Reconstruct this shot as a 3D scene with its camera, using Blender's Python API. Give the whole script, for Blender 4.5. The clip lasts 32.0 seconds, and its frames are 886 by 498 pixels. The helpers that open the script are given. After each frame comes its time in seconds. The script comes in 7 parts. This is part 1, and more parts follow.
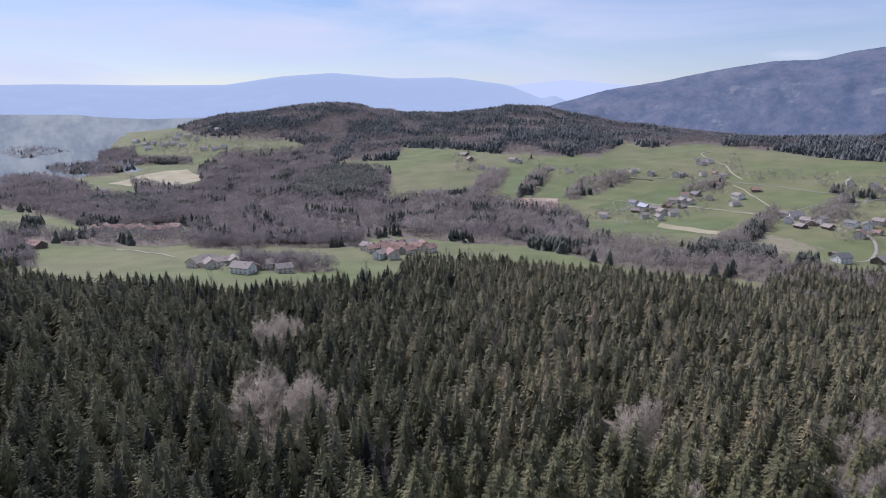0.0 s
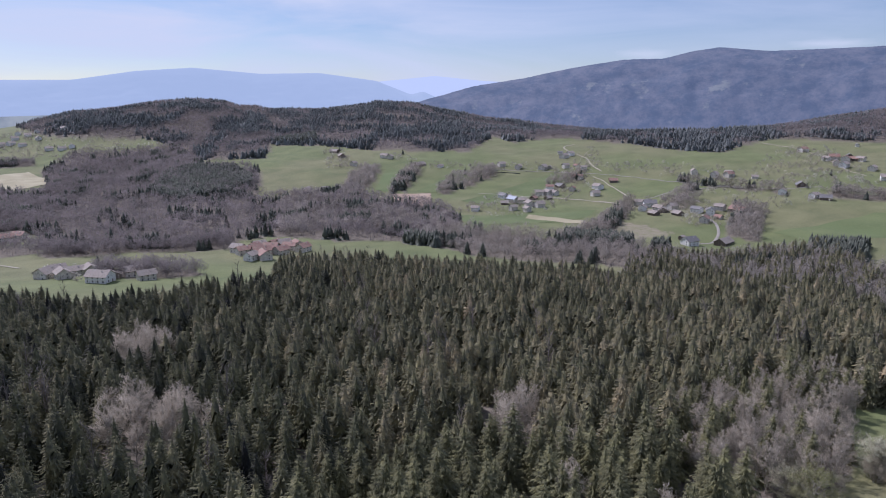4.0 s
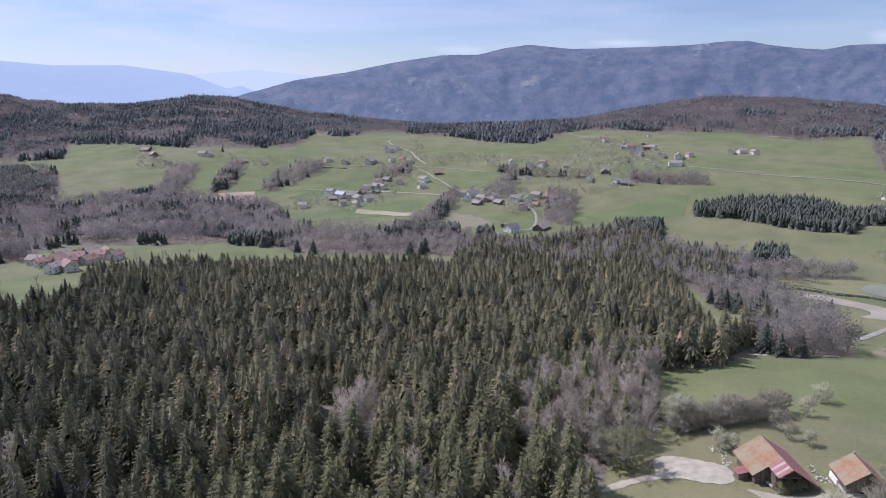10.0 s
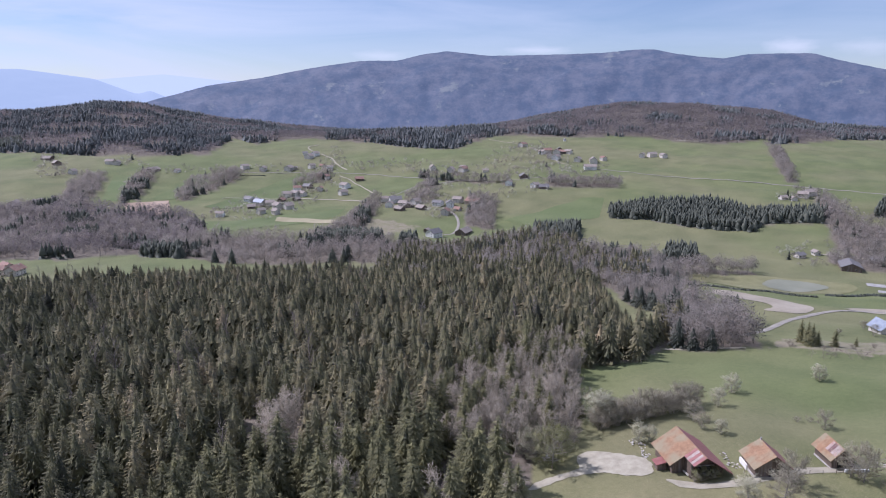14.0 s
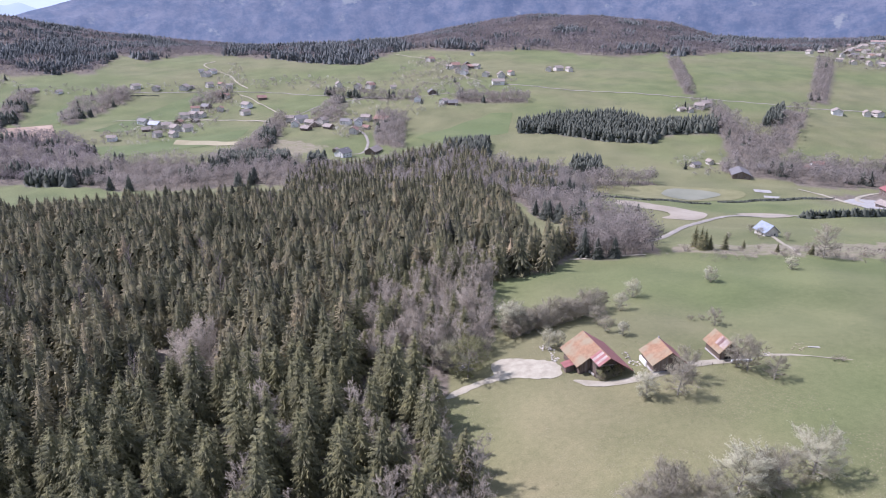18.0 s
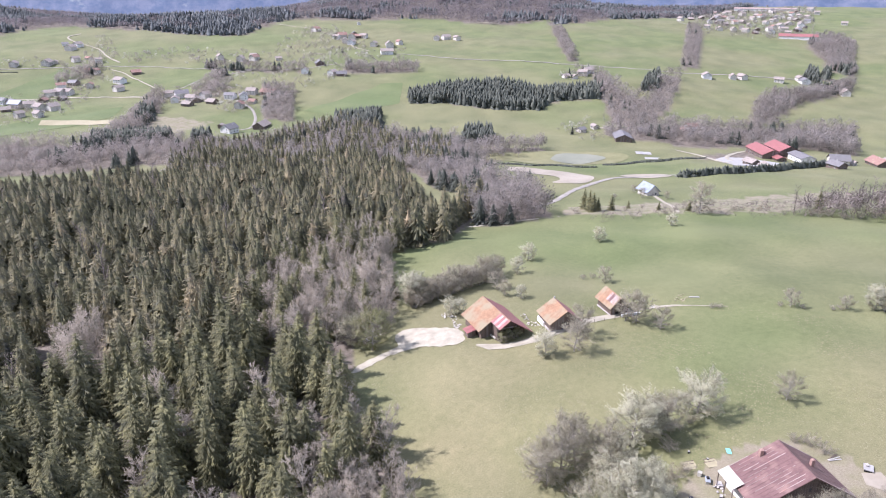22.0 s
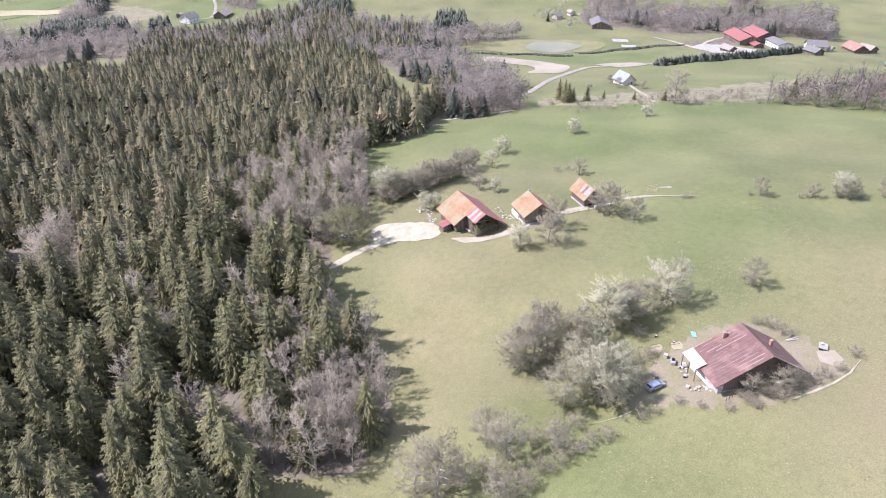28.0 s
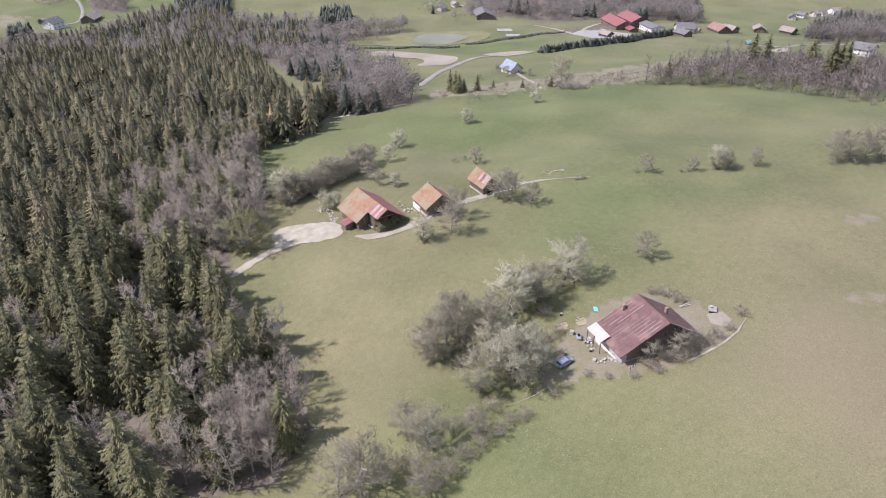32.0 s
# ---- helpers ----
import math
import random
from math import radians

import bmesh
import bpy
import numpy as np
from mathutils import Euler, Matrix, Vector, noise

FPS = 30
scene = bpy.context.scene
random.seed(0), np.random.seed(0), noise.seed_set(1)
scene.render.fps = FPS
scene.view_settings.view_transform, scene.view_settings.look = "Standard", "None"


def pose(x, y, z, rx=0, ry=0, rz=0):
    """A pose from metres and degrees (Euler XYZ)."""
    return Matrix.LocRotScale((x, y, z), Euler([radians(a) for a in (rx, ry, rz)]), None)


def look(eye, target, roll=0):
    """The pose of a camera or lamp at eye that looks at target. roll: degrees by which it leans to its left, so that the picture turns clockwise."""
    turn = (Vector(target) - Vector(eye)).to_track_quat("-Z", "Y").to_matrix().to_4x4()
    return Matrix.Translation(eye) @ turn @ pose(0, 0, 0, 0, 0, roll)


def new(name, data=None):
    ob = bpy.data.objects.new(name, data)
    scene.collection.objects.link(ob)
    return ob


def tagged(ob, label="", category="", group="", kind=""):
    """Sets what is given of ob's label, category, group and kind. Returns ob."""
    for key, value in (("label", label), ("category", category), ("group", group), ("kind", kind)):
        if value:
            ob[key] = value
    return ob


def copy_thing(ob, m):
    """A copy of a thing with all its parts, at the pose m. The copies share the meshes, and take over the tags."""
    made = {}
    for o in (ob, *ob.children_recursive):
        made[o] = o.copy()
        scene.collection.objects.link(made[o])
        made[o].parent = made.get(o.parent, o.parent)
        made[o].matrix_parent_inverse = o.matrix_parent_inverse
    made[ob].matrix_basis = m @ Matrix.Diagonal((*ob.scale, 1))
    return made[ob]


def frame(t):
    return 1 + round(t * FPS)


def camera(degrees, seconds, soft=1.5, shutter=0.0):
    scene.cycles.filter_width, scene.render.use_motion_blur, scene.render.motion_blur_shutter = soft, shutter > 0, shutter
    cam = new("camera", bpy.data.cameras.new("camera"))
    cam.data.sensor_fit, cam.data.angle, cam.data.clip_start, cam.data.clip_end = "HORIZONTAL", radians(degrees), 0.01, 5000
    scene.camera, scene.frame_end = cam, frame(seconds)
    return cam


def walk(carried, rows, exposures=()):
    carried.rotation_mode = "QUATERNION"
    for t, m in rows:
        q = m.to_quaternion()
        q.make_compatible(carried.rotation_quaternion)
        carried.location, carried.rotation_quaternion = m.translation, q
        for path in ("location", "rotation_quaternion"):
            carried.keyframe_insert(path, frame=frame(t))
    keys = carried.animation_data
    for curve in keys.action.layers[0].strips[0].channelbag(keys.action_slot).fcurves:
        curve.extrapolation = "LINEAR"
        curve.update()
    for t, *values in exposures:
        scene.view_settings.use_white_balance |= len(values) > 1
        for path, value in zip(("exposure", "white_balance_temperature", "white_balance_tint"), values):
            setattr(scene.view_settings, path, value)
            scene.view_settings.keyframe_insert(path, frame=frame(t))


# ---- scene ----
EXPOSURES = [(0, -0.01, 5770, 26), (2, -0.22, 5730, 26), (3, -0.16, 5720, 26), (6, -0.01, 5710, 26), (9, 0.09, 5700, 26), (13, 0.1, 5690, 27), (16, 0.12, 5690, 28), (17, 0.33, 5715, 30), (18, 0.51, 5730, 30), (19, 0.78, 5740, 30), (20, 0.90, 5740, 30), (21, 0.92, 5790, 29), (24, 0.83, 5880, 27), (26, 0.84, 5920, 27), (28, 0.96, 5960, 26), (30, 0.82, 5990, 26), (32, 0.42, 6040, 26)]
# ---- camera: it hovers at one place and turns ----
cam = camera(66.0, 32.0, soft=1.05)
EYE = (0.0, 0.0, 100.0)
# seconds, tilt, lean, heading
TURNS = [
    (0.0, -11.93, -0.10, -0.00),
    (0.5, -11.94, -0.05, -1.50),
    (1.0, -11.95, 0.00, -2.99),
    (1.5, -11.98, 0.02, -4.12),
    (2.0, -12.03, -0.05, -5.57),
    (2.5, -12.09, -0.04, -7.03),
    (3.0, -12.13, -0.03, -8.38),
    (3.5, -12.17, -0.01, -9.54),
    (5.5, -12.43, -0.03, -14.39),
    (6.0, -12.46, -0.01, -15.71),
    (6.5, -12.51, -0.02, -16.81),
    (7.0, -12.54, 0.03, -17.90),
    (7.5, -12.59, 0.01, -19.00),
    (8.0, -12.65, 0.02, -20.66),
    (8.5, -12.67, 0.01, -21.91),
    (9.0, -12.66, -0.00, -22.85),
    (9.5, -12.67, 0.01, -23.98),
    (10.0, -12.68, 0.01, -25.12),
    (10.5, -12.67, 0.01, -26.19),
    (11.0, -12.69, 0.02, -27.22),
    (11.5, -12.73, -0.01, -28.68),
    (12.0, -12.69, 0.01, -29.84),
    (12.5, -12.66, 0.01, -29.91),
    (13.0, -12.55, -0.02, -30.34),
    (13.5, -12.34, 0.01, -31.00),
    (15.5, -13.07, 0.04, -34.72),
    (16.0, -15.13, 0.07, -36.21),
    (16.5, -17.64, 0.08, -37.46),
    (17.0, -18.91, 0.05, -37.96),
    (17.5, -18.94, 0.03, -38.57),
    (18.0, -19.02, 0.03, -39.34),
    (18.5, -19.26, 0.02, -40.02),
    (19.0, -19.35, 0.02, -41.22),
    (19.5, -19.40, 0.02, -42.55),
    (20.0, -19.54, 0.02, -43.95),
    (20.5, -20.36, -0.00, -45.30),
    (21.0, -20.66, 0.01, -46.40),
    (21.5, -20.88, -0.03, -47.64),
    (22.0, -21.39, -0.02, -48.39),
    (22.5, -21.99, -0.05, -48.32),
    (23.0, -23.64, -0.01, -48.25),
    (23.5, -25.56, 0.00, -48.14),
    (24.0, -27.79, 0.00, -48.01),
    (24.5, -28.10, -0.02, -48.01),
    (25.0, -28.07, -0.01, -48.42),
    (25.5, -28.05, -0.02, -48.71),
    (27.5, -30.17, -0.01, -50.00),
    (28.0, -30.23, -0.02, -50.72),
    (28.5, -30.29, 0.00, -51.42),
    (29.0, -30.36, -0.02, -52.72),
    (29.5, -30.42, -0.01, -53.96),
    (30.0, -30.50, 0.00, -55.21),
    (30.5, -30.54, -0.03, -56.13),
    (31.0, -30.61, -0.02, -57.29),
    (31.5, -30.64, -0.03, -58.64),
    (32.0, -30.68, -0.00, -60.00),
]
walk(cam, [(t, pose(*EYE, 90 + tilt, lean, heading)) for t, tilt, lean, heading in TURNS], exposures=EXPOSURES)

# ---- sky and sun ----
SUN_AZ, SUN_EL = -40.0, 49.0
world = bpy.data.worlds.new("sky")
scene.world = world
world.use_nodes = True
wn, wl = world.node_tree.nodes, world.node_tree.links
wn.clear()
w_out, w_bg, w_sky = wn.new("ShaderNodeOutputWorld"), wn.new("ShaderNodeBackground"), wn.new("ShaderNodeTexSky")
w_sky.sky_type, w_sky.sun_disc = "NISHITA", False
w_sky.sun_elevation, w_sky.sun_rotation = radians(SUN_EL), radians(SUN_AZ)
w_sky.altitude, w_sky.air_density, w_sky.dust_density, w_sky.ozone_density = 700, 1.0, 0.4, 2.5
w_bg.inputs[1].default_value = 0.092
# thin streaks of high cloud
w_geo, w_map, w_noise, w_ramp, w_mix = wn.new("ShaderNodeTexCoord"), wn.new("ShaderNodeMapping"), wn.new("ShaderNodeTexNoise"), wn.new("ShaderNodeValToRGB"), wn.new("ShaderNodeMixRGB")
w_map.inputs["Scale"].default_value = (1.6, 1.6, 9.0)
w_map.inputs["Location"].default_value = (0.55, 0.2, 0.1)
w_noise.inputs["Scale"].default_value, w_noise.inputs["Detail"].default_value = 1.6, 7.0
w_noise.inputs["Roughness"].default_value, w_noise.inputs["Distortion"].default_value = 0.55, 0.6
w_ramp.color_ramp.elements[0].position, w_ramp.color_ramp.elements[1].position = 0.34, 0.66
w_mix.inputs[2].default_value = (7.0, 7.8, 8.7, 1)
wl.new(w_geo.outputs["Generated"], w_map.inputs[0])
wl.new(w_map.outputs[0], w_noise.inputs["Vector"])
wl.new(w_noise.outputs[0], w_ramp.inputs[0])
# the veil thins out over the range to the north-east
w_side, w_fade, w_veil = wn.new("ShaderNodeVectorMath"), wn.new("ShaderNodeMapRange"), wn.new("ShaderNodeMath")
w_side.operation, w_veil.operation = "DOT_PRODUCT", "MULTIPLY"
w_side.inputs[1].default_value = (math.sin(radians(58)), math.cos(radians(58)), 0.0)
w_fade.inputs["From Min"].default_value, w_fade.inputs["From Max"].default_value = 0.50, 0.92
w_fade.inputs["To Min"].default_value, w_fade.inputs["To Max"].default_value = 1.0, 0.35
wl.new(w_geo.outputs["Generated"], w_side.inputs[0]), wl.new(w_side.outputs["Value"], w_fade.inputs["Value"])
wl.new(w_ramp.outputs[0], w_veil.inputs[0]), wl.new(w_fade.outputs["Result"], w_veil.inputs[1])
wl.new(w_veil.outputs[0], w_mix.inputs[0])
wl.new(w_sky.outputs[0], w_mix.inputs[1])
# small flat cumulus behind the range: bearing, angle up, half width, half height, density
sky_colour = w_mix.outputs[0]
for az, el, half, tall, dense in ((26.6, 3.55, 0.042, 0.009, 0.28), (39.4, 3.95, 0.052, 0.008, 0.38), (57.8, 3.85, 0.036, 0.013, 0.42), (62.7, 3.7, 0.042, 0.011, 0.25), (65.9, 3.75, 0.032, 0.010, 0.32)):
    c_map, c_len, c_noise, c_add, c_fade, c_mix = wn.new("ShaderNodeMapping"), wn.new("ShaderNodeVectorMath"), wn.new("ShaderNodeTexNoise"), wn.new("ShaderNodeMath"), wn.new("ShaderNodeMapRange"), wn.new("ShaderNodeMixRGB")
    c_map.vector_type, c_len.operation, c_add.operation = "TEXTURE", "LENGTH", "MULTIPLY_ADD"
    c_map.inputs["Location"].default_value = (math.sin(radians(az)) * math.cos(radians(el)), math.cos(radians(az)) * math.cos(radians(el)), math.sin(radians(el)))
    c_map.inputs["Rotation"].default_value, c_map.inputs["Scale"].default_value = (0, 0, -radians(az)), (half, 0.5, tall)
    c_noise.inputs["Scale"].default_value, c_noise.inputs["Detail"].default_value = 1.3, 5.0
    c_add.inputs[1].default_value = 1.1
    c_fade.inputs["From Min"].default_value, c_fade.inputs["From Max"].default_value = 0.75, 1.55
    c_fade.inputs["To Min"].default_value, c_fade.inputs["To Max"].default_value = dense, 0.0
    c_mix.inputs[2].default_value = (9.0, 9.3, 9.8, 1)
    wl.new(w_geo.outputs["Generated"], c_map.inputs[0]), wl.new(c_map.outputs[0], c_len.inputs[0]), wl.new(c_map.outputs[0], c_noise.inputs["Vector"])
    wl.new(c_noise.outputs[0], c_add.inputs[0]), wl.new(c_len.outputs["Value"], c_add.inputs[2])
    wl.new(c_add.outputs[0], c_fade.inputs["Value"]), wl.new(c_fade.outputs["Result"], c_mix.inputs[0])
    wl.new(sky_colour, c_mix.inputs[1])
    sky_colour = c_mix.outputs[0]
wl.new(sky_colour, w_bg.inputs[0])
wl.new(w_bg.outputs[0], w_out.inputs[0])

sun_data = bpy.data.lights.new("sun", "SUN")
sun_data.energy, sun_data.angle, sun_data.color = 4.4, radians(0.53), (1.0, 0.965, 0.91)
sun = new("sun", sun_data)
SUN_WAY = Vector((math.sin(radians(SUN_AZ)) * math.cos(radians(SUN_EL)), math.cos(radians(SUN_AZ)) * math.cos(radians(SUN_EL)), math.sin(radians(SUN_EL))))
sun.matrix_world = look(SUN_WAY * 400, (0, 0, 0))

# ---- materials ----
def material(name, dark, light, scale=1.0, rough=0.8, bump=0.0, fine=8.0, metal=0.0, stain=None, stain_scale=0.15, tone=0.0, spread=0.0, two_sided=0.0, coords="Object", stretch=(1, 1, 1), stain_at=(0.52, 0.68)):
    """Two-scale mottled surface. tone: how far the per-plant attribute shifts brightness; spread: the same by object; two_sided: light let through."""
    m = bpy.data.materials.new(name)
    m.use_nodes = True
    nt = m.node_tree
    n, l = nt.nodes, nt.links
    b = n["Principled BSDF"]
    b.inputs["Roughness"].default_value, b.inputs["Metallic"].default_value = rough, metal
    tc, mp = n.new("ShaderNodeTexCoord"), n.new("ShaderNodeMapping")
    mp.inputs["Scale"].default_value = stretch
    l.new(tc.outputs[coords], mp.inputs[0])
    a, f = n.new("ShaderNodeTexNoise"), n.new("ShaderNodeTexNoise")
    a.inputs["Scale"].default_value, a.inputs["Detail"].default_value = scale, 6
    f.inputs["Scale"].default_value, f.inputs["Detail"].default_value = scale * fine, 4
    l.new(mp.outputs[0], a.inputs["Vector"]), l.new(mp.outputs[0], f.inputs["Vector"])
    add = n.new("ShaderNodeMath")
    add.operation = "MULTIPLY_ADD"
    add.inputs[1].default_value = 0.45
    l.new(f.outputs[0], add.inputs[0])
    sub = n.new("ShaderNodeMath")
    sub.operation = "SUBTRACT"
    sub.inputs[1].default_value = 0.22
    l.new(a.outputs[0], sub.inputs[0]), l.new(sub.outputs[0], add.inputs[2])
    ramp = n.new("ShaderNodeValToRGB")
    ramp.color_ramp.elements[0].position, ramp.color_ramp.elements[1].position = 0.3, 0.7
    ramp.color_ramp.elements[0].color, ramp.color_ramp.elements[1].color = (*dark, 1), (*light, 1)
    l.new(add.outputs[0], ramp.inputs[0])
    col = ramp.outputs[0]
    if stain:
        s, sr, mx = n.new("ShaderNodeTexNoise"), n.new("ShaderNodeValToRGB"), n.new("ShaderNodeMixRGB")
        s.inputs["Scale"].default_value, s.inputs["Detail"].default_value = stain_scale, 5
        l.new(mp.outputs[0], s.inputs["Vector"])
        sr.color_ramp.elements[0].position, sr.color_ramp.elements[1].position = stain_at
        l.new(s.outputs[0], sr.inputs[0]), l.new(sr.outputs[0], mx.inputs[0]), l.new(col, mx.inputs[1])
        mx.inputs[2].default_value = (*stain, 1)
        col = mx.outputs[0]
    if tone or spread:
        hsv = n.new("ShaderNodeHueSaturation")
        at, oi = n.new("ShaderNodeAttribute"), n.new("ShaderNodeObjectInfo")
        at.attribute_name = "tone"
        m1, m2 = n.new("ShaderNodeMath"), n.new("ShaderNodeMath")
        m1.operation = m2.operation = "MULTIPLY_ADD"
        m1.inputs[1].default_value, m1.inputs[2].default_value = tone, 1.0
        m2.inputs[1].default_value = spread
        l.new(at.outputs["Fac"], m1.inputs[0]), l.new(oi.outputs["Random"], m2.inputs[0]), l.new(m1.outputs[0], m2.inputs[2])
        l.new(m2.outputs[0], hsv.inputs["Value"]), l.new(col, hsv.inputs["Color"])
        m3 = n.new("ShaderNodeMath")
        m3.operation, m3.inputs[1].default_value, m3.inputs[2].default_value = "MULTIPLY_ADD", -0.03 * (tone > 0), 0.5
        l.new(at.outputs["Fac"], m3.inputs[0]), l.new(m3.outputs[0], hsv.inputs["Hue"])
        col = hsv.outputs[0]
    l.new(col, b.inputs["Base Color"])
    if bump:
        bp = n.new("ShaderNodeBump")
        bp.inputs["Strength"].default_value, bp.inputs["Distance"].default_value = 0.6, bump
        l.new(f.outputs[0], bp.inputs["Height"]), l.new(bp.outputs[0], b.inputs["Normal"])
    if two_sided:
        tr, mix = n.new("ShaderNodeBsdfTranslucent"), n.new("ShaderNodeMixShader")
        mix.inputs[0].default_value = two_sided
        l.new(col, tr.inputs[0]), l.new(b.outputs[0], mix.inputs[1]), l.new(tr.outputs[0], mix.inputs[2])
        l.new(mix.outputs[0], n["Material Output"].inputs[0])
    return m


def plain(name, colour, rough=0.6, metal=0.0):
    return material(name, [c * 0.86 for c in colour], [min(1, c * 1.12) for c in colour], 2.0, rough, 0.004, 9.0, metal)


M_NEEDLE = material("spruce_needles", (0.055, 0.055, 0.035), (0.178, 0.160, 0.072), 0.5, 0.8, 0, 6, tone=0.8, spread=0.4)
# far spruces: distance haze is put into the needle colour
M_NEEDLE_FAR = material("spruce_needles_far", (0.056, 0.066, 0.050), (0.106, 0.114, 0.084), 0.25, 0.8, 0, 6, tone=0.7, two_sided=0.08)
# hill-top spruces: paler and bluer, haze painted into the base colour
M_NEEDLE_HAZY = material("spruce_needles_hazy", (0.072, 0.082, 0.080), (0.124, 0.132, 0.124), 0.05, 0.8, 0, 6, tone=0.6)
M_NEEDLE_EDGE = material("spruce_needles_edge", (0.050, 0.053, 0.029), (0.167, 0.156, 0.062), 0.5, 0.8, 0, 6, spread=0.4)
M_BARK = material("spruce_bark", (0.06, 0.045, 0.035), (0.15, 0.12, 0.10), 3.0, 0.9, 0.02)
M_TWIG = material("bare_twigs", (0.225, 0.204, 0.145), (0.41, 0.38, 0.285), 0.7, 0.9, 0, 6, tone=0.5, spread=0.3, two_sided=0.48)
# far twigs: some of the haze's lilac is put into their colour
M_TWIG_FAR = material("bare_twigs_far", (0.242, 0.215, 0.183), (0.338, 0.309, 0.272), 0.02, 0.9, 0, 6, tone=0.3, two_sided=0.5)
# darker twigs: backlit shade of the left woods is put into the colour
M_TWIG_DARK = material("bare_twigs_dark", (0.150, 0.133, 0.130), (0.235, 0.212, 0.205), 0.02, 0.9, 0, 6, tone=0.4, two_sided=0.5)
M_BLOSSOM = material("blossom", (0.43, 0.42, 0.295), (0.64, 0.625, 0.46), 2.0, 0.8, 0, 6, spread=0.2, two_sided=0.5)
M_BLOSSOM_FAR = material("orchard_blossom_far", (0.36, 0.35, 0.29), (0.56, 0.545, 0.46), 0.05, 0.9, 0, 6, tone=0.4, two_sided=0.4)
M_BUD = material("young_leaves", (0.17, 0.18, 0.075), (0.33, 0.33, 0.155), 2.0, 0.8, 0, 6, spread=0.2, two_sided=0.45)
M_GRASS = material("meadow_grass", (0.160, 0.153, 0.078), (0.242, 0.214, 0.121), 0.03, 0.95, 0.015, 18, stain=(0.212, 0.187, 0.112), stain_scale=0.012)
M_MUD = material("gravel", (0.285, 0.258, 0.192), (0.415, 0.38, 0.288), 0.4, 0.95, 0.03, 10)
M_TRACK = material("track", (0.26, 0.235, 0.172), (0.39, 0.355, 0.27), 0.3, 0.95, 0.03, 10)
M_ASPHALT = material("lane", (0.215, 0.196, 0.162), (0.31, 0.287, 0.245), 0.3, 0.9, 0.01, 10)

# ---- the lie of the land: heights under the camera by distance (rows) and bearing (columns) ----
BEARING = np.array([-40.0, -20.0, 0.0, 20.0, 40.0, 60.0, 80.0, 100.0, 150.0, 200.0, 260.0])
NEAR_LAND = {
    0: (-101, -102, -103, -103, -102, -98, -93, -89, -85, -85, -92),
    60: (-98, -101, -103, -104, -103, -97, -91, -86, -80, -80, -88),
    120: (-92, -101, -105, -107, -104, -97, -92, -87, -74, -74, -84),
    200: (-88, -102, -108, -110, -105, -98, -94, -89, -66, -64, -80),
    300: (-84, -108, -113, -116, -112, -107, -97, -91, -58, -52, -74),
    420: (-100, -118, -120, -124, -126, -122, -113, -108, -60, -44, -70),
    560: (-130, -131, -134, -138, -138, -138, -130, -128, -70, -40, -70),
}
FAR_LAND = {
    760: (-142, -142, -143, -144, -142, -141, -150, -150, -90, -40, -80),
    1000: (-146, -145, -142, -138, -118, -116, -145, -150, -100, -40, -90),
    1300: (-148, -146, -110, -102, -88, -92, -124, -140, -90, -30, -90),
    1700: (-140, -130, -72, -60, -45, -60, -95, -110, -70, -10, -70),
    2200: (-110, -95, -26, -18, -18, -34, -66, -80, -40, 20, -40),
    3200: (-120, -116, -130, -140, -140, -140, -140, -140, 0, 60, 0),
    4980: (-170, -170, -170, -150, -150, -150, -150, -150, 40, 100, 20),
}
EYE_Z = 100.0
RINGS = np.array(list(NEAR_LAND) + list(FAR_LAND), float)
LAND = np.array(list(NEAR_LAND.values()) + list(FAR_LAND.values()), float)


# wooded hill tops across the valley: bearing and rise
SKY_HILLS = [(-26, 0), (-19.5, 41), (-17.3, 56), (-14.3, 58), (-11.6, 63), (-8.9, 57), (-6.7, 43), (-5.7, 24), (-4.4, 18), (-3.0, -2), (0.7, -8), (3.1, 0), (5.4, 17), (8.1, 11), (10.1, -10), (14.7, -43), (20.0, -70), (24.1, -86), (31.1, -82), (35.7, -66), (40.3, -30), (46.0, 12), (51.4, 13), (56.9, -1), (58.8, -22), (60.3, -38), (64.5, -40), (68.4, -28), (72.2, -13), (77.9, 0)]


def relief(x, y):
    """Long, low swells of the ground."""
    s = 0.8 * np.sin(x / 31 + 1.3) * np.sin(y / 37 + 0.4) + 0.35 * np.sin(x / 13.0 + y / 17.0) + 0.2 * np.sin(y / 7.3 - x / 9.1)
    return s


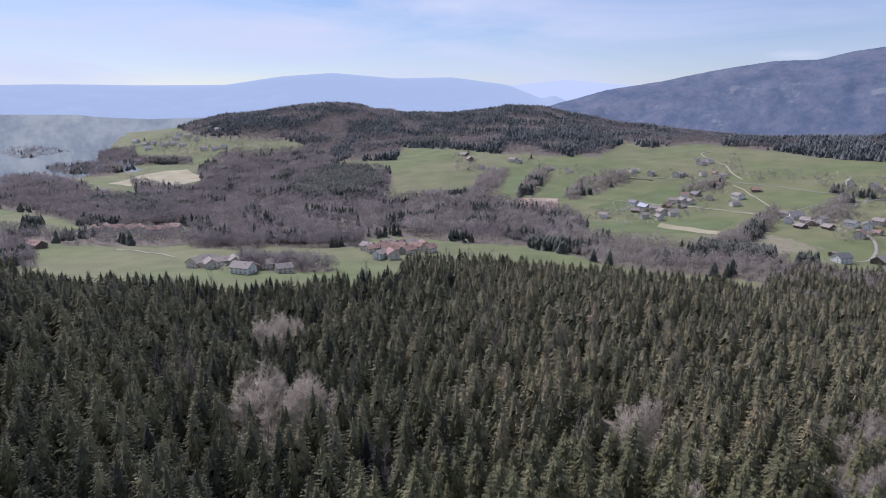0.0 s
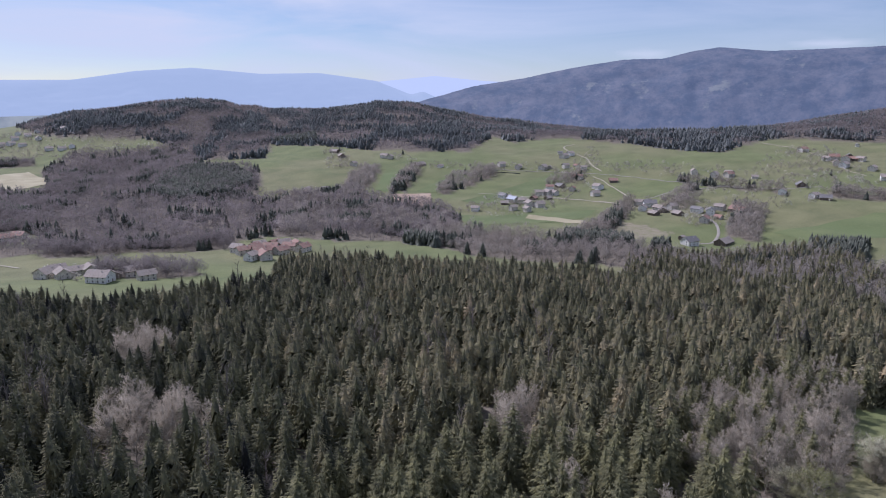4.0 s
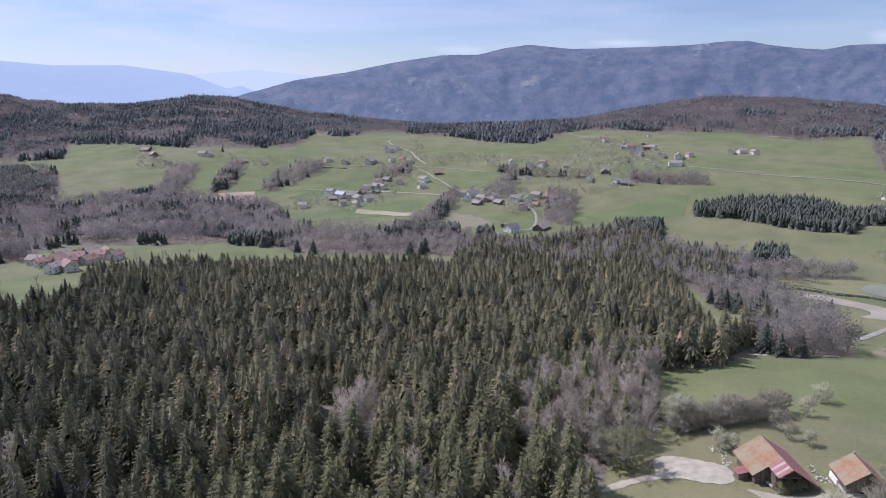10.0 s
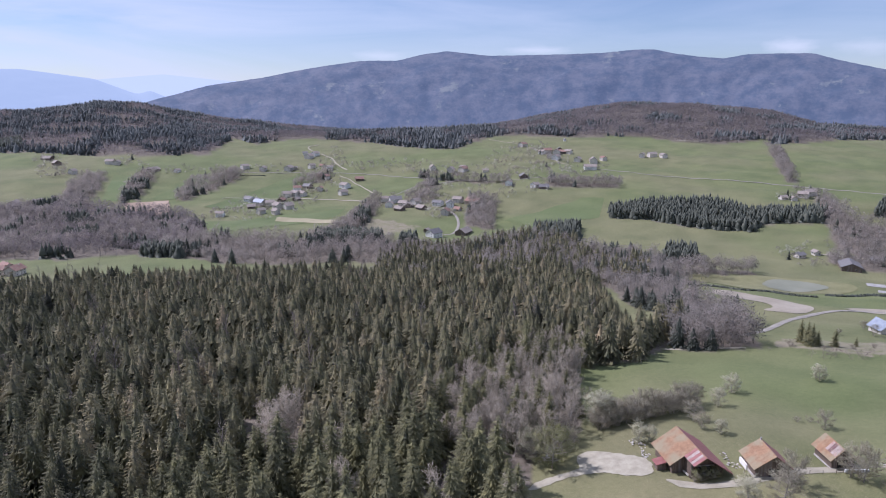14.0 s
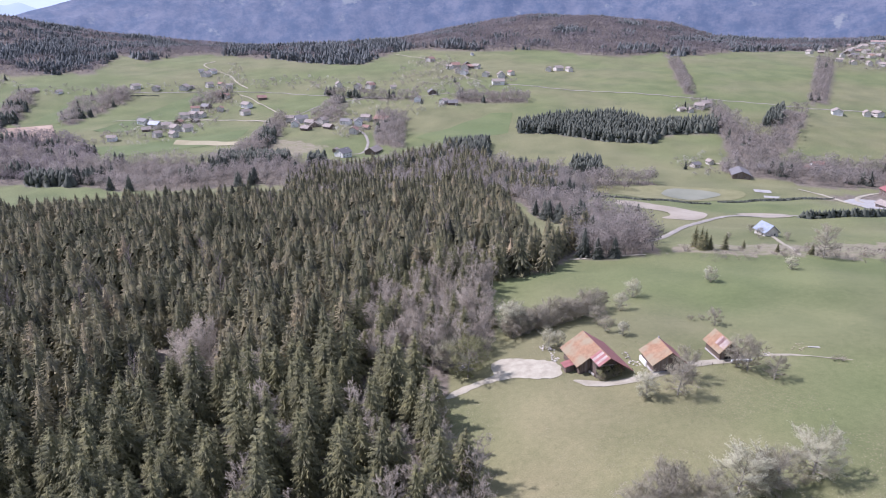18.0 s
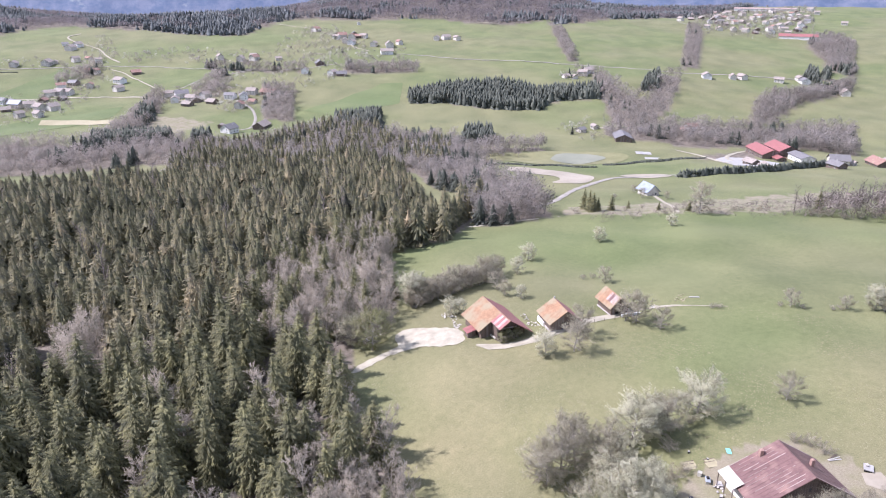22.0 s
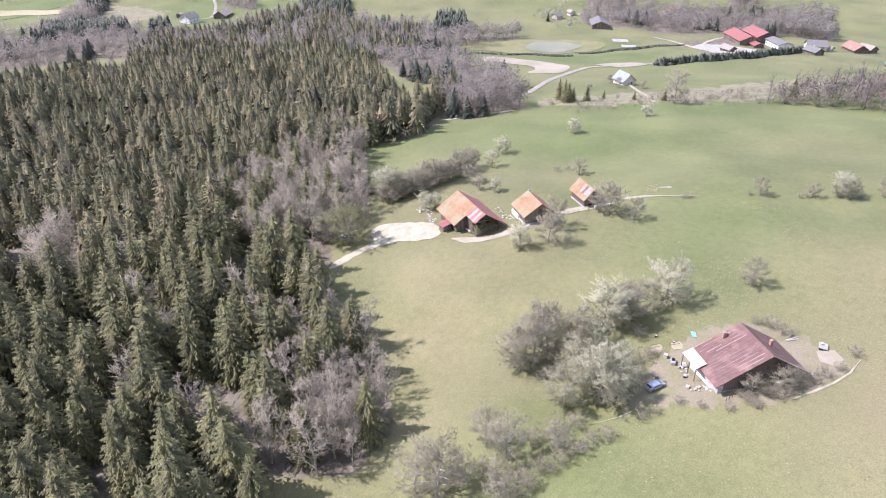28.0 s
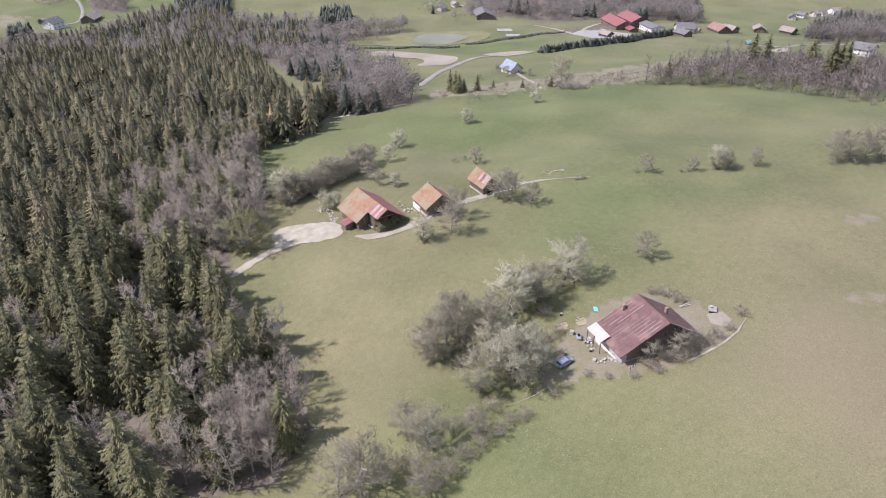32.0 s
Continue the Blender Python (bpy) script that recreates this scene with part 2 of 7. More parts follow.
def height(x, y):
    """Ground level at x, y (arrays or numbers)."""
    x, y = np.asarray(x, float), np.asarray(y, float)
    r = np.hypot(x, y)
    b = np.mod(np.degrees(np.arctan2(x, y)) + 40.0, 360.0) - 40.0
    ring = np.append(BEARING, 320.0)
    land = np.hstack([LAND, LAND[:, :1]])
    i = np.clip(np.searchsorted(RINGS, r, side="right") - 1, 0, len(RINGS) - 2)
    u = np.clip((r - RINGS[i]) / (RINGS[i + 1] - RINGS[i]), 0, 1)
    h = RINGS[i + 1] - RINGS[i]
    slope = np.gradient(land, RINGS, axis=0)
    j = np.clip(np.searchsorted(ring, b, side="right") - 1, 0, len(ring) - 2)
    v = np.clip((b - ring[j]) / (ring[j + 1] - ring[j]), 0, 1)
    v = v * v * (3 - 2 * v) * 0.5 + v * 0.5

    def along(k):
        a, c, da, dc = land[i, k], land[i + 1, k], slope[i, k] * h, slope[i + 1, k] * h
        return (2 * u**3 - 3 * u**2 + 1) * a + (u**3 - 2 * u**2 + u) * da + (3 * u**2 - 2 * u**3) * c + (u**3 - u**2) * dc

    z = along(j) * (1 - v) + along(j + 1) * v
    rise = np.interp(b, [p[0] for p in SKY_HILLS], [p[1] for p in SKY_HILLS])
    top = rise * np.exp(-(((r - 2050) / np.where(r < 2050, 300.0, np.where(rise < 0, 1000.0, 450.0))) ** 2))
    return EYE_Z + z + top + relief(x, y) * np.clip(r / 150, 0.3, 1.6)


# ---- plan of the land cover: outlines in metres east and north of the camera ----
def inside(poly, x, y):
    """Which of the points lie in the outline."""
    x, y = np.asarray(x, float), np.asarray(y, float)
    hit = np.zeros(x.shape, bool)
    px, py = poly[-1]
    for qx, qy in poly:
        if qy != py:
            cross = (qy > y) != (py > y)
            hit ^= cross & (x < (px - qx) * (y - qy) / (py - qy) + qx)
        px, py = qx, qy
    return hit


SPRUCE_WOODS = [
    [(46, 87), (63, 88), (78, 95), (87, 109), (96, 124), (104, 140), (98, 174), (120, 173), (137, 183), (170, 210), (189, 199), (219, 193), (247, 202), (310, 242), (247, 217), (284, 276), (350, 356), (321, 372), (262, 410), (197, 456), (122, 503), (54, 520), (12, 534), (-28, 503), (-32, 451), (-76, 399), (-114, 377), (-174, 424), (-207, 384), (-326, 489), (-240, 230), (-160, 90), (-60, 40), (0, 45), (40, 60)],
]
BARE_WOODS = [
    [(46, 87), (63, 88), (78, 95), (87, 109), (96, 124), (104, 140), (98, 174), (120, 173), (137, 183), (170, 210), (189, 199), (180, 187), (173, 187), (153, 157), (138, 145), (120, 144), (111, 133), (103, 130), (94, 116), (90, 99), (82, 84), (74, 73), (60, 71)],
]
BARE_WOODS += [
    [(-708, 1086), (-716, 1192), (-534, 996), (-446, 1022), (-434, 1205), (-469, 1482), (-290, 1578), (-206, 1362), (-97, 1259), (-81, 1046), (-46, 1042), (6, 1049), (61, 1103), (82, 1025), (175, 926), (178, 826), (164, 759), (103, 689), (91, 684), (22, 699), (-52, 741), (-87, 718), (-130, 690), (-181, 684), (-245, 669), (-309, 813), (-418, 787)],
]
BARE_WOODS += [
    [(46, 1067), (90, 1226), (101, 1137), (72, 1035), (64, 938), (112, 857), (161, 817), (155, 757), (244, 683), (347, 764), (382, 806), (306, 707), (265, 671), (287, 632), (339, 606), (354, 585), (382, 566), (476, 573), (455, 521), (498, 428), (451, 368), (481, 332), (417, 330), (379, 379), (321, 502), (218, 556), (140, 598), (120, 641), (104, 730), (39, 764), (-24, 732), (-43, 748), (-53, 1051)],
    [(418, 442), (459, 371), (377, 293), (365, 247), (326, 212), (267, 182), (246, 196), (297, 234), (333, 312)],
]
BARE_WOODS += [
    [(640, 29), (693, -32), (812, -32), (816, 2), (743, 27)],
    [(555, 220), (633, 199), (682, 187), (784, 144), (699, 121), (682, 165), (582, 182)],
    [(1149, 746), (1156, 725), (922, 550), (900, 551)],
    [(1422, 596), (1412, 563), (1024, 408), (1001, 424), (1179, 495)],
    [(853, 486), (879, 483), (804, 408), (796, 374), (948, 417), (947, 396), (773, 334), (698, 318), (659, 344), (756, 412)],
    [(639, 345), (718, 302), (766, 236), (863, 159), (709, 126), (701, 179), (620, 227), (608, 275), (605, 320)],
]
BARE_WOODS += [
    [(788, 250), (913, 268), (986, 244), (1122, 218), (1068, 206), (940, 236), (792, 234)],
    [(1443, 356), (1474, 300), (1178, 231), (1183, 269)],
    [(308, 239), (308, 200), (279, 174), (254, 186), (248, 203), (276, 230)],
    [(467, 378), (520, 342), (506, 326), (454, 367)],
    [(107, 1028), (117, 1021), (173, 1184), (158, 1198)],
    [(178, 1009), (194, 1009), (314, 1126), (294, 1141)],
    [(268, 680), (296, 668), (391, 791), (388, 819)],
    [(450, 798), (459, 790), (512, 826), (502, 839)],
    [(47, 1081), (77, 1092), (118, 1220), (86, 1226), (56, 1155)],
]
BARE_WOODS += [
    [(665, 779), (739, 705), (713, 679), (646, 756)],
    [(524, 778), (542, 736), (444, 613), (432, 652)],
    [(548, 961), (620, 815), (611, 803), (534, 937)],
    [(-844, 1300), (-813, 1358), (-629, 1215), (-615, 1113), (-689, 1055)],
    [(-846, 1705), (-770, 1725), (-719, 1535), (-803, 1588)],
    [(-601, 1310), (-443, 1176), (-435, 1301), (-355, 1114), (-319, 838), (-431, 810), (-515, 957), (-442, 993)],
    [(-484, 732), (-418, 674), (-355, 585), (-385, 578)],
    [(-1091, 1694), (-1037, 1745), (-898, 1671), (-937, 1572), (-1007, 1561)],
]
BARE_WOODS += [
    [(-841, 1447), (-770, 1547), (-654, 1458), (-684, 1347), (-785, 1368)],
    [(-267, 698), (-187, 707), (-133, 706), (-88, 724), (-80, 663), (-172, 670), (-247, 658)],
    [(-525, 797), (-389, 740), (-278, 743), (-254, 685), (-335, 679), (-434, 711), (-484, 732)],
    [(-181, 588), (-108, 572), (-84, 537), (-160, 532)],
    [(-717, 1572), (-574, 1573), (-557, 1524), (-686, 1503)],
]
FAR_SPRUCE = [
    [(624, 612), (690, 590), (741, 546), (736, 488), (802, 439), (758, 416), (704, 458), (668, 440), (636, 486), (624, 548), (598, 585)],
    [(-233, 1084), (-225, 1213), (-103, 1206), (-96, 1118), (-128, 1068), (-194, 1043)],
    [(-83, 1584), (8, 1644), (8, 1532), (-80, 1536)],
    [(86, 668), (92, 715), (126, 688), (116, 634)],
]
FAR_SPRUCE += [
    [(258, 678), (322, 652), (306, 613), (248, 644)],
    [(479, 581), (536, 576), (503, 540), (459, 552)],
    [(268, 698), (322, 645), (303, 604), (252, 652)],
    [(311, 587), (335, 624), (347, 615), (327, 577)],
    [(486, 591), (538, 571), (491, 523), (442, 529)],
    [(522, 435), (553, 424), (499, 381), (477, 397)],
    [(-543, 1011), (-493, 1070), (-418, 1036), (-352, 929), (-513, 969)],
    [(-520, 833), (-497, 836), (-479, 804), (-499, 799)],
]
HILL_WOODS = [
    [(-772, 2086), (-564, 1798), (-370, 1713), (-216, 1424), (-94, 1362), (-90, 1524), (17, 1475), (116, 1410), (207, 1363), (302, 1326), (400, 1508), (412, 1401), (516, 1456), (563, 1410), (624, 1310), (653, 1215), (709, 1112), (871, 1199), (985, 1071), (1101, 997), (1107, 902), (1137, 849), (1269, 822), (1194, 789), (1318, 748), (1576, 709), (2235, 726), (1925, 1348), (1511, 1800), (993, 2130), (408, 2314), (-205, 2341), (-608, 2270), (-765, 2222)],
]
# parts of the hill woods that are nearly all spruce
HILL_DARK = [
    [(110, 1453), (163, 1399), (235, 1349), (302, 1326), (390, 1492), (428, 1610), (260, 1679), (123, 1585)],
    [(571, 1429), (611, 1323), (662, 1230), (709, 1112), (856, 1188), (949, 1212), (1108, 1838), (936, 1961)],
]
HILL_WOODS += [
    [(-714, 1905), (-633, 1790), (-508, 1740), (-392, 1700), (-237, 1567), (-113, 1468), (-96, 1695), (-119, 1976), (-299, 2080), (-447, 2100), (-629, 2056), (-770, 2007)],
]
MIXED_WOOD = [(224, 464), (269, 545), (318, 569), (376, 567), (448, 557), (474, 566), (493, 529), (432, 454), (470, 405), (401, 350), (350, 356), (318, 376), (281, 424)]
FELLED = [
    [(36, 116), (46, 116), (48, 138), (38, 136)],
    [(62, 236), (71, 238), (70, 249), (61, 248)],
]
CLEARINGS = [
    [(-68, 218), (-44, 226), (-33, 202), (-44, 189), (-63, 194)],
    [(-89, 299), (-72, 317), (-61, 290), (-74, 272)],
    [(56, 209), (74, 219), (69, 193), (54, 180)],
    [(109, 191), (146, 217), (193, 230), (202, 205), (176, 186), (157, 194), (126, 169), (109, 164)],
    [(52, 109), (59, 107), (51, 95), (45, 96)],
]
THIN_TREES = [
    [(619, 887), (759, 891), (722, 781), (600, 726), (558, 800)],
    [(819, 1080), (874, 1028), (783, 862), (688, 906)],
    [(414, 1145), (469, 1124), (414, 951), (340, 944)],
    [(289, 999), (345, 959), (306, 833), (244, 872)],
    [(195, 944), (270, 935), (242, 841), (181, 850)],
    [(428, 864), (449, 837), (423, 788), (401, 810)],
    [(464, 783), (538, 757), (479, 686), (414, 698)],
    [(-225, 604), (-96, 587), (-91, 527), (-194, 525)],
    [(-79, 656), (-2, 696), (-7, 640), (-67, 590)],
    [(-428, 805), (-310, 815), (-296, 775), (-391, 746)],
]
THIN_TREES += [
    [(20, 1469), (51, 1332), (79, 1251), (16, 1202)],
    [(-930, 1438), (-744, 1376), (-547, 1127), (-650, 1079), (-750, 1151)],
    [(1918, 833), (2193, 558), (1435, 363), (1344, 524)],
    [(860, 535), (887, 506), (815, 472), (791, 500)],
    [(612, 383), (638, 332), (578, 305), (563, 351)],
    [(-772, 2086), (-733, 1853), (-813, 1758), (-475, 1502), (-294, 1601)],
    [(-726, 1457), (-778, 1744), (-886, 1789), (-793, 1446)],
]
THIN_TREES += [
    [(651, 934), (754, 1045), (848, 1091), (880, 1060), (831, 969), (801, 854), (741, 795), (621, 727), (548, 732), (593, 816)],
    [(487, 1117), (556, 1121), (607, 1086), (609, 1010), (664, 970), (637, 914), (569, 943), (513, 1034), (469, 1076)],
    [(416, 1085), (489, 1226), (544, 1317), (537, 1229), (471, 1058), (429, 1031)],
    [(327, 995), (390, 1081), (425, 1068), (420, 1009), (365, 921), (315, 879), (286, 875)],
    [(204, 948), (275, 981), (305, 942), (269, 824), (231, 829), (185, 853)],
    [(421, 852), (453, 877), (457, 801), (493, 818), (545, 810), (556, 762), (515, 725), (461, 709), (419, 695), (415, 743), (399, 781)],
    [(538, 910), (619, 887), (601, 825), (559, 800), (515, 853)],
]
THIN_TREES += [
    [(20, 1307), (38, 1432), (64, 1403), (72, 1269), (63, 1200), (24, 1210)],
    [(128, 1305), (152, 1392), (181, 1356), (189, 1253), (189, 1200), (153, 1258)],
    [(177, 1210), (200, 1239), (293, 1208), (324, 1179), (364, 1180), (418, 1158), (439, 1128), (424, 1091), (306, 1150), (203, 1181)],
    [(797, 507), (851, 527), (909, 525), (860, 480), (806, 476)],
    [(749, 837), (831, 820), (760, 725), (703, 713), (670, 760)],
    [(620, 382), (658, 383), (688, 373), (688, 340), (598, 289), (576, 309), (569, 344)],
    [(-797, 1329), (-756, 1398), (-668, 1290), (-630, 1196), (-737, 1243)],
    [(-394, 749), (-393, 801), (-306, 801), (-276, 746), (-340, 741)],
]
THIN_TREES += [
    [(-811, 1768), (-792, 1847), (-694, 1870), (-635, 1789), (-633, 1699), (-743, 1693)],
    [(-593, 1645), (-530, 1684), (-434, 1686), (-404, 1619), (-511, 1618)],
    [(-876, 1465), (-830, 1600), (-760, 1640), (-703, 1538), (-731, 1466)],
]
BARE_WOODS += [
    [(440, 819), (472, 844), (532, 899), (539, 885), (468, 814)],
    [(348, 1005), (369, 1037), (428, 1076), (440, 1058), (392, 1024)],
    [(308, 712), (361, 795), (423, 873), (423, 846), (358, 755), (314, 700)],
    [(182, 1027), (219, 1107), (280, 1157), (316, 1168), (300, 1127), (235, 1083), (187, 1014)],
    [(117, 1053), (144, 1136), (171, 1202), (190, 1199), (170, 1141), (134, 1043)],
    [(1402, 362), (1519, 376), (1549, 354), (1478, 301), (1159, 227), (1220, 270), (1305, 317)],
    [(860, 269), (929, 279), (1003, 255), (1134, 226), (1078, 213), (969, 238), (890, 253), (840, 252)],
]
BARE_WOODS += [
    [(-754, 1156), (-701, 1235), (-612, 1160), (-490, 1081), (-425, 1125), (-304, 815), (-363, 809), (-457, 846), (-559, 922), (-629, 959)],
    [(-814, 1637), (-831, 1732), (-743, 1662), (-676, 1537), (-729, 1512)],
    [(-522, 1455), (-513, 1625), (-414, 1604), (-294, 1602), (-211, 1391), (-248, 1228), (-367, 1214), (-409, 1161)],
]
FAR_SPRUCE += [
    [(-254, 1115), (-261, 1292), (-228, 1351), (-144, 1299), (-95, 1161), (-146, 1073), (-187, 1001)],
    [(828, 398), (886, 419), (938, 424), (856, 387)],
    [(1105, 281), (1166, 291), (1160, 277), (1082, 255)],
    [(1142, 268), (1183, 272), (1172, 262), (1105, 247)],
]
CREST_WOOD = [
    [(340, 84), (363, 75), (400, 62), (431, 51), (479, 18), (494, -28), (348, -23), (352, 0), (356, 20), (362, 41), (350, 62)],
]
SCRUB = [
    [(286, 157), (315, 142), (350, 126), (392, 96), (430, 79), (354, 62), (329, 91), (320, 117), (298, 134), (278, 150)],
    [(362, 280), (380, 266), (367, 244), (325, 211), (276, 192), (259, 201), (271, 218), (303, 244)],
]

# lanes and tracks: kind, width, course
LANES = [
    ('lane', 2.6, [(293, 1169), (355, 1127), (411, 1104), (449, 1073), (479, 1043), (509, 1012), (541, 936), (578, 874), (619, 820), (673, 808)]),
    ('lane', 2.6, [(780, 798), (799, 761), (814, 708), (873, 582), (907, 508), (950, 443), (1007, 384), (1062, 325), (1112, 264), (1146, 224)]),
    ('track', 3.0, [(525, 1334), (491, 1311), (485, 1275), (493, 1219), (491, 1174), (474, 1125), (473, 1076)]),
    ('track', 2.4, [(446, 1048), (451, 1019), (445, 968), (438, 904)]),
    ('track', 2.2, [(322, 973), (351, 927), (418, 862), (418, 815), (456, 766)]),
    ('track', 1.8, [(490, 715), (526, 751), (542, 762)]),
]
LANES += [
    ('track', 2.2, [(241, 993), (278, 989), (327, 952), (379, 903), (429, 833)]),
    ('lane', 3.2, [(467, 756), (456, 708), (435, 667), (410, 635), (396, 629), (379, 640)]),
    ('track', 2.4, [(829, 1163), (840, 1071), (818, 980), (784, 910), (773, 842)]),
    ('lane', 2.4, [(433, 862), (468, 875), (515, 895), (580, 877)]),
    ('track', 2.2, [(67, 1056), (92, 1033), (105, 994), (110, 948)]),
    ('track', 3.0, [(-322, 659), (-282, 636), (-247, 615)]),
    ('lane', 3.8, [(292, 195), (315, 200), (340, 205), (391, 220), (425, 218), (450, 200), (460, 187)]),
    ('track', 3.5, [(583, 242), (575, 209), (545, 178)]),
]
LANES += [
    ('track', 3.5, [(574, 188), (580, 197), (611, 201), (635, 197)]),
    ('track', 2.4, [(380, 169), (354, 148), (318, 126)]),
    ('lane', 3.5, [(557, 62), (563, 35), (615, 23), (657, -4), (674, -28)]),
    ('track', 3.2, [(636, 350), (652, 327), (665, 308), (657, 298)]),
    ('track', 3.2, [(140, 111), (141, 106.5), (145, 101.5), (153, 96.8), (162, 93.6), (170, 92), (178, 87), (186, 82)]),
    ('track', 1.3, [(186, 82), (192, 77), (197, 70)]),
    ('track', 0.6, [(197, 70), (203, 61)]),
    ('track', 0.3, [(93, 39), (96.5, 36.2), (99, 34), (102, 33.4)]),
    ('track', 0.55, [(119, 10.8), (124, 8), (128, 6), (131, 4.6), (133.5, 3.6), (137, 3.8), (140, 3)]),
    ('track', 2.2, [(241, 199), (254, 192), (264, 182), (271, 177)]),
]
LANES += [
    ('lane', 3.0, [(1482, 647), (1441, 605), (1440, 575)]),
    ('track', 3.0, [(1941, 649), (1990, 583), (1932, 489)]),
    ('track', 2.0, [(-215, 1973), (-187, 1934)]),
    ('track', 2.6, [(1109, 918), (1141, 878), (1227, 879)]),
]
FIELDS = [
    ('sand', [(416, 303), (431, 292), (429, 271), (431, 249), (423, 230), (400, 222), (385, 226), (378, 242), (391, 238), (400, 250), (400, 271), (398, 290)]),
    ('sand', [(435, 219), (460, 222), (462, 195), (450, 185), (437, 202)]),
    ('concrete', [(554, 266), (561, 255), (552, 249), (545, 260)]),
    ('concrete', [(540, 250), (546, 239), (539, 238), (533, 246)]),
    ('concrete', [(566, 201), (585, 199), (595, 189), (594, 157), (549, 149), (533, 172)]),
    ('reed', [(456, 362), (475, 340), (507, 328), (530, 298), (544, 272), (529, 256), (484, 264), (451, 291), (444, 317), (438, 347)]),
]
FIELDS += [
    ('water', [(482, 307), (500, 314), (514, 310), (520, 292), (524, 274), (501, 274), (482, 274), (471, 290)]),
    ('plough', [(114, 1027), (173, 1019), (163, 950), (126, 912), (116, 978)]),
    ('stubble', [(268, 830), (324, 774), (315, 761), (258, 811)]),
    ('stubble', [(-619, 1258), (-604, 1394), (-543, 1449), (-447, 1313), (-497, 1239), (-561, 1222)]),
]
FIELDS += [
    ('gravel', [(108, 131), (112, 133), (117, 133), (124, 132), (128, 131), (130, 136), (134, 138), (138, 136), (141, 130), (144, 125), (145, 122), (143, 118), (139, 115), (136, 117), (133, 120), (131, 125), (126, 128), (121, 130), (114, 130), (110, 130)]),
    ('lush', [(204, 948), (399, 1105), (411, 1058), (312, 963), (227, 921)]),
    ('lush', [(153, 1041), (240, 1166), (294, 1138), (181, 1024)]),
    ('lush', [(92, 1060), (127, 1220), (154, 1201), (109, 1043)]),
    ('lush', [(179, 854), (298, 833), (365, 839), (328, 792), (250, 775), (177, 776)]),
]
FIELDS += [
    ('lush', [(484, 645), (635, 674), (656, 654), (591, 596), (498, 599)]),
    ('sand', [(139, 11), (142, 8), (140, 6), (136, 5), (134, 8), (136, 10)]),
    ('sand', [(542, 44), (559, 39), (571, 32), (555, 30), (540, 36)]),
    ('yard', [(109, 38), (118, 38), (128, 35), (135, 32), (142, 27), (144, 21), (144, 15), (140, 6), (136, 3), (131, 5), (121, 9), (115, 14), (110, 19), (107, 25), (104, 31), (97, 36), (101, 36)]),
    ('dry', [(203, -12), (210, -19), (209, -23), (202, -23), (197, -14)]),
]
FIELDS += [
    ('dry', [(158, -14), (164, -20), (165, -23), (159, -23), (154, -16)]),
    ('dry', [(303, 183), (352, 155), (390, 129), (440, 92), (474, 79), (389, 64), (340, 93), (318, 125), (291, 156), (281, 172)]),
    ('dry', [(357, 786), (392, 674), (321, 650), (292, 674)]),
]



def inside_any(polys, x, y):
    hit = np.zeros(np.asarray(x).shape, bool)
    for p in polys:
        hit |= inside(p, x, y)
    return hit


def mesh_from(name, verts, faces, mat, smooth=False, tones=None, normals=None):
    """A mesh from arrays of vertices and of equal-sided faces."""
    verts, faces = np.asarray(verts, np.float32), np.asarray(faces, np.int32)
    me = bpy.data.meshes.new(name)
    k = faces.shape[1]
    me.vertices.add(len(verts)), me.loops.add(faces.size), me.polygons.add(len(faces))
    me.vertices.foreach_set("co", verts.ravel())
    me.loops.foreach_set("vertex_index", faces.ravel())
    me.polygons.foreach_set("loop_start", np.arange(0, faces.size, k, dtype=np.int32))
    if smooth:
        me.polygons.foreach_set("use_smooth", np.ones(len(faces), bool))
    if tones is not None:
        at = me.attributes.new("tone", "FLOAT", "POINT")
        at.data.foreach_set("value", np.asarray(tones, np.float32))
    if normals is not None:
        me.polygons.foreach_set("use_smooth", np.ones(len(faces), bool))
        at = me.attributes.new("custom_normal", "FLOAT_VECTOR", "POINT")
        at.data.foreach_set("vector", np.asarray(normals, np.float32).ravel())
    me.materials.append(mat)
    me.update(calc_edges=True)
    return me


# parched and lush swathes of the near slope: place, reach, how dry
SWATHES = [(118, 90, 34, 0.38), (97, 88, 20, 0.15), (140, 70, 26, 0.35), (66, 76, 20, 0.2), (99, 16, 20, 0.15), (112, -8, 26, 0.2), (190, 12, 30, 0.35), (176, -10, 34, 0.35), (103, 117, 14, -0.25), (205, 38, 22, -0.3), (217, 15, 20, -0.2), (173, 55, 26, -0.25), (84, 40, 14, -0.25), (250, 60, 60, -0.12)]


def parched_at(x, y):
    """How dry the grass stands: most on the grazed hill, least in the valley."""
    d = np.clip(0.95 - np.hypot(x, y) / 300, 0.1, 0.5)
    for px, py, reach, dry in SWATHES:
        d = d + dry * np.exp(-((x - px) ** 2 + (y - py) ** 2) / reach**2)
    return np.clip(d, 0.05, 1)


# ground: one round sheet to the horizon, finer towards the valley
az = np.radians(np.concatenate([np.arange(-46, 112, 0.42), np.arange(112, 314, 4.0)]))
rr = np.concatenate([[0.02, 6.0, 14.0], np.geomspace(24, 4960, 290)])
ga, gr = np.meshgrid(az, rr)
gx, gy = gr * np.sin(ga), gr * np.cos(ga)
gz = height(gx, gy)
na, nr = len(az), len(rr)
idx = np.arange(na * nr).reshape(nr, na)
nxt = np.roll(idx, -1, axis=1)
quads = np.stack([idx[:-1], nxt[:-1], nxt[1:], idx[1:]], -1).reshape(-1, 4)[:, ::-1]
gverts = np.stack([gx, gy, gz], -1).reshape(-1, 3)
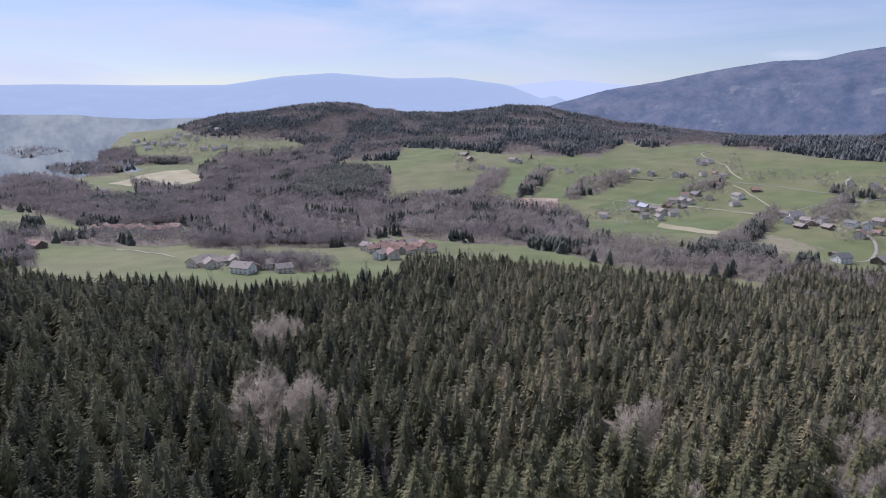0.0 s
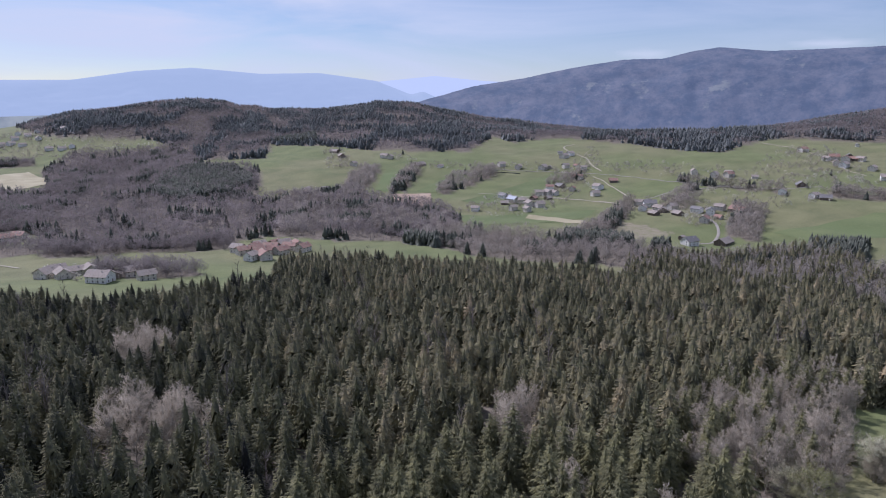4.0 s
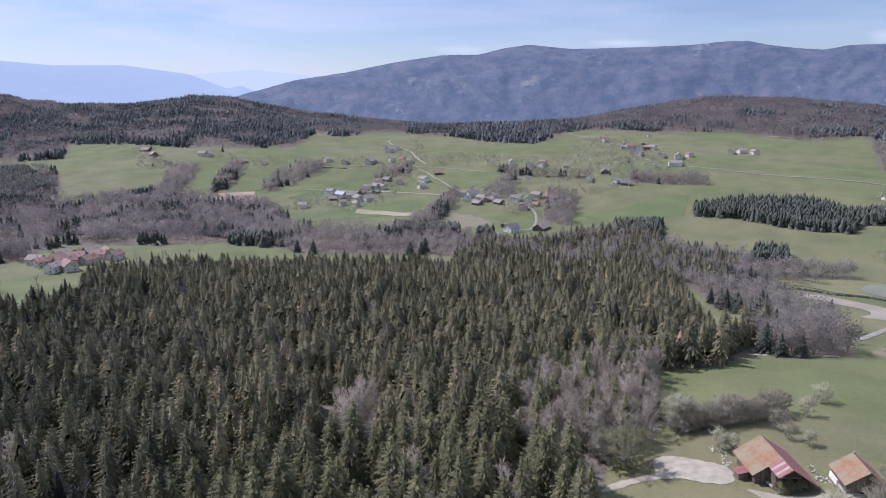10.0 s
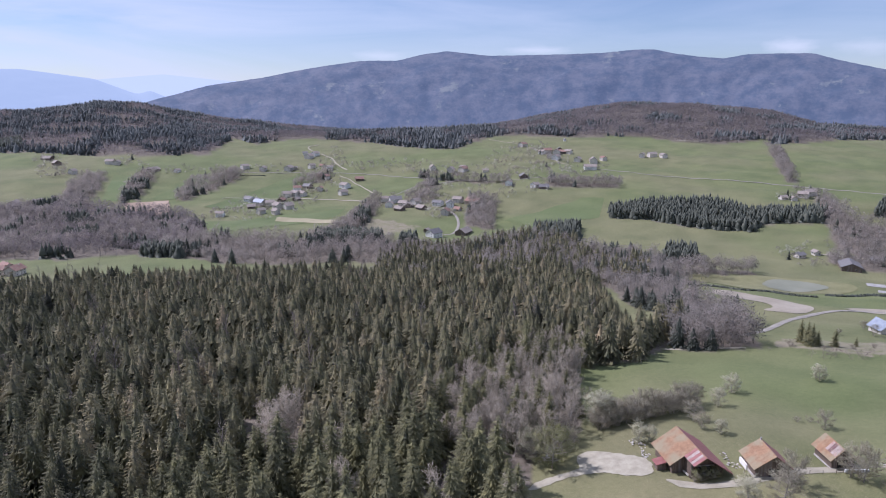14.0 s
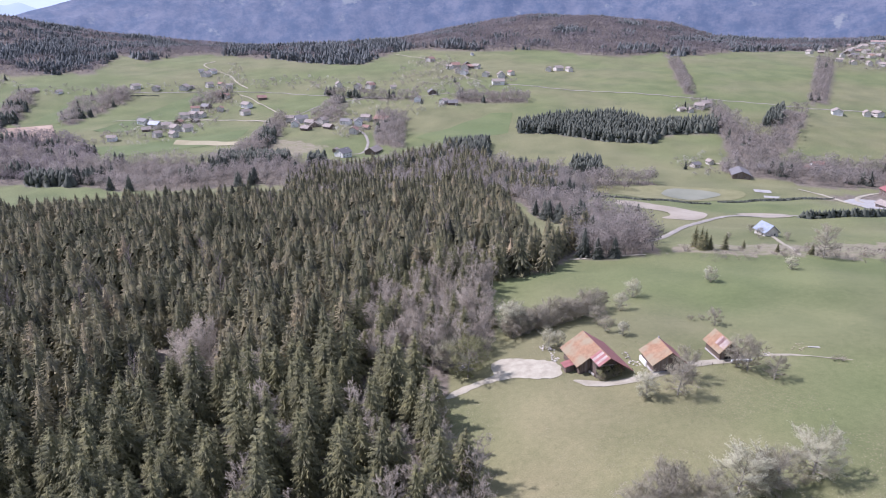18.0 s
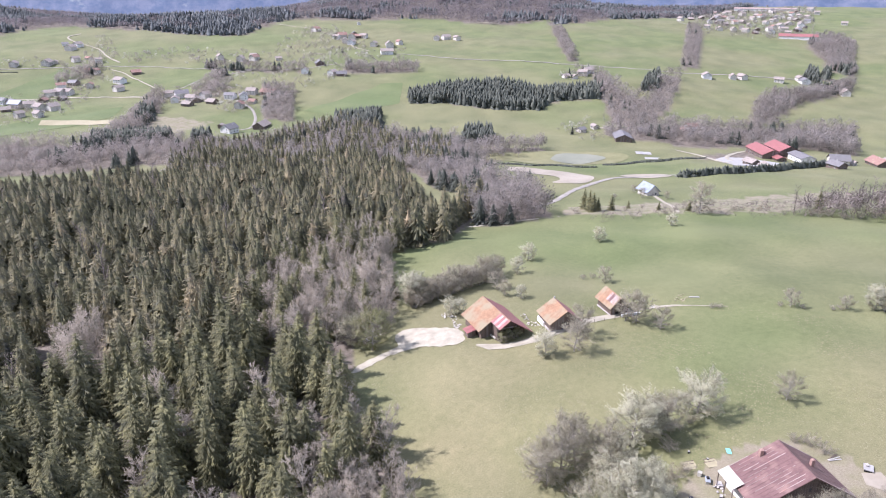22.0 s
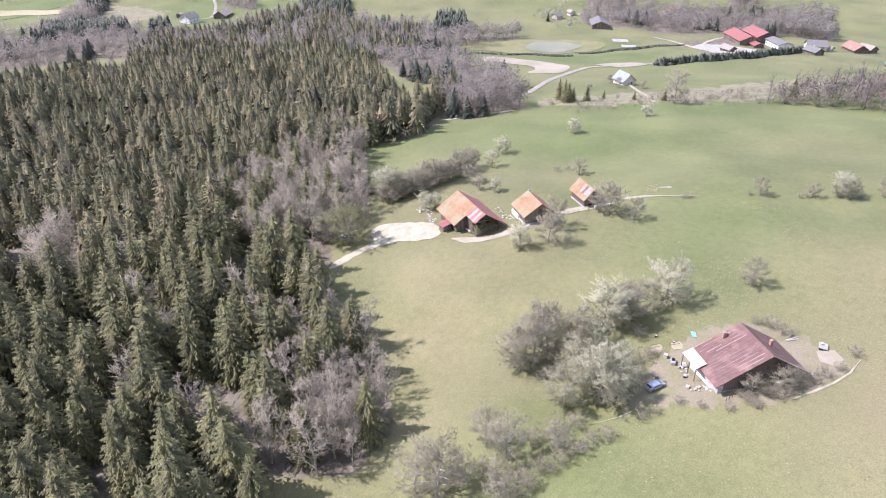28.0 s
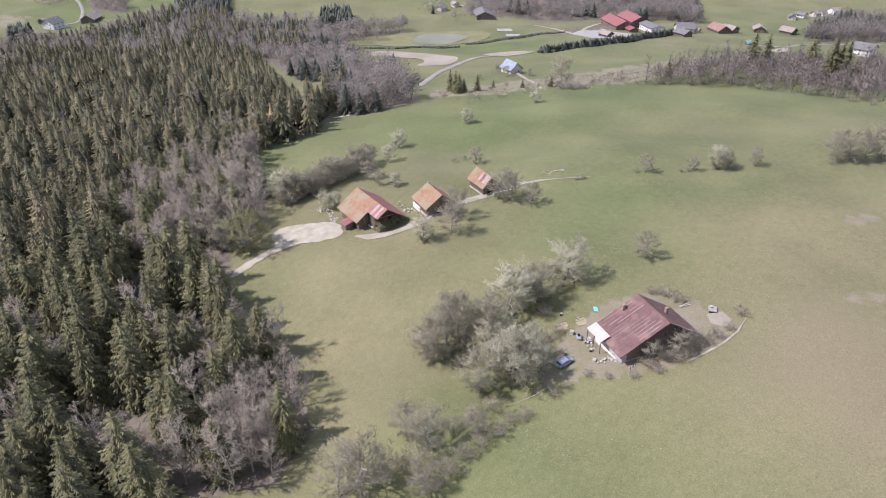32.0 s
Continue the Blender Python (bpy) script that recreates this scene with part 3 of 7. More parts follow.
ground_mesh = mesh_from("ground", gverts, quads, M_GRASS, True)
fx, fy = gverts[:, 0], gverts[:, 1]
wood = inside_any(SPRUCE_WOODS, fx, fy) | inside_any(BARE_WOODS, fx, fy) | inside_any(FAR_SPRUCE + HILL_WOODS + [MIXED_WOOD], fx, fy)
at = ground_mesh.attributes.new("woodland", "FLOAT", "POINT")
at.data.foreach_set("value", wood.astype(np.float32))
worn = inside_any([p for k, p in FIELDS if k in ("yard", "dry")], fx, fy)
at = ground_mesh.attributes.new("worn", "FLOAT", "POINT")
at.data.foreach_set("value", worn.astype(np.float32))
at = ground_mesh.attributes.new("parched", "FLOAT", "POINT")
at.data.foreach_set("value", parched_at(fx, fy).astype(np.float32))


def ground_material(m):
    """Meadow with a brown litter floor under the woods."""
    nt = m.node_tree
    n, l = nt.nodes, nt.links
    b = n["Principled BSDF"]
    col = b.inputs["Base Color"].links[0].from_socket
    # the dry patches belong to the near, grazed slope
    stain_mix = col.node
    dry, fac = n.new("ShaderNodeAttribute"), n.new("ShaderNodeMath")
    dry.attribute_name, fac.operation = "parched", "MULTIPLY"
    l.new(stain_mix.inputs[0].links[0].from_socket, fac.inputs[0]), l.new(dry.outputs["Fac"], fac.inputs[1])
    l.new(fac.outputs[0], stain_mix.inputs[0])
    tc = n.new("ShaderNodeTexCoord")
    a, w, big = n.new("ShaderNodeAttribute"), n.new("ShaderNodeTexNoise"), n.new("ShaderNodeTexNoise")
    a.attribute_name = "woodland"
    w.inputs["Scale"].default_value, w.inputs["Detail"].default_value = 0.3, 6
    big.inputs["Scale"].default_value, big.inputs["Detail"].default_value = 0.006, 3
    l.new(tc.outputs["Object"], w.inputs["Vector"]), l.new(tc.outputs["Object"], big.inputs["Vector"])
    r = n.new("ShaderNodeValToRGB")
    r.color_ramp.elements[0].color, r.color_ramp.elements[1].color = (0.105, 0.088, 0.064, 1), (0.19, 0.160, 0.122, 1)
    r.color_ramp.elements[0].position, r.color_ramp.elements[1].position = 0.35, 0.65
    l.new(w.outputs[0], r.inputs[0])
    # broad differences of growth from field to field
    r2, mul = n.new("ShaderNodeValToRGB"), n.new("ShaderNodeMixRGB")
    r2.color_ramp.elements[0].color, r2.color_ramp.elements[1].color = (0.89, 0.97, 0.82, 1), (1.10, 1.03, 1.08, 1)
    r2.color_ramp.elements[0].position, r2.color_ramp.elements[1].position = 0.4, 0.6
    l.new(big.outputs[0], r2.inputs[0])
    mul.blend_type, mul.inputs[0].default_value = "MULTIPLY", 1.0
    l.new(col, mul.inputs[1]), l.new(r2.outputs[0], mul.inputs[2])
    # tufts and molehills
    tuft, r3, mul3 = n.new("ShaderNodeTexNoise"), n.new("ShaderNodeValToRGB"), n.new("ShaderNodeMixRGB")
    tuft.inputs["Scale"].default_value, tuft.inputs["Detail"].default_value, tuft.inputs["Roughness"].default_value = 2.8, 9, 0.85
    l.new(tc.outputs["Object"], tuft.inputs["Vector"])
    r3.color_ramp.elements[0].color, r3.color_ramp.elements[1].color = (0.72, 0.75, 0.68, 1), (1.28, 1.24, 1.28, 1)
    r3.color_ramp.elements[0].position, r3.color_ramp.elements[1].position = 0.38, 0.62
    l.new(tuft.outputs[0], r3.inputs[0])
    mul3.blend_type, mul3.inputs[0].default_value = "MULTIPLY", 1.0
    l.new(mul.outputs[0], mul3.inputs[1]), l.new(r3.outputs[0], mul3.inputs[2])
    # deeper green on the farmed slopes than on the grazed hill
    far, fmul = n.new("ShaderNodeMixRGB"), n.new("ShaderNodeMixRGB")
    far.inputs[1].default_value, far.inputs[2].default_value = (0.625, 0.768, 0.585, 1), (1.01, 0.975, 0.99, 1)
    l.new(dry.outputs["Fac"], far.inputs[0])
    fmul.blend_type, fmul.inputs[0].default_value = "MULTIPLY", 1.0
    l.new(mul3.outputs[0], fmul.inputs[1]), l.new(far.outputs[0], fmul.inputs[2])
    mul = fmul
    # trodden and scrubby ground with a ragged edge
    ws, wn2, wadd, wr, wc, wm = n.new("ShaderNodeAttribute"), n.new("ShaderNodeTexNoise"), n.new("ShaderNodeMath"), n.new("ShaderNodeValToRGB"), n.new("ShaderNodeValToRGB"), n.new("ShaderNodeMixRGB")
    ws.attribute_name = "worn"
    wn2.inputs["Scale"].default_value, wn2.inputs["Detail"].default_value = 0.22, 8
    l.new(tc.outputs["Object"], wn2.inputs["Vector"])
    wadd.operation = "MULTIPLY_ADD"
    wadd.inputs[1].default_value = 1.6
    l.new(wn2.outputs[0], wadd.inputs[0]), l.new(ws.outputs["Fac"], wadd.inputs[2])
    wr.color_ramp.elements[0].position, wr.color_ramp.elements[1].position = 1.38 / 2.2, 1.95 / 2.2
    wdiv = n.new("ShaderNodeMath")
    wdiv.operation, wdiv.inputs[1].default_value = "DIVIDE", 2.2
    l.new(wadd.outputs[0], wdiv.inputs[0]), l.new(wdiv.outputs[0], wr.inputs[0])
    wc.color_ramp.elements[0].color, wc.color_ramp.elements[1].color = (0.16, 0.138, 0.09, 1), (0.29, 0.252, 0.175, 1)
    wc.color_ramp.elements[0].position, wc.color_ramp.elements[1].position = 0.35, 0.65
    l.new(tuft.outputs[0], wc.inputs[0])
    wmask = n.new("ShaderNodeMath")
    wmask.operation = "MULTIPLY"
    wcl = n.new("ShaderNodeMath")
    wcl.operation, wcl.use_clamp, wcl.inputs[1].default_value = "MULTIPLY", True, 3.0
    l.new(ws.outputs["Fac"], wcl.inputs[0]), l.new(wcl.outputs[0], wmask.inputs[0]), l.new(wr.outputs[0], wmask.inputs[1])
    l.new(wmask.outputs[0], wm.inputs[0]), l.new(mul.outputs[0], wm.inputs[1]), l.new(wc.outputs[0], wm.inputs[2])
    mul = wm
    mix = n.new("ShaderNodeMixRGB")
    l.new(a.outputs["Fac"], mix.inputs[0]), l.new(mul.outputs[0], mix.inputs[1]), l.new(r.outputs[0], mix.inputs[2])
    l.new(mix.outputs[0], b.inputs["Base Color"])


ground_material(M_GRASS)
tagged(new("ground", ground_mesh), "rolling spring-green meadow land with brown woodland floor", "ground", kind="structure")

# ---- tufts of dead grass on the near slope ----
M_STRAW = material("straw_tufts", (0.19, 0.172, 0.092), (0.27, 0.245, 0.145), 0.4, 0.95, 0, 6)


def tufts(count, seed):
    """Low flat tufts, a few blades each, in drifts."""
    rng = np.random.default_rng(seed)
    r, b = np.sqrt(rng.uniform(70**2, 215**2, count)), np.radians(rng.uniform(30, 108, count))
    x, y = r * np.sin(b), r * np.cos(b)
    drift = np.array([noise.fractal(Vector((p / 22, q / 22, 5.0)), 0.8, 2.0, 3) for p, q in zip(x, y)])
    taken = inside_any(SPRUCE_WOODS + BARE_WOODS[:1] + CREST_WOOD + [p for k, p in FIELDS if k in ("gravel", "yard")], x, y)
    k = (drift + rng.uniform(-0.25, 0.25, count) + 0.3 * parched_at(x, y) > 0.22) & ~taken
    x, y = x[k], y[k]
    n = len(x)
    z = height(x, y)
    v = np.empty((n, 6, 3))
    for j in range(6):
        w = rng.uniform(0, 6.283, n)
        a = rng.uniform(0.08, 0.34, n)
        v[:, j] = np.stack([x + a * np.cos(w), y + a * np.sin(w), z + (rng.uniform(0.03, 0.10, n) if j % 3 == 2 else -0.01)], -1)
    f = np.arange(n * 6).reshape(-1, 3)
    tagged(new("grass_tufts", mesh_from("grass_tufts", v.reshape(-1, 3), f, M_STRAW)), "pale dead grass tufts scattered over the meadow", "grass", kind="stuff")


tufts(60000, 17)

# ---- mountains ----
def ridge(name, profile, dist, depth, mat, label, seed, rough=1.0, foot=-120.0):
    """A mountain range from its skyline (bearing, angle up), standing at a distance and falling towards the viewer."""
    b = np.array([p[0] for p in profile], float)
    e = np.array([p[1] for p in profile], float)
    cols, rows = np.arange(b[0], b[-1], 0.25), np.linspace(0, 1, 60)
    crest = np.interp(cols, b, e)
    k = np.array([0.25, 0.5, 0.25])
    crest = np.convolve(np.pad(crest, 1, "edge"), k, "valid")
    va, vu = np.meshgrid(np.radians(cols), rows)
    rad = dist - depth * vu
    top = EYE_Z + dist * np.tan(np.radians(crest))
    z = foot + (top[None] - foot) * (1 - vu ** 1.15)
    spur = np.array([[noise.fractal(Vector((a * 14 + seed, u * 2.6, seed)), 0.8, 2.1, 6) for a in np.radians(cols)] for u in rows])
    z = z + spur * 45 * rough * np.sin(np.pi * np.clip(vu, 0, 1)) ** 0.7
    jag = np.array([noise.noise(Vector((c * 5.0, seed, 0))) for c in cols]) * 3.0 * rough
    z[0] += jag
    x, y = rad * np.sin(va), rad * np.cos(va)
    nc = len(cols)
    i = np.arange(60 * nc).reshape(60, nc)
    q = np.stack([i[:-1, :-1], i[:-1, 1:], i[1:, 1:], i[1:, :-1]], -1).reshape(-1, 4)[:, ::-1]
    me = mesh_from(name, np.stack([x, y, z], -1).reshape(-1, 3), q, mat, True)
    flat = np.stack([va * dist, z * 1.3], -1).reshape(-1, 2)[q.ravel()] / 1000
    me.uv_layers.new(name="slope").data.foreach_set("uv", flat.astype(np.float32).ravel())
    ob = new(name, me)
    return tagged(ob, label, "mountain", kind="structure")


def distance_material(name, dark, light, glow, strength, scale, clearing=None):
    """Far land; the haze of miles of bright air is put in as emission."""
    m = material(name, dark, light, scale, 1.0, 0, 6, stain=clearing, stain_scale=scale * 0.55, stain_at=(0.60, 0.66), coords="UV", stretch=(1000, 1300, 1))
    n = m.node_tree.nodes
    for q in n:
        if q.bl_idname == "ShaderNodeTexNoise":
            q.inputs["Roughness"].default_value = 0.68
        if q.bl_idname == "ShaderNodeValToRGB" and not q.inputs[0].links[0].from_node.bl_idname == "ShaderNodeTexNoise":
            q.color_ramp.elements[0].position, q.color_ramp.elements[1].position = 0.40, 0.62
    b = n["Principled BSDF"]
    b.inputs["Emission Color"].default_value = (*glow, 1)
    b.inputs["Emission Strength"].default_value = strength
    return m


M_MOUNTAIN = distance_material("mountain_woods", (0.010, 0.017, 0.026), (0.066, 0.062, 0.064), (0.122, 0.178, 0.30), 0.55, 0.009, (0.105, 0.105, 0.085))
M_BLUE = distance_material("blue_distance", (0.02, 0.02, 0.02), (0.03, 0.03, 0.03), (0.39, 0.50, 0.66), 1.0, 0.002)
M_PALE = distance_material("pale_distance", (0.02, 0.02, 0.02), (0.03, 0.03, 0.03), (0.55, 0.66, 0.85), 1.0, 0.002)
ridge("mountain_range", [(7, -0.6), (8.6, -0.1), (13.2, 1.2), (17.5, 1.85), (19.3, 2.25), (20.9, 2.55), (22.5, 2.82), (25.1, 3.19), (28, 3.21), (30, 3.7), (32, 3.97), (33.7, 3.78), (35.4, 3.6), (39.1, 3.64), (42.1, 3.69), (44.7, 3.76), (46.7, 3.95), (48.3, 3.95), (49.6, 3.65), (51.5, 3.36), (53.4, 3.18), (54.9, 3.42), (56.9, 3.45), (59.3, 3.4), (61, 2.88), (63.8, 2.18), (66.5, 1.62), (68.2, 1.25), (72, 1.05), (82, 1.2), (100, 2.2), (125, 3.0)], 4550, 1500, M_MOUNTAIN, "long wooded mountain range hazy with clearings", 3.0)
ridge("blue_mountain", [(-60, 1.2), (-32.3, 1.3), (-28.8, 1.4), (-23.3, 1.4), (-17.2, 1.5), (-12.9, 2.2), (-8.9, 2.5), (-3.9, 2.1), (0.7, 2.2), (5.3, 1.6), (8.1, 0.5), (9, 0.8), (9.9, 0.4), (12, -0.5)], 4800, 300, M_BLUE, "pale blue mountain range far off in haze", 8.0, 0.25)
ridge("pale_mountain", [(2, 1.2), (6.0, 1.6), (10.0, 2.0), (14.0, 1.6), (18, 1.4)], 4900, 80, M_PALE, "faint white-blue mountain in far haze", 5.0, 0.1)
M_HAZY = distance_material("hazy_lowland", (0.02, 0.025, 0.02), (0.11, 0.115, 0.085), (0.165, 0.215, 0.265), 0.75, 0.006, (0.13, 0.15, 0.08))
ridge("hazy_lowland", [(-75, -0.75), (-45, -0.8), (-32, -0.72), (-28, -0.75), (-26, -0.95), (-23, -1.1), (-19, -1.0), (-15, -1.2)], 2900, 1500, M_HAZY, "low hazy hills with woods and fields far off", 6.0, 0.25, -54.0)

# ---- lanes, tracks and fields laid on the ground ----
M_COVER = {
    "lane": M_ASPHALT, "track": M_TRACK, "gravel": M_MUD,
    "sand": material("sand", (0.255, 0.222, 0.165), (0.355, 0.315, 0.245), 0.05, 0.95, 0.02, 12),
    "concrete": material("pale_concrete", (0.27, 0.26, 0.24), (0.37, 0.36, 0.335), 0.2, 0.9, 0.01, 8),
    "water": material("pond_water", (0.17, 0.178, 0.125), (0.22, 0.225, 0.165), 0.05, 0.85, 0.01, 30),
    "reed": material("pond_bank", (0.15, 0.15, 0.065), (0.215, 0.205, 0.10), 0.08, 0.95, 0.05, 10),
    "plough": material("ploughed_soil", (0.28, 0.20, 0.14), (0.40, 0.31, 0.23), 0.06, 0.95, 0.05, 12),
    "stubble": material("stubble", (0.27, 0.24, 0.14), (0.38, 0.34, 0.22), 0.03, 0.95, 0.05, 14),
    "lush": material("young_corn", (0.090, 0.120, 0.040), (0.134, 0.160, 0.060), 0.02, 0.95, 0.05, 16, stain=(0.105, 0.142, 0.05), stain_scale=0.01),
}
COVER_LABEL = {
    "lane": ("lane", "narrow grey asphalt lane across the fields"), "track": ("track", "pale gravel track worn into the grass"), "gravel": ("gravel_yard", "pale gravel yard beside the barn"),
    "sand": ("sand_bank", "bare pale sand by the pond"), "concrete": ("concrete_yard", "pale concrete yard"), "water": ("pond", "still grey-green fish pond"), "reed": ("pond_bank", "yellow-green bank round the pond"),
    "plough": ("ploughed_field", "ploughed brown field on a slope"), "stubble": ("stubble_field", "beige stubble field"), "lush": ("crop_field", "bright green field of young grass"),
}


def smooth_course(pts, step):
    """A course through the points, in even steps."""
    p = np.array(pts, float)
    for _ in range(2):
        if len(p) > 2:
            q = np.empty((2 * len(p) - 2, 2))
            q[0::2], q[1::2] = p[:-1] * 0.75 + p[1:] * 0.25, p[:-1] * 0.25 + p[1:] * 0.75
            p = np.vstack([p[:1], q, p[-1:]])
    d = np.concatenate([[0], np.cumsum(np.hypot(*np.diff(p, axis=0).T))])
    s = np.linspace(0, d[-1], max(3, int(d[-1] / step)))
    return np.stack([np.interp(s, d, p[:, 0]), np.interp(s, d, p[:, 1])], -1)


def lift_at(x, y):
    return 0.08 + 0.0007 * np.hypot(x, y)


def lane(kind, width, pts):
    c = smooth_course(pts, 4.0)
    t = np.gradient(c, axis=0)
    t /= np.linalg.norm(t, axis=1)[:, None] + 1e-9
    nrm = np.stack([-t[:, 1], t[:, 0]], -1)
    wob = 1 + 0.12 * np.sin(np.arange(len(c)) * 1.7)
    if kind == "track":
        wob[[0, -1]] *= 0.25
    v = []
    for k in (-0.5, -0.17, 0.17, 0.5):
        q = c + nrm * (width * k * wob)[:, None]
        v.append(np.column_stack([q, height(q[:, 0], q[:, 1]) + lift_at(q[:, 0], q[:, 1]) * (1 if abs(k) < 0.4 else 0.6)]))
    n = len(c)
    f = [(r * n + i, r * n + i + 1, (r + 1) * n + i + 1, (r + 1) * n + i) for r in range(3) for i in range(n - 1)]
    name, label = COVER_LABEL[kind]
    tagged(new(name, mesh_from(name, np.vstack(v), np.array(f)[:, ::-1], M_COVER[kind], True)), label, "lane", kind="structure")


def field(kind, poly):
    """A field or yard: its outline, cut into strips that follow the ground."""
    p = np.array(poly, float)
    if kind == "gravel":
        q = smooth_course(list(map(tuple, p)) + [tuple(p[0])], 1.2)[:-1]
        p = q + np.stack([np.sin(np.arange(len(q)) * 2.1), np.cos(np.arange(len(q)) * 1.7)], -1) * 0.22
    elif kind in ("water", "reed", "sand"):
        p = smooth_course(list(map(tuple, p)) + [tuple(p[0])], 3.0)[:-1]
    bm = bmesh.new()
    bm.faces.new([bm.verts.new((x, y, 0)) for x, y in p])
    span = max(np.ptp(p[:, 0]), np.ptp(p[:, 1]))
    step = max(5.0, span / 24)
    for axis in (0, 1):
        for c in np.arange(p[:, axis].min() + step, p[:, axis].max(), step):
            co, no = [0, 0, 0], [0, 0, 0]
            co[axis], no[axis] = c, 1
            bmesh.ops.bisect_plane(bm, geom=bm.verts[:] + bm.edges[:] + bm.faces[:], plane_co=co, plane_no=no)
    level = float(np.mean(height(p[:, 0], p[:, 1]))) if kind == "water" else None
    for v in bm.verts:
        x, y = v.co.x, v.co.y
        v.co.z = float(height(x, y) + lift_at(x, y) * (0.4 if kind == "lush" else 0.6)) + (0.35 if kind == "water" else 0.0) + {"dry": -0.06, "reed": 0.08}.get(kind, 0)
    bmesh.ops.recalc_face_normals(bm, faces=bm.faces)
    name, label = COVER_LABEL[kind]
    me = bpy.data.meshes.new(name)
    bm.to_mesh(me)
    bm.free()
    if me.polygons[0].normal.z < 0:
        me.flip_normals()
    me.materials.append(M_COVER[kind])
    for q in me.polygons:
        q.use_smooth = True
    tagged(new(name, me), label, "field", kind="structure")


for kind, width, pts in LANES:
    lane(kind, width, pts)
for kind, poly in FIELDS:
    if kind not in ("yard", "dry"):
        field(kind, poly)

# ---- plants: shapes as arrays of triangles ----
def tube(points, radii, sides=5):
    """A tapered limb through the points."""
    points = [Vector(p) for p in points]
    v, f = [], []
    for k, p in enumerate(points):
        d = (points[min(k + 1, len(points) - 1)] - points[max(k - 1, 0)]).normalized()
        a = d.orthogonal().normalized()
        c = d.cross(a)
        for s in range(sides):
            w = 2 * math.pi * s / sides
            v.append(tuple(p + (a * math.cos(w) + c * math.sin(w)) * radii[k]))
    for k in range(len(points) - 1):
        for s in range(sides):
            i, j = k * sides + s, k * sides + (s + 1) % sides
            f += [(i, j, j + sides), (i, j + sides, i + sides)]
    return v, f


def crown_normals(v, f, mid, out=1.0, rise=0.0, flat=1.0):
    """Triangles turned to face out of a crown, and normals that lean outwards by its round form."""
    c = v[f].mean(axis=1) - np.array([0, 0, mid], np.float32)
    fn = np.cross(v[f[:, 1]] - v[f[:, 0]], v[f[:, 2]] - v[f[:, 0]])
    back = (fn * c).sum(axis=1) < 0
    f = np.where(back[:, None], f[:, ::-1], f)
    fn = np.where(back[:, None], -fn, fn)
    fn = fn / (np.linalg.norm(fn, axis=1)[:, None] + 1e-9)
    own = np.zeros_like(v)
    for k in range(3):
        np.add.at(own, f[:, k], fn)
    own /= np.linalg.norm(own, axis=1)[:, None] + 1e-9
    o = (v - np.array([0, 0, mid], np.float32)) * np.array([1, 1, flat], np.float32)
    o /= np.linalg.norm(o, axis=1)[:, None] + 1e-9
    n = own * (1 - out) + o * out + np.array([0, 0, rise], np.float32)
    return v, f, (n / (np.linalg.norm(n, axis=1)[:, None] + 1e-9)).astype(np.float32)


class Heap:
    """Collects triangles."""

    def __init__(self):
        self.v, self.f = [], []

    def add(self, v, f):
        o = len(self.v)
        self.v += [tuple(p) for p in v]
        self.f += [tuple(i + o for i in t) for t in f]

    def arrays(self):
        return np.array(self.v, np.float32), np.array(self.f, np.int32)


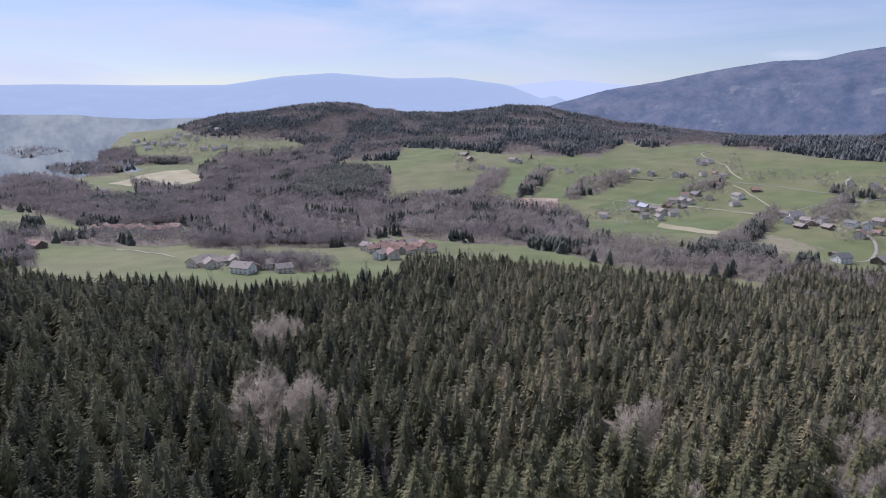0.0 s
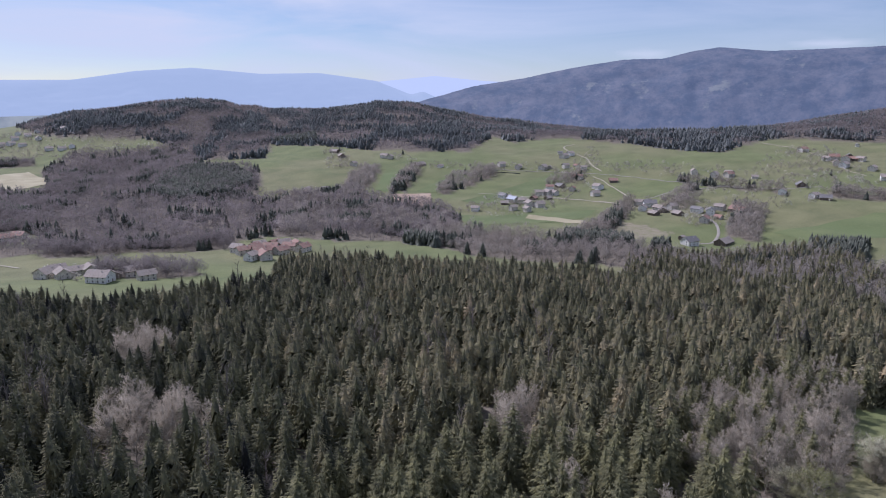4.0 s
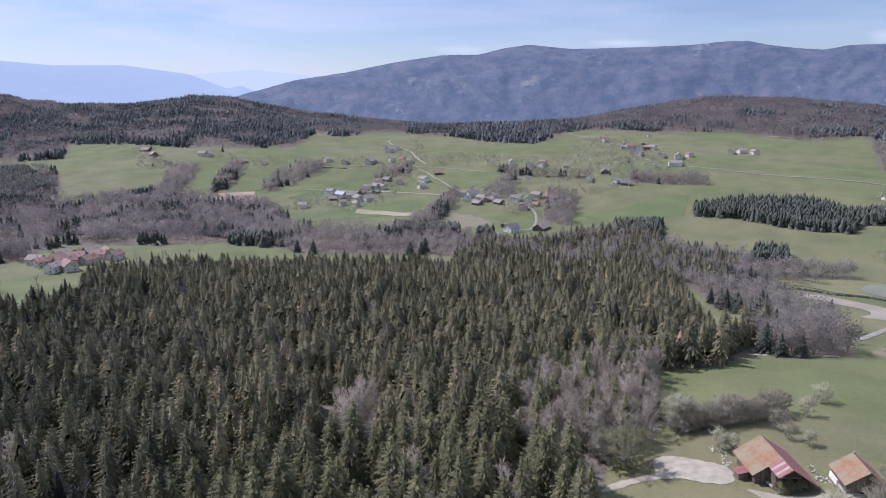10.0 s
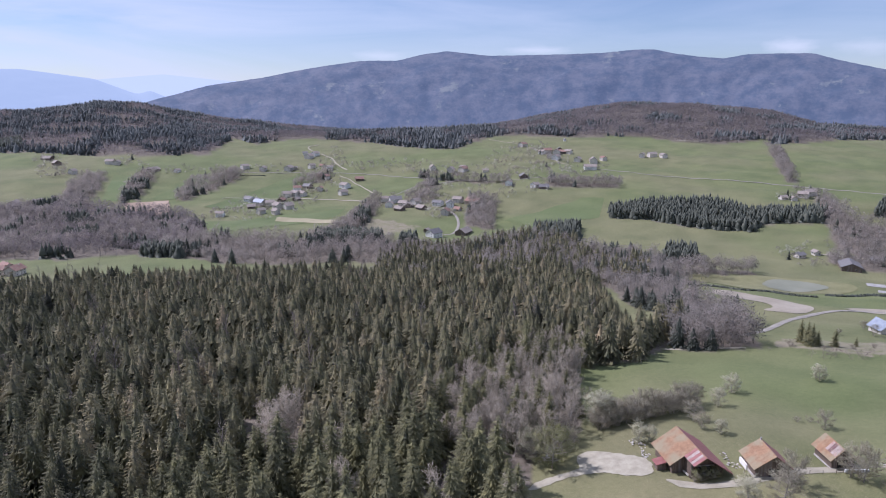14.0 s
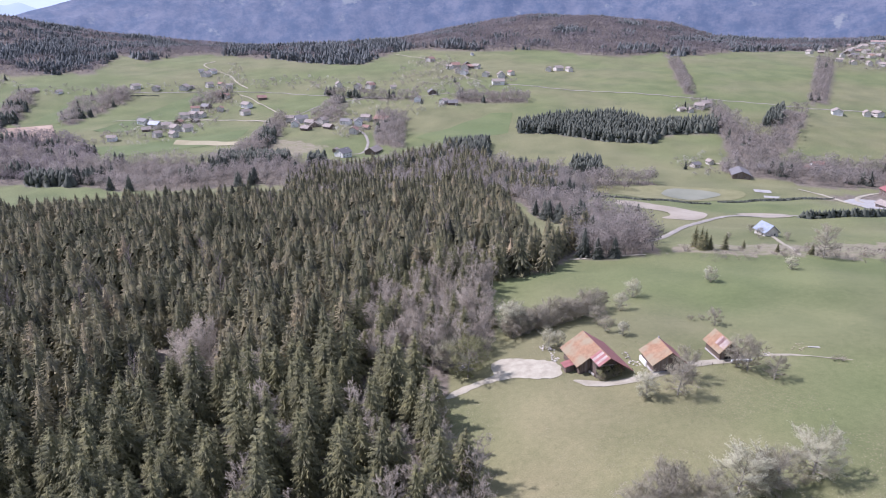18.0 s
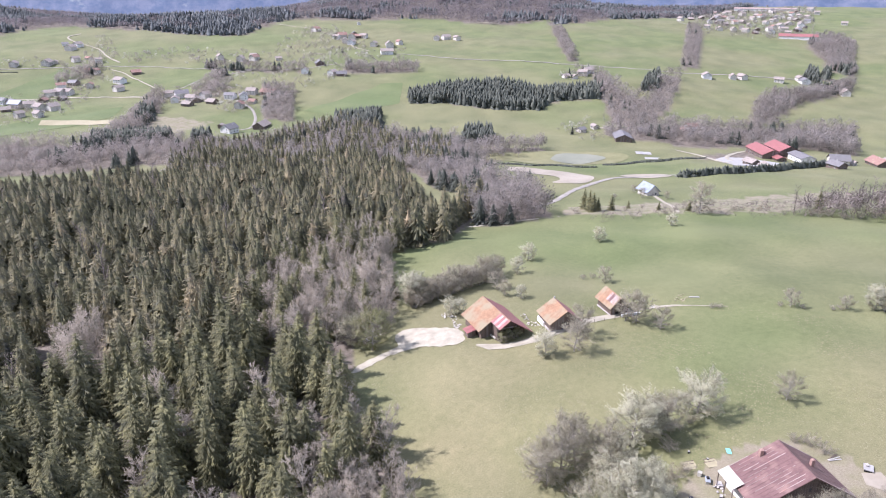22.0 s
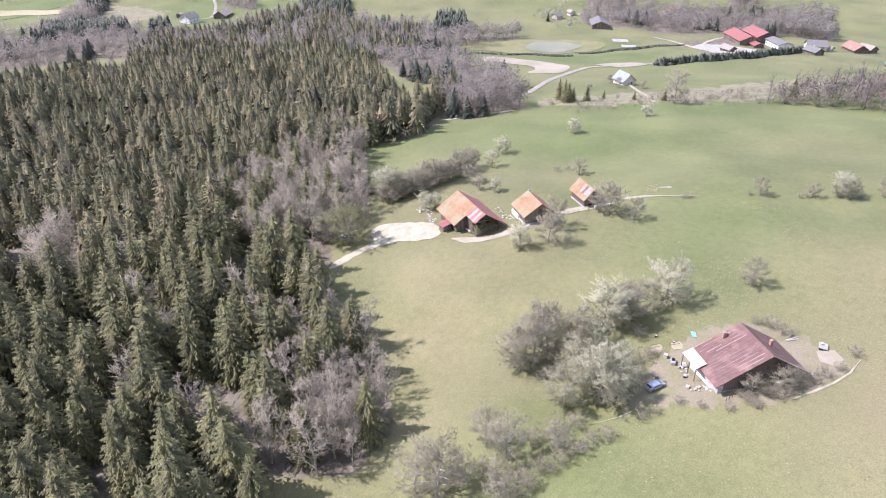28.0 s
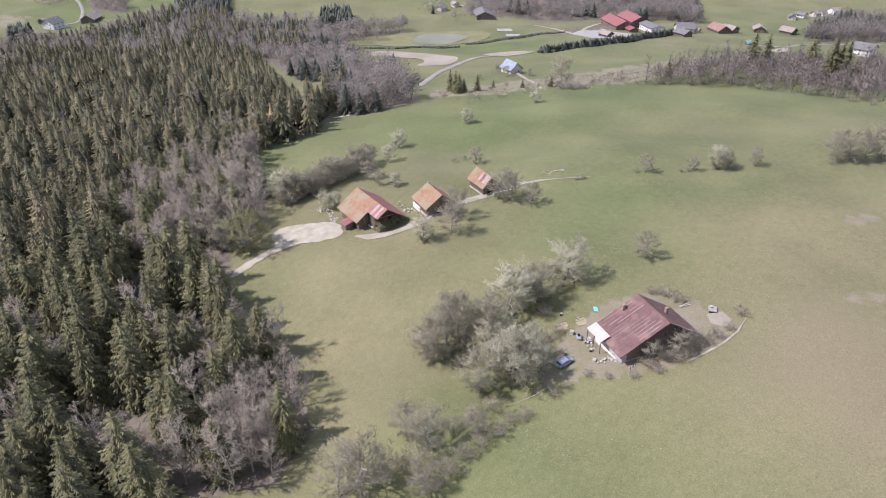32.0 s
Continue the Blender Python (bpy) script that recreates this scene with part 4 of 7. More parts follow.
def spruce_crown(rng, high, wide, whorls, blades, segs, stem=0.3):
    """Whorls of drooping boughs round a stem, shorter towards the tip. segs: lengths of each bough, every one with side sprays and hanging twigs."""
    h = Heap()
    base = high * 0.07
    # inner mass of dead and shaded twigs
    sides = 6
    ring, f = [], []
    for k in range(4):
        u = k / 3
        for q in range(sides):
            w = 2 * math.pi * q / sides + k
            r = wide * stem * (1 - u) ** 0.9 * rng.uniform(0.7, 1.2) + 0.001 * high
            ring.append((r * math.cos(w), r * math.sin(w), base + (high * 0.96 - base) * u))
    for k in range(3):
        for q in range(sides):
            i, j = k * sides + q, k * sides + (q + 1) % sides
            f += [(i, j, j + sides), (i, j + sides, i + sides)]
    h.add(ring, f)
    down = Vector((0, 0, -1))
    lop, lean_w = rng.uniform(0.0, 0.22), rng.uniform(0, 6.28)
    for k in range(whorls):
        u = min(max((k + rng.uniform(-0.35, 0.35)) / whorls, 0), 0.985)
        z = base + (high - base) * u
        reach = (wide * (1 - u) ** 0.68 * (0.75 + 0.25 * min(1, u * 5 + 0.3)) + high * 0.005) * rng.uniform(0.84, 1.12)
        n = max(3, round(blades * (1 - 0.5 * u)))
        for b in range(n):
            if rng.random() < 0.14:
                continue
            w = 2 * math.pi * (b + rng.uniform(-0.38, 0.38)) / n + k * 2.4
            r = reach * rng.uniform(0.66, 1.16) * (1 + lop * math.cos(w - lean_w))
            droop = rng.uniform(0.7, 1.35) * (1.05 - 0.6 * u)
            d, t = Vector((math.cos(w), math.sin(w), 0)), Vector((-math.sin(w), math.cos(w), 0))
            half = r * rng.uniform(0.14, 0.24) * {1: 0.72, 2: 0.66}.get(segs, 1.0) + 0.004 * high
            prev = Vector((0, 0, z)) + d * r * 0.12
            for q in range(1, segs + 1):
                g = q / segs
                p = Vector((0, 0, z)) + d * r * g + down * r * droop * (g ** 0.9 - 0.38 * g * g)
                span = half * (1.25 - 0.6 * g) * rng.uniform(0.75, 1.3)
                for side in (1, -1):
                    h.add([prev, p, p + t * side * span + d * span * 0.3 + down * span * rng.uniform(0.6, 1.5)], [(0, 1, 2)])
                prev = p
            if segs > 2:
                h.add([prev - t * 0.06, prev + t * 0.06, prev + d * half * 0.6 + down * half * 0.5], [(0, 1, 2)])
    for a in ((1, 0), (0, 1)):
        h.add([(-0.004 * high * a[0], -0.004 * high * a[1], high * 0.94), (0.004 * high * a[0], 0.004 * high * a[1], high * 0.94), (0, 0, high * 1.005)], [(0, 1, 2)])
    return h.arrays()


def bare_tree(rng, high, wide, stems=1, trunk=0.55, steep=0.5, limbs=9, forks=5, twigs=8, leaf=0.0, fork=0.28, blade=0.018, girth=0.016, ball=False):
    """Trunk, limbs and branches as tubes; twigs as slivers; leaf: size of the blossom or buds on them; ball: the limbs fill a round crown. Gives wood, twigs and leaves."""
    wood, fine, green = Heap(), Heap(), Heap()

    def sliver(p, q, w):
        d = q - p
        if d.length < 1e-4:
            return
        a = d.orthogonal().normalized()
        a.rotate(Matrix.Rotation(rng.uniform(0, 6.28), 3, d))
        fine.add([p - a * w, p + a * w, q], [(0, 1, 2)])

    def line(p, d, length, n, stray, rise):
        pts, q, e = [p], p.copy(), d.copy()
        for k in range(n):
            e = (e + Vector((rng.uniform(-1, 1), rng.uniform(-1, 1), rng.uniform(-0.5, 0.5) + rise)) * stray).normalized()
            q = q + e * length / n
            pts.append(q.copy())
        return pts, e

    def along(pts, g):
        i = min(int(g * (len(pts) - 1)), len(pts) - 2)
        return pts[i].lerp(pts[i + 1], g * (len(pts) - 1) - i)

    def spray(p, d, length):
        """A twig with side twigs."""
        tip = p + d * length
        sliver(p, tip, blade)
        for k in range(3):
            m = p.lerp(tip, rng.uniform(0.2, 0.85))
            e = (d * 0.6 + Vector((rng.uniform(-1, 1), rng.uniform(-1, 1), rng.uniform(-0.4, 0.9)))).normalized()
            sliver(m, m + e * length * rng.uniform(0.3, 0.6), blade * 0.8)
        if leaf:
            for _ in range(9):
                m = p.lerp(tip, rng.uniform(0.1, 1.05)) + Vector((rng.uniform(-1, 1), rng.uniform(-1, 1), rng.uniform(-1, 1))) * leaf * 2.4
                a = Vector((rng.uniform(-1, 1), rng.uniform(-1, 1), rng.uniform(-1, 1))).normalized()
                b = a.orthogonal().normalized()
                green.add([m - a * leaf, m + b * leaf * 0.8, m + a * leaf, m - b * leaf * 0.8], [(0, 1, 2), (0, 2, 3)])

    for q in range(stems):
        a = 2 * math.pi * q / max(stems, 1) + rng.uniform(0, 1)
        lean = Vector((math.cos(a), math.sin(a), 0)) * (0.45 if stems > 1 else 0.06)
        tall = high * trunk * rng.uniform(0.88, 1.06)
        stem, e = line(Vector((0, 0, -0.3)) + lean * 0.8, (Vector((0, 0, 1)) + lean).normalized(), tall, 5, 0.10, 0.2)
        rad = high * girth + 0.03
        v, f = tube(stem, [rad * (1 - 0.15 * k) for k in range(6)], 6)
        wood.add(v, f)
        for k in range(limbs):
            g = fork + (1 - fork) * (k + rng.uniform(0.1, 0.9)) / limbs
            w = k * 2.4 + rng.uniform(-0.6, 0.6)
            up = steep + rng.uniform(-0.25, 0.3) + 0.5 * g * g
            d = Vector((math.cos(w), math.sin(w), up)).normalized()
            size = high * wide * rng.uniform(0.30, 0.44) * (1.15 - 0.45 * g)
            if ball:
                # as far as the round outline lets it grow
                d = Vector((math.cos(w), math.sin(w), steep * (2.4 * g - 0.75) + rng.uniform(-0.2, 0.2))).normalized()
                o = along(stem, g) - Vector((0, 0, high * 0.53))
                b, c = o.dot(d), o.length_squared - (high * 0.47) ** 2
                size = max(0.12 * high, math.sqrt(max(b * b - c, 0)) - b) * wide * rng.uniform(0.66, 0.80)
            limb, e = line(along(stem, g), d, size, 4, 0.22, 0.15 if ball else 0.35)
            lr = rad * (0.5 - 0.25 * g) + 0.01
            v, f = tube(limb, [lr, lr * 0.8, lr * 0.6, lr * 0.42, lr * 0.2], 4)
            wood.add(v, f)
            for j in range(forks):
                c = 0.35 + 0.65 * (j + rng.uniform(0, 1)) / forks
                o = along(limb, c)
                out = (d * 0.7 + Vector((rng.uniform(-1, 1), rng.uniform(-1, 1), rng.uniform(-0.2, 1.0)))).normalized()
                branch, e2 = line(o, out, size * rng.uniform(0.3, 0.55), 2, 0.25, 0.3)
                v, f = tube(branch, [lr * 0.4, lr * 0.26, 0.006], 3)
                wood.add(v, f)
                for i in range(twigs):
                    p = along(branch, 0.15 + 0.85 * (i + rng.uniform(0, 1)) / twigs)
                    way = (out * 0.6 + Vector((rng.uniform(-1, 1), rng.uniform(-1, 1), rng.uniform(-0.3, 1.0)))).normalized()
                    spray(p, way, size * rng.uniform(0.16, 0.36))
    return wood.arrays(), fine.arrays(), green.arrays()


def far_bare(rng, twigs, low, spread, thick, lobes=5):
    """A bare broadleaf tree in the distance, unit high: a stem and a rounded crown of fine twigs gathered in lobes."""
    h = Heap()
    h.add([(-0.014, 0, 0), (0.014, 0, 0), (0, 0, 0.8)], [(0, 1, 2)])
    mid = low + (1 - low) * 0.5
    heads = []
    for k in range(lobes):
        w = 6.283 * (k + rng.uniform(-0.3, 0.3)) / lobes
        r = spread * rng.uniform(0.25, 0.62)
        heads.append((Vector((math.cos(w) * r, math.sin(w) * r, mid + (1 - low) * rng.uniform(-0.22, 0.22))), spread * rng.uniform(0.42, 0.66), (1 - low) * rng.uniform(0.24, 0.33)))
    heads.append((Vector((0, 0, mid + (1 - low) * 0.2)), spread * 0.5, (1 - low) * 0.3))
    for k in range(twigs):
        c, a, b = heads[k % len(heads)]
        d = Vector((rng.gauss(0, 1), rng.gauss(0, 1), rng.gauss(0.35, 0.9))).normalized()
        m = c + Vector((d.x * a, d.y * a, d.z * b)) * rng.uniform(0.35, 1.0)
        e = (d * 0.9 + Vector((rng.uniform(-1, 1), rng.uniform(-1, 1), rng.uniform(-0.2, 1.2)))).normalized() * rng.uniform(0.06, 0.12)
        s = e.orthogonal().normalized()
        s.rotate(Matrix.Rotation(rng.uniform(0, 6.28), 3, e))
        h.add([m - s * thick - e * 0.4, m + s * thick - e * 0.4, m + e * 0.6], [(0, 1, 2)])
    return crown_normals(*h.arrays(), 0.4, 0.8, 0.1)


def pole_tree(rng, limbs):
    """A tall forest tree without leaves, unit high: a straight stem with steep limbs in its upper part."""
    h = Heap()
    lean = Vector((rng.uniform(-0.03, 0.03), rng.uniform(-0.03, 0.03), 1))
    v, f = tube([(0, 0, 0), lean * 0.5, lean * 0.97], [0.0125, 0.009, 0.002], 3)
    h.add(v, f)
    for k in range(limbs):
        u = rng.uniform(0.22, 0.95)
        w = rng.uniform(0, 6.283)
        reach = rng.uniform(0.07, 0.2) * (1.15 - 0.6 * u)
        p = lean * u
        d = Vector((math.cos(w) * reach, math.sin(w) * reach, reach * rng.uniform(0.9, 2.0)))
        s = d.orthogonal().normalized()
        s.rotate(Matrix.Rotation(rng.uniform(0, 6.28), 3, d))
        h.add([p - s * 0.004, p + s * 0.004, p + d], [(0, 1, 2)])
        for q in range(3):
            m = p + d * rng.uniform(0.35, 0.95)
            e = Vector((rng.uniform(-1, 1), rng.uniform(-1, 1), rng.uniform(0.2, 1.4))) * 0.07
            h.add([m - s * 0.0035, m + s * 0.0035, m + e], [(0, 1, 2)])
    return h.arrays()


def far_spruce(rng, tiers, sides, wide=0.19):
    """A spruce seen from afar, unit high: one ragged cone with uneven boughs."""
    h = Heap()
    v, f = [], []
    for k in range(tiers):
        u = k / tiers
        r = wide * (1 - u ** 1.1) * rng.uniform(0.9, 1.1)
        turn = rng.uniform(0, 6.283)
        for q in range(sides):
            a = r * rng.uniform(0.6, 1.35)
            w = turn + 6.283 * (q + rng.uniform(-0.2, 0.2)) / sides
            v.append((a * math.cos(w), a * math.sin(w), 0.04 + 0.93 * u + rng.uniform(-0.05, 0.03)))
    v.append((0, 0, 1.0))
    for k in range(tiers - 1):
        for q in range(sides):
            i, j = k * sides + q, k * sides + (q + 1) % sides
            f += [(i, j, j + sides), (i, j + sides, i + sides)]
    top = (tiers - 1) * sides
    f += [(top + q, top + (q + 1) % sides, tiers * sides) for q in range(sides)]
    h.add(v, f)
    return h.arrays()


def scatter(rng, poly, gap, jitter=0.42):
    """Uneven rows of points inside an outline."""
    p = np.array(poly, float)
    x, y = np.meshgrid(np.arange(p[:, 0].min(), p[:, 0].max(), gap), np.arange(p[:, 1].min(), p[:, 1].max(), gap * 0.9))
    x = x + (np.arange(x.shape[0]) % 2)[:, None] * gap * 0.5
    x, y = x + rng.uniform(-jitter, jitter, x.shape) * gap, y + rng.uniform(-jitter, jitter, y.shape) * gap
    k = inside(poly, x, y)
    return np.stack([x[k], y[k]], -1)


def plant(name, templates, spots, highs, wides, mat, rng, label, category, tones=None, smooth=False):
    """Many plants too far or too many to count, as one mesh."""
    if not len(spots):
        return None
    V, F, T, N, o = [], [], [], [], 0
    which = rng.integers(0, len(templates), len(spots))
    turn = rng.uniform(0, 6.283, len(spots))
    z = height(spots[:, 0], spots[:, 1])
    tone = rng.uniform(-0.5, 0.5, len(spots)) if tones is None else tones
    for w, (tv, tf, *tn) in enumerate(templates):
        k = np.nonzero(which == w)[0]
        if not len(k):
            continue
        c, s = np.cos(turn[k])[:, None], np.sin(turn[k])[:, None]
        vx = (tv[None, :, 0] * c - tv[None, :, 1] * s) * wides[k][:, None] + spots[k, 0][:, None]
        vy = (tv[None, :, 0] * s + tv[None, :, 1] * c) * wides[k][:, None] + spots[k, 1][:, None]
        vz = tv[None, :, 2] * highs[k][:, None] + z[k][:, None] - 0.3
        V.append(np.stack([vx, vy, vz], -1).reshape(-1, 3))
        F.append((tf[None] + (np.arange(len(k)) * len(tv))[:, None, None]).reshape(-1, 3) + o)
        T.append(np.repeat(tone[k], len(tv)))
        if tn:
            nx, ny = tn[0][None, :, 0] * c - tn[0][None, :, 1] * s, tn[0][None, :, 0] * s + tn[0][None, :, 1] * c
            N.append(np.stack([nx, ny, np.broadcast_to(tn[0][None, :, 2], nx.shape)], -1).reshape(-1, 3))
        o += len(k) * len(tv)
    ob = new(name, mesh_from(name, np.concatenate(V), np.concatenate(F), mat, smooth, np.concatenate(T), np.concatenate(N) if N else None))
    return tagged(ob, label, category, kind="stuff")


prng = random.Random(11)
nrng = np.random.default_rng(5)

WHITE_HOUSE, RED_FARM = (374, 624), (597.6, 179.8)

# ---- the big spruce wood ----
near_spruces = [spruce_crown(prng, 20.0, prng.uniform(3.5, 4.6), 27, 15, 5, 0.42) for k in range(8)]
mid_spruces = [crown_normals(*spruce_crown(prng, 1.0, prng.uniform(0.2, 0.25), 21, 15, 2, 0.64), 0.4, 0.14, 0.0, 0.1) for k in range(8)]
back_spruces = [crown_normals(*spruce_crown(prng, 1.0, prng.uniform(0.22, 0.27), 16, 16, 1, 0.74), 0.4, 0.24, 0.04, 0.1) for k in range(8)]
far_spruces = [far_spruce(prng, 4, 5, prng.uniform(0.17, 0.23)) for k in range(8)]
far_bares = [far_bare(prng, 60, 0.12, 0.42, 0.026) for k in range(8)]
hill_bares = [far_bare(prng, 24, 0.1, 0.44, 0.05) for k in range(8)]
mid_bares = [far_bare(prng, 120, 0.12, 0.44, 0.0175, 7) for k in range(6)]
bushes = [far_bare(prng, 46, 0.04, 0.52, 0.026) for k in range(6)]
round_trees = [far_bare(prng, 50, 0.08, 0.46, 0.05) for k in range(6)]

old, young = scatter(nrng, SPRUCE_WOODS[0], 7.0, 0.6), scatter(nrng, SPRUCE_WOODS[0], 6.3, 0.6)
old = old[np.hypot(old[:, 0] - 40, old[:, 1] - 80) < 155]
young = young[np.hypot(young[:, 0] - 40, young[:, 1] - 80) >= 155]
spots = np.vstack([old, young])
# small gaps where trees have fallen or been felled
hole = np.array([noise.noise(Vector((x / 11, y / 11, 7.0))) for x, y in spots])
gap = inside_any(CLEARINGS + FELLED, spots[:, 0], spots[:, 1]) | (hole > 0.44)
spots = spots[~gap]
order = np.argsort(np.hypot(spots[:, 0] - 52, spots[:, 1] - 92))
close, rest = spots[order[:300]], spots[order[300:]]


def part(name, mesh, parent, label="", m=None):
    """A mesh as a part of a thing."""
    ob = new(name, mesh)
    ob.parent = parent
    if m is not None:
        ob.matrix_basis = m
    if label:
        tagged(ob, label)
    return ob


def thing(name, m, label, category, group=""):
    ob = new(name)
    ob.matrix_basis = m
    ob.empty_display_size = 0.5
    return tagged(ob, label, category, group)


stem = tube([(0, 0, -0.5), (0, 0, 8), (0, 0, 18.5)], [0.3, 0.2, 0.03], 6)
stem_mesh = mesh_from("trunk", stem[0], stem[1], M_BARK, True)
spruce_kinds = []
for k, (v, f) in enumerate(near_spruces):
    t = thing("spruce_tree", pose(0, 0, 0), "tall dark green spruce with drooping boughs in dense wood", "tree", "spruces at the wood's edge")
    part("trunk", stem_mesh, t)
    part("crown", mesh_from("crown", v, f, M_NEEDLE_EDGE), t)
    spruce_kinds.append(t)
for i, (x, y) in enumerate(close):
    s = prng.triangular(0.55, 1.25, 0.98)
    m = Matrix.LocRotScale((x, y, float(height(x, y)) - 0.3), Euler((prng.uniform(-0.03, 0.03), prng.uniform(-0.03, 0.03), prng.uniform(0, 6.28))), None)
    t = spruce_kinds[i] if i < 8 else copy_thing(spruce_kinds[prng.randrange(8)], m)
    t.matrix_basis = m
    wide = s * prng.uniform(1.0, 1.42)
    t.scale = (wide, wide, s)
n = len(rest)
dist = np.hypot(rest[:, 0], rest[:, 1])
patch = np.array([noise.noise(Vector((x / 30, y / 30, 2.0))) for x, y in rest])
highs = nrng.triangular(11.5, 18.0, 21.5, n) + (dist < 240) * 1.0 + 3.0 * patch
wides = highs * nrng.uniform(0.95, 1.45, n)
# trees to the west get a darker tone: backlit shade put into colour
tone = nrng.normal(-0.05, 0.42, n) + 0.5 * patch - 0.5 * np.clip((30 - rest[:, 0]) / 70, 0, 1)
mix = scatter(nrng, MIXED_WOOD, 6.2, 0.6)
mix = mix[np.hypot(mix[:, 0] - WHITE_HOUSE[0], mix[:, 1] - WHITE_HOUSE[1]) > 75]
kind = np.array([noise.noise(Vector((x / 24, y / 24, 6.0))) for x, y in mix]) + nrng.uniform(-0.2, 0.2, len(mix)) > -0.12
hs = nrng.triangular(9, 14, 20, len(mix))
plant("mixed_spruce_wood", back_spruces, mix[kind], hs[kind], hs[kind] * 1.05, M_NEEDLE, nrng, "dark spruces mixed with bare trees", "wood", nrng.normal(-0.1, 0.3, kind.sum()))
plant("mixed_bare_wood", mid_bares, mix[~kind], hs[~kind] * 0.8, hs[~kind] * 0.8, M_TWIG_FAR, nrng, "bare trees between the spruces", "wood")
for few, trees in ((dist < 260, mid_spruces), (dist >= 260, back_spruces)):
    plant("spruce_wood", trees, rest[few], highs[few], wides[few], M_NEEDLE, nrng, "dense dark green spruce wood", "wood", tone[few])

# ---- woods across the valley ----
for poly in FAR_SPRUCE:
    s = scatter(nrng, poly, 4.2, 0.6)
    hs = nrng.triangular(10.5, 13.5, 14.5, len(s))
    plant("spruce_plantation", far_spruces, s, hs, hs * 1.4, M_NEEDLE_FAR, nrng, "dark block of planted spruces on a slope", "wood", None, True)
for poly in BARE_WOODS[1:]:
    px, py = np.array(poly).T
    area = abs(np.dot(px, np.roll(py, 1)) - np.dot(py, np.roll(px, 1))) / 2
    s = scatter(nrng, poly, 7.4 if area > 9000 else 5.2, 0.6)
    s = s[(np.hypot(s[:, 0] - RED_FARM[0], s[:, 1] - RED_FARM[1]) > 60) & (np.hypot(s[:, 0] - WHITE_HOUSE[0] + 16, s[:, 1] - WHITE_HOUSE[1] + 24) > 48)]
    hs = nrng.triangular(6.5, 12.5, 19, len(s))
    tone = nrng.normal(0, 0.3, len(s)) + 0.5 * np.array([noise.noise(Vector((x / 26, y / 26, 4.0))) for x, y in s])
    patch = np.array([noise.noise(Vector((x / 38, y / 38, 1.0))) for x, y in s])
    keep = patch + nrng.uniform(-0.14, 0.14, len(s)) < (0.31 if math.atan2(*np.mean(poly, axis=0)) < 0.9 else 0.47)
    near = np.hypot(*np.mean(poly, axis=0)) < 760
    # woods on the left take the twigs with shade in their colour
    plant("bare_wood", mid_bares if near else far_bares, s[keep], hs[keep], hs[keep] * 1.0, M_TWIG_DARK if np.mean(poly, axis=0)[0] < 60 else M_TWIG_FAR, nrng, "bare grey-brown broadleaf wood in early spring", "wood", tone[keep])
    hs2 = nrng.triangular(8, 13, 18, len(s))
    if (~keep).any():
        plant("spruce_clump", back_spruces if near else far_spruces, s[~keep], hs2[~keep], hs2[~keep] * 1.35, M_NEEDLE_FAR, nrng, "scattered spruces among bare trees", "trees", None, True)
# share of spruce in the hill woods, by bearing
HILL_SPRUCE = [(-24, 0.02), (-14, 0.05), (-6, -0.10), (0, 0.10), (6, 0.06), (10, 0.12), (16, 0.02), (22, -0.12), (27, 0.16), (33, 0.12), (38, -0.06), (44, -0.24), (54, -0.20), (62, 0.0), (78, 0.05)]
for poly in HILL_WOODS:
    s = scatter(nrng, poly, 8.6, 0.55)
    near = np.degrees(np.arctan2(s[:, 0], s[:, 1]))
    patch = np.array([noise.fractal(Vector((x / 120, y / 120, 3.0)), 0.9, 2.0, 3) for x, y in s])
    con = patch * 0.8 + nrng.uniform(-0.10, 0.10, len(s)) + np.interp(near, [p[0] for p in HILL_SPRUCE], [p[1] for p in HILL_SPRUCE]) > 0.02
    con |= inside_any(HILL_DARK, s[:, 0], s[:, 1]) & (patch > -0.22)
    hs = nrng.triangular(7, 12, 17.5, len(s)) + 3.0 * patch
    tone = nrng.normal(0, 0.25, len(s)) + 0.6 * np.array([noise.noise(Vector((x / 60, y / 60, 9.0))) for x, y in s])
    plant("hill_spruce_wood", far_spruces, s[con], hs[con], hs[con] * 1.6, M_NEEDLE_HAZY, nrng, "dark spruce wood over the hill tops", "wood", tone[con], True)
    plant("hill_bare_wood", hill_bares, s[~con], hs[~con] * 0.95, hs[~con] * 1.55, M_TWIG_DARK, nrng, "bare brown wood over the hill tops", "wood", tone[~con])

# ---- buildings ----
def box(bm, x0, x1, y0, y1, z0, z1):
    """A box with slightly broken edges."""
    vs = [bm.verts.new((x, y, z)) for z in (z0, z1) for y in (y0, y1) for x in (x0, x1)]
    for i in ((0, 2, 3, 1), (4, 5, 7, 6), (0, 1, 5, 4), (1, 3, 7, 5), (3, 2, 6, 7), (2, 0, 4, 6)):
        bm.faces.new([vs[k] for k in i])


def bm_mesh(name, bm, mat, bevel=0.0):
    if bevel:
        bmesh.ops.bevel(bm, geom=bm.edges[:], offset=bevel, segments=1, affect="EDGES")
    bmesh.ops.recalc_face_normals(bm, faces=bm.faces)
    me = bpy.data.meshes.new(name)
    bm.to_mesh(me)
    bm.free()
    me.materials.append(mat)
    return me


def box_mesh(name, size, mat, bevel=0.0):
    """A block standing on its origin: size x, y, z."""
    bm = bmesh.new()
    box(bm, -size[0] / 2, size[0] / 2, -size[1] / 2, size[1] / 2, 0, size[2])
    return bm_mesh(name, bm, mat, bevel)


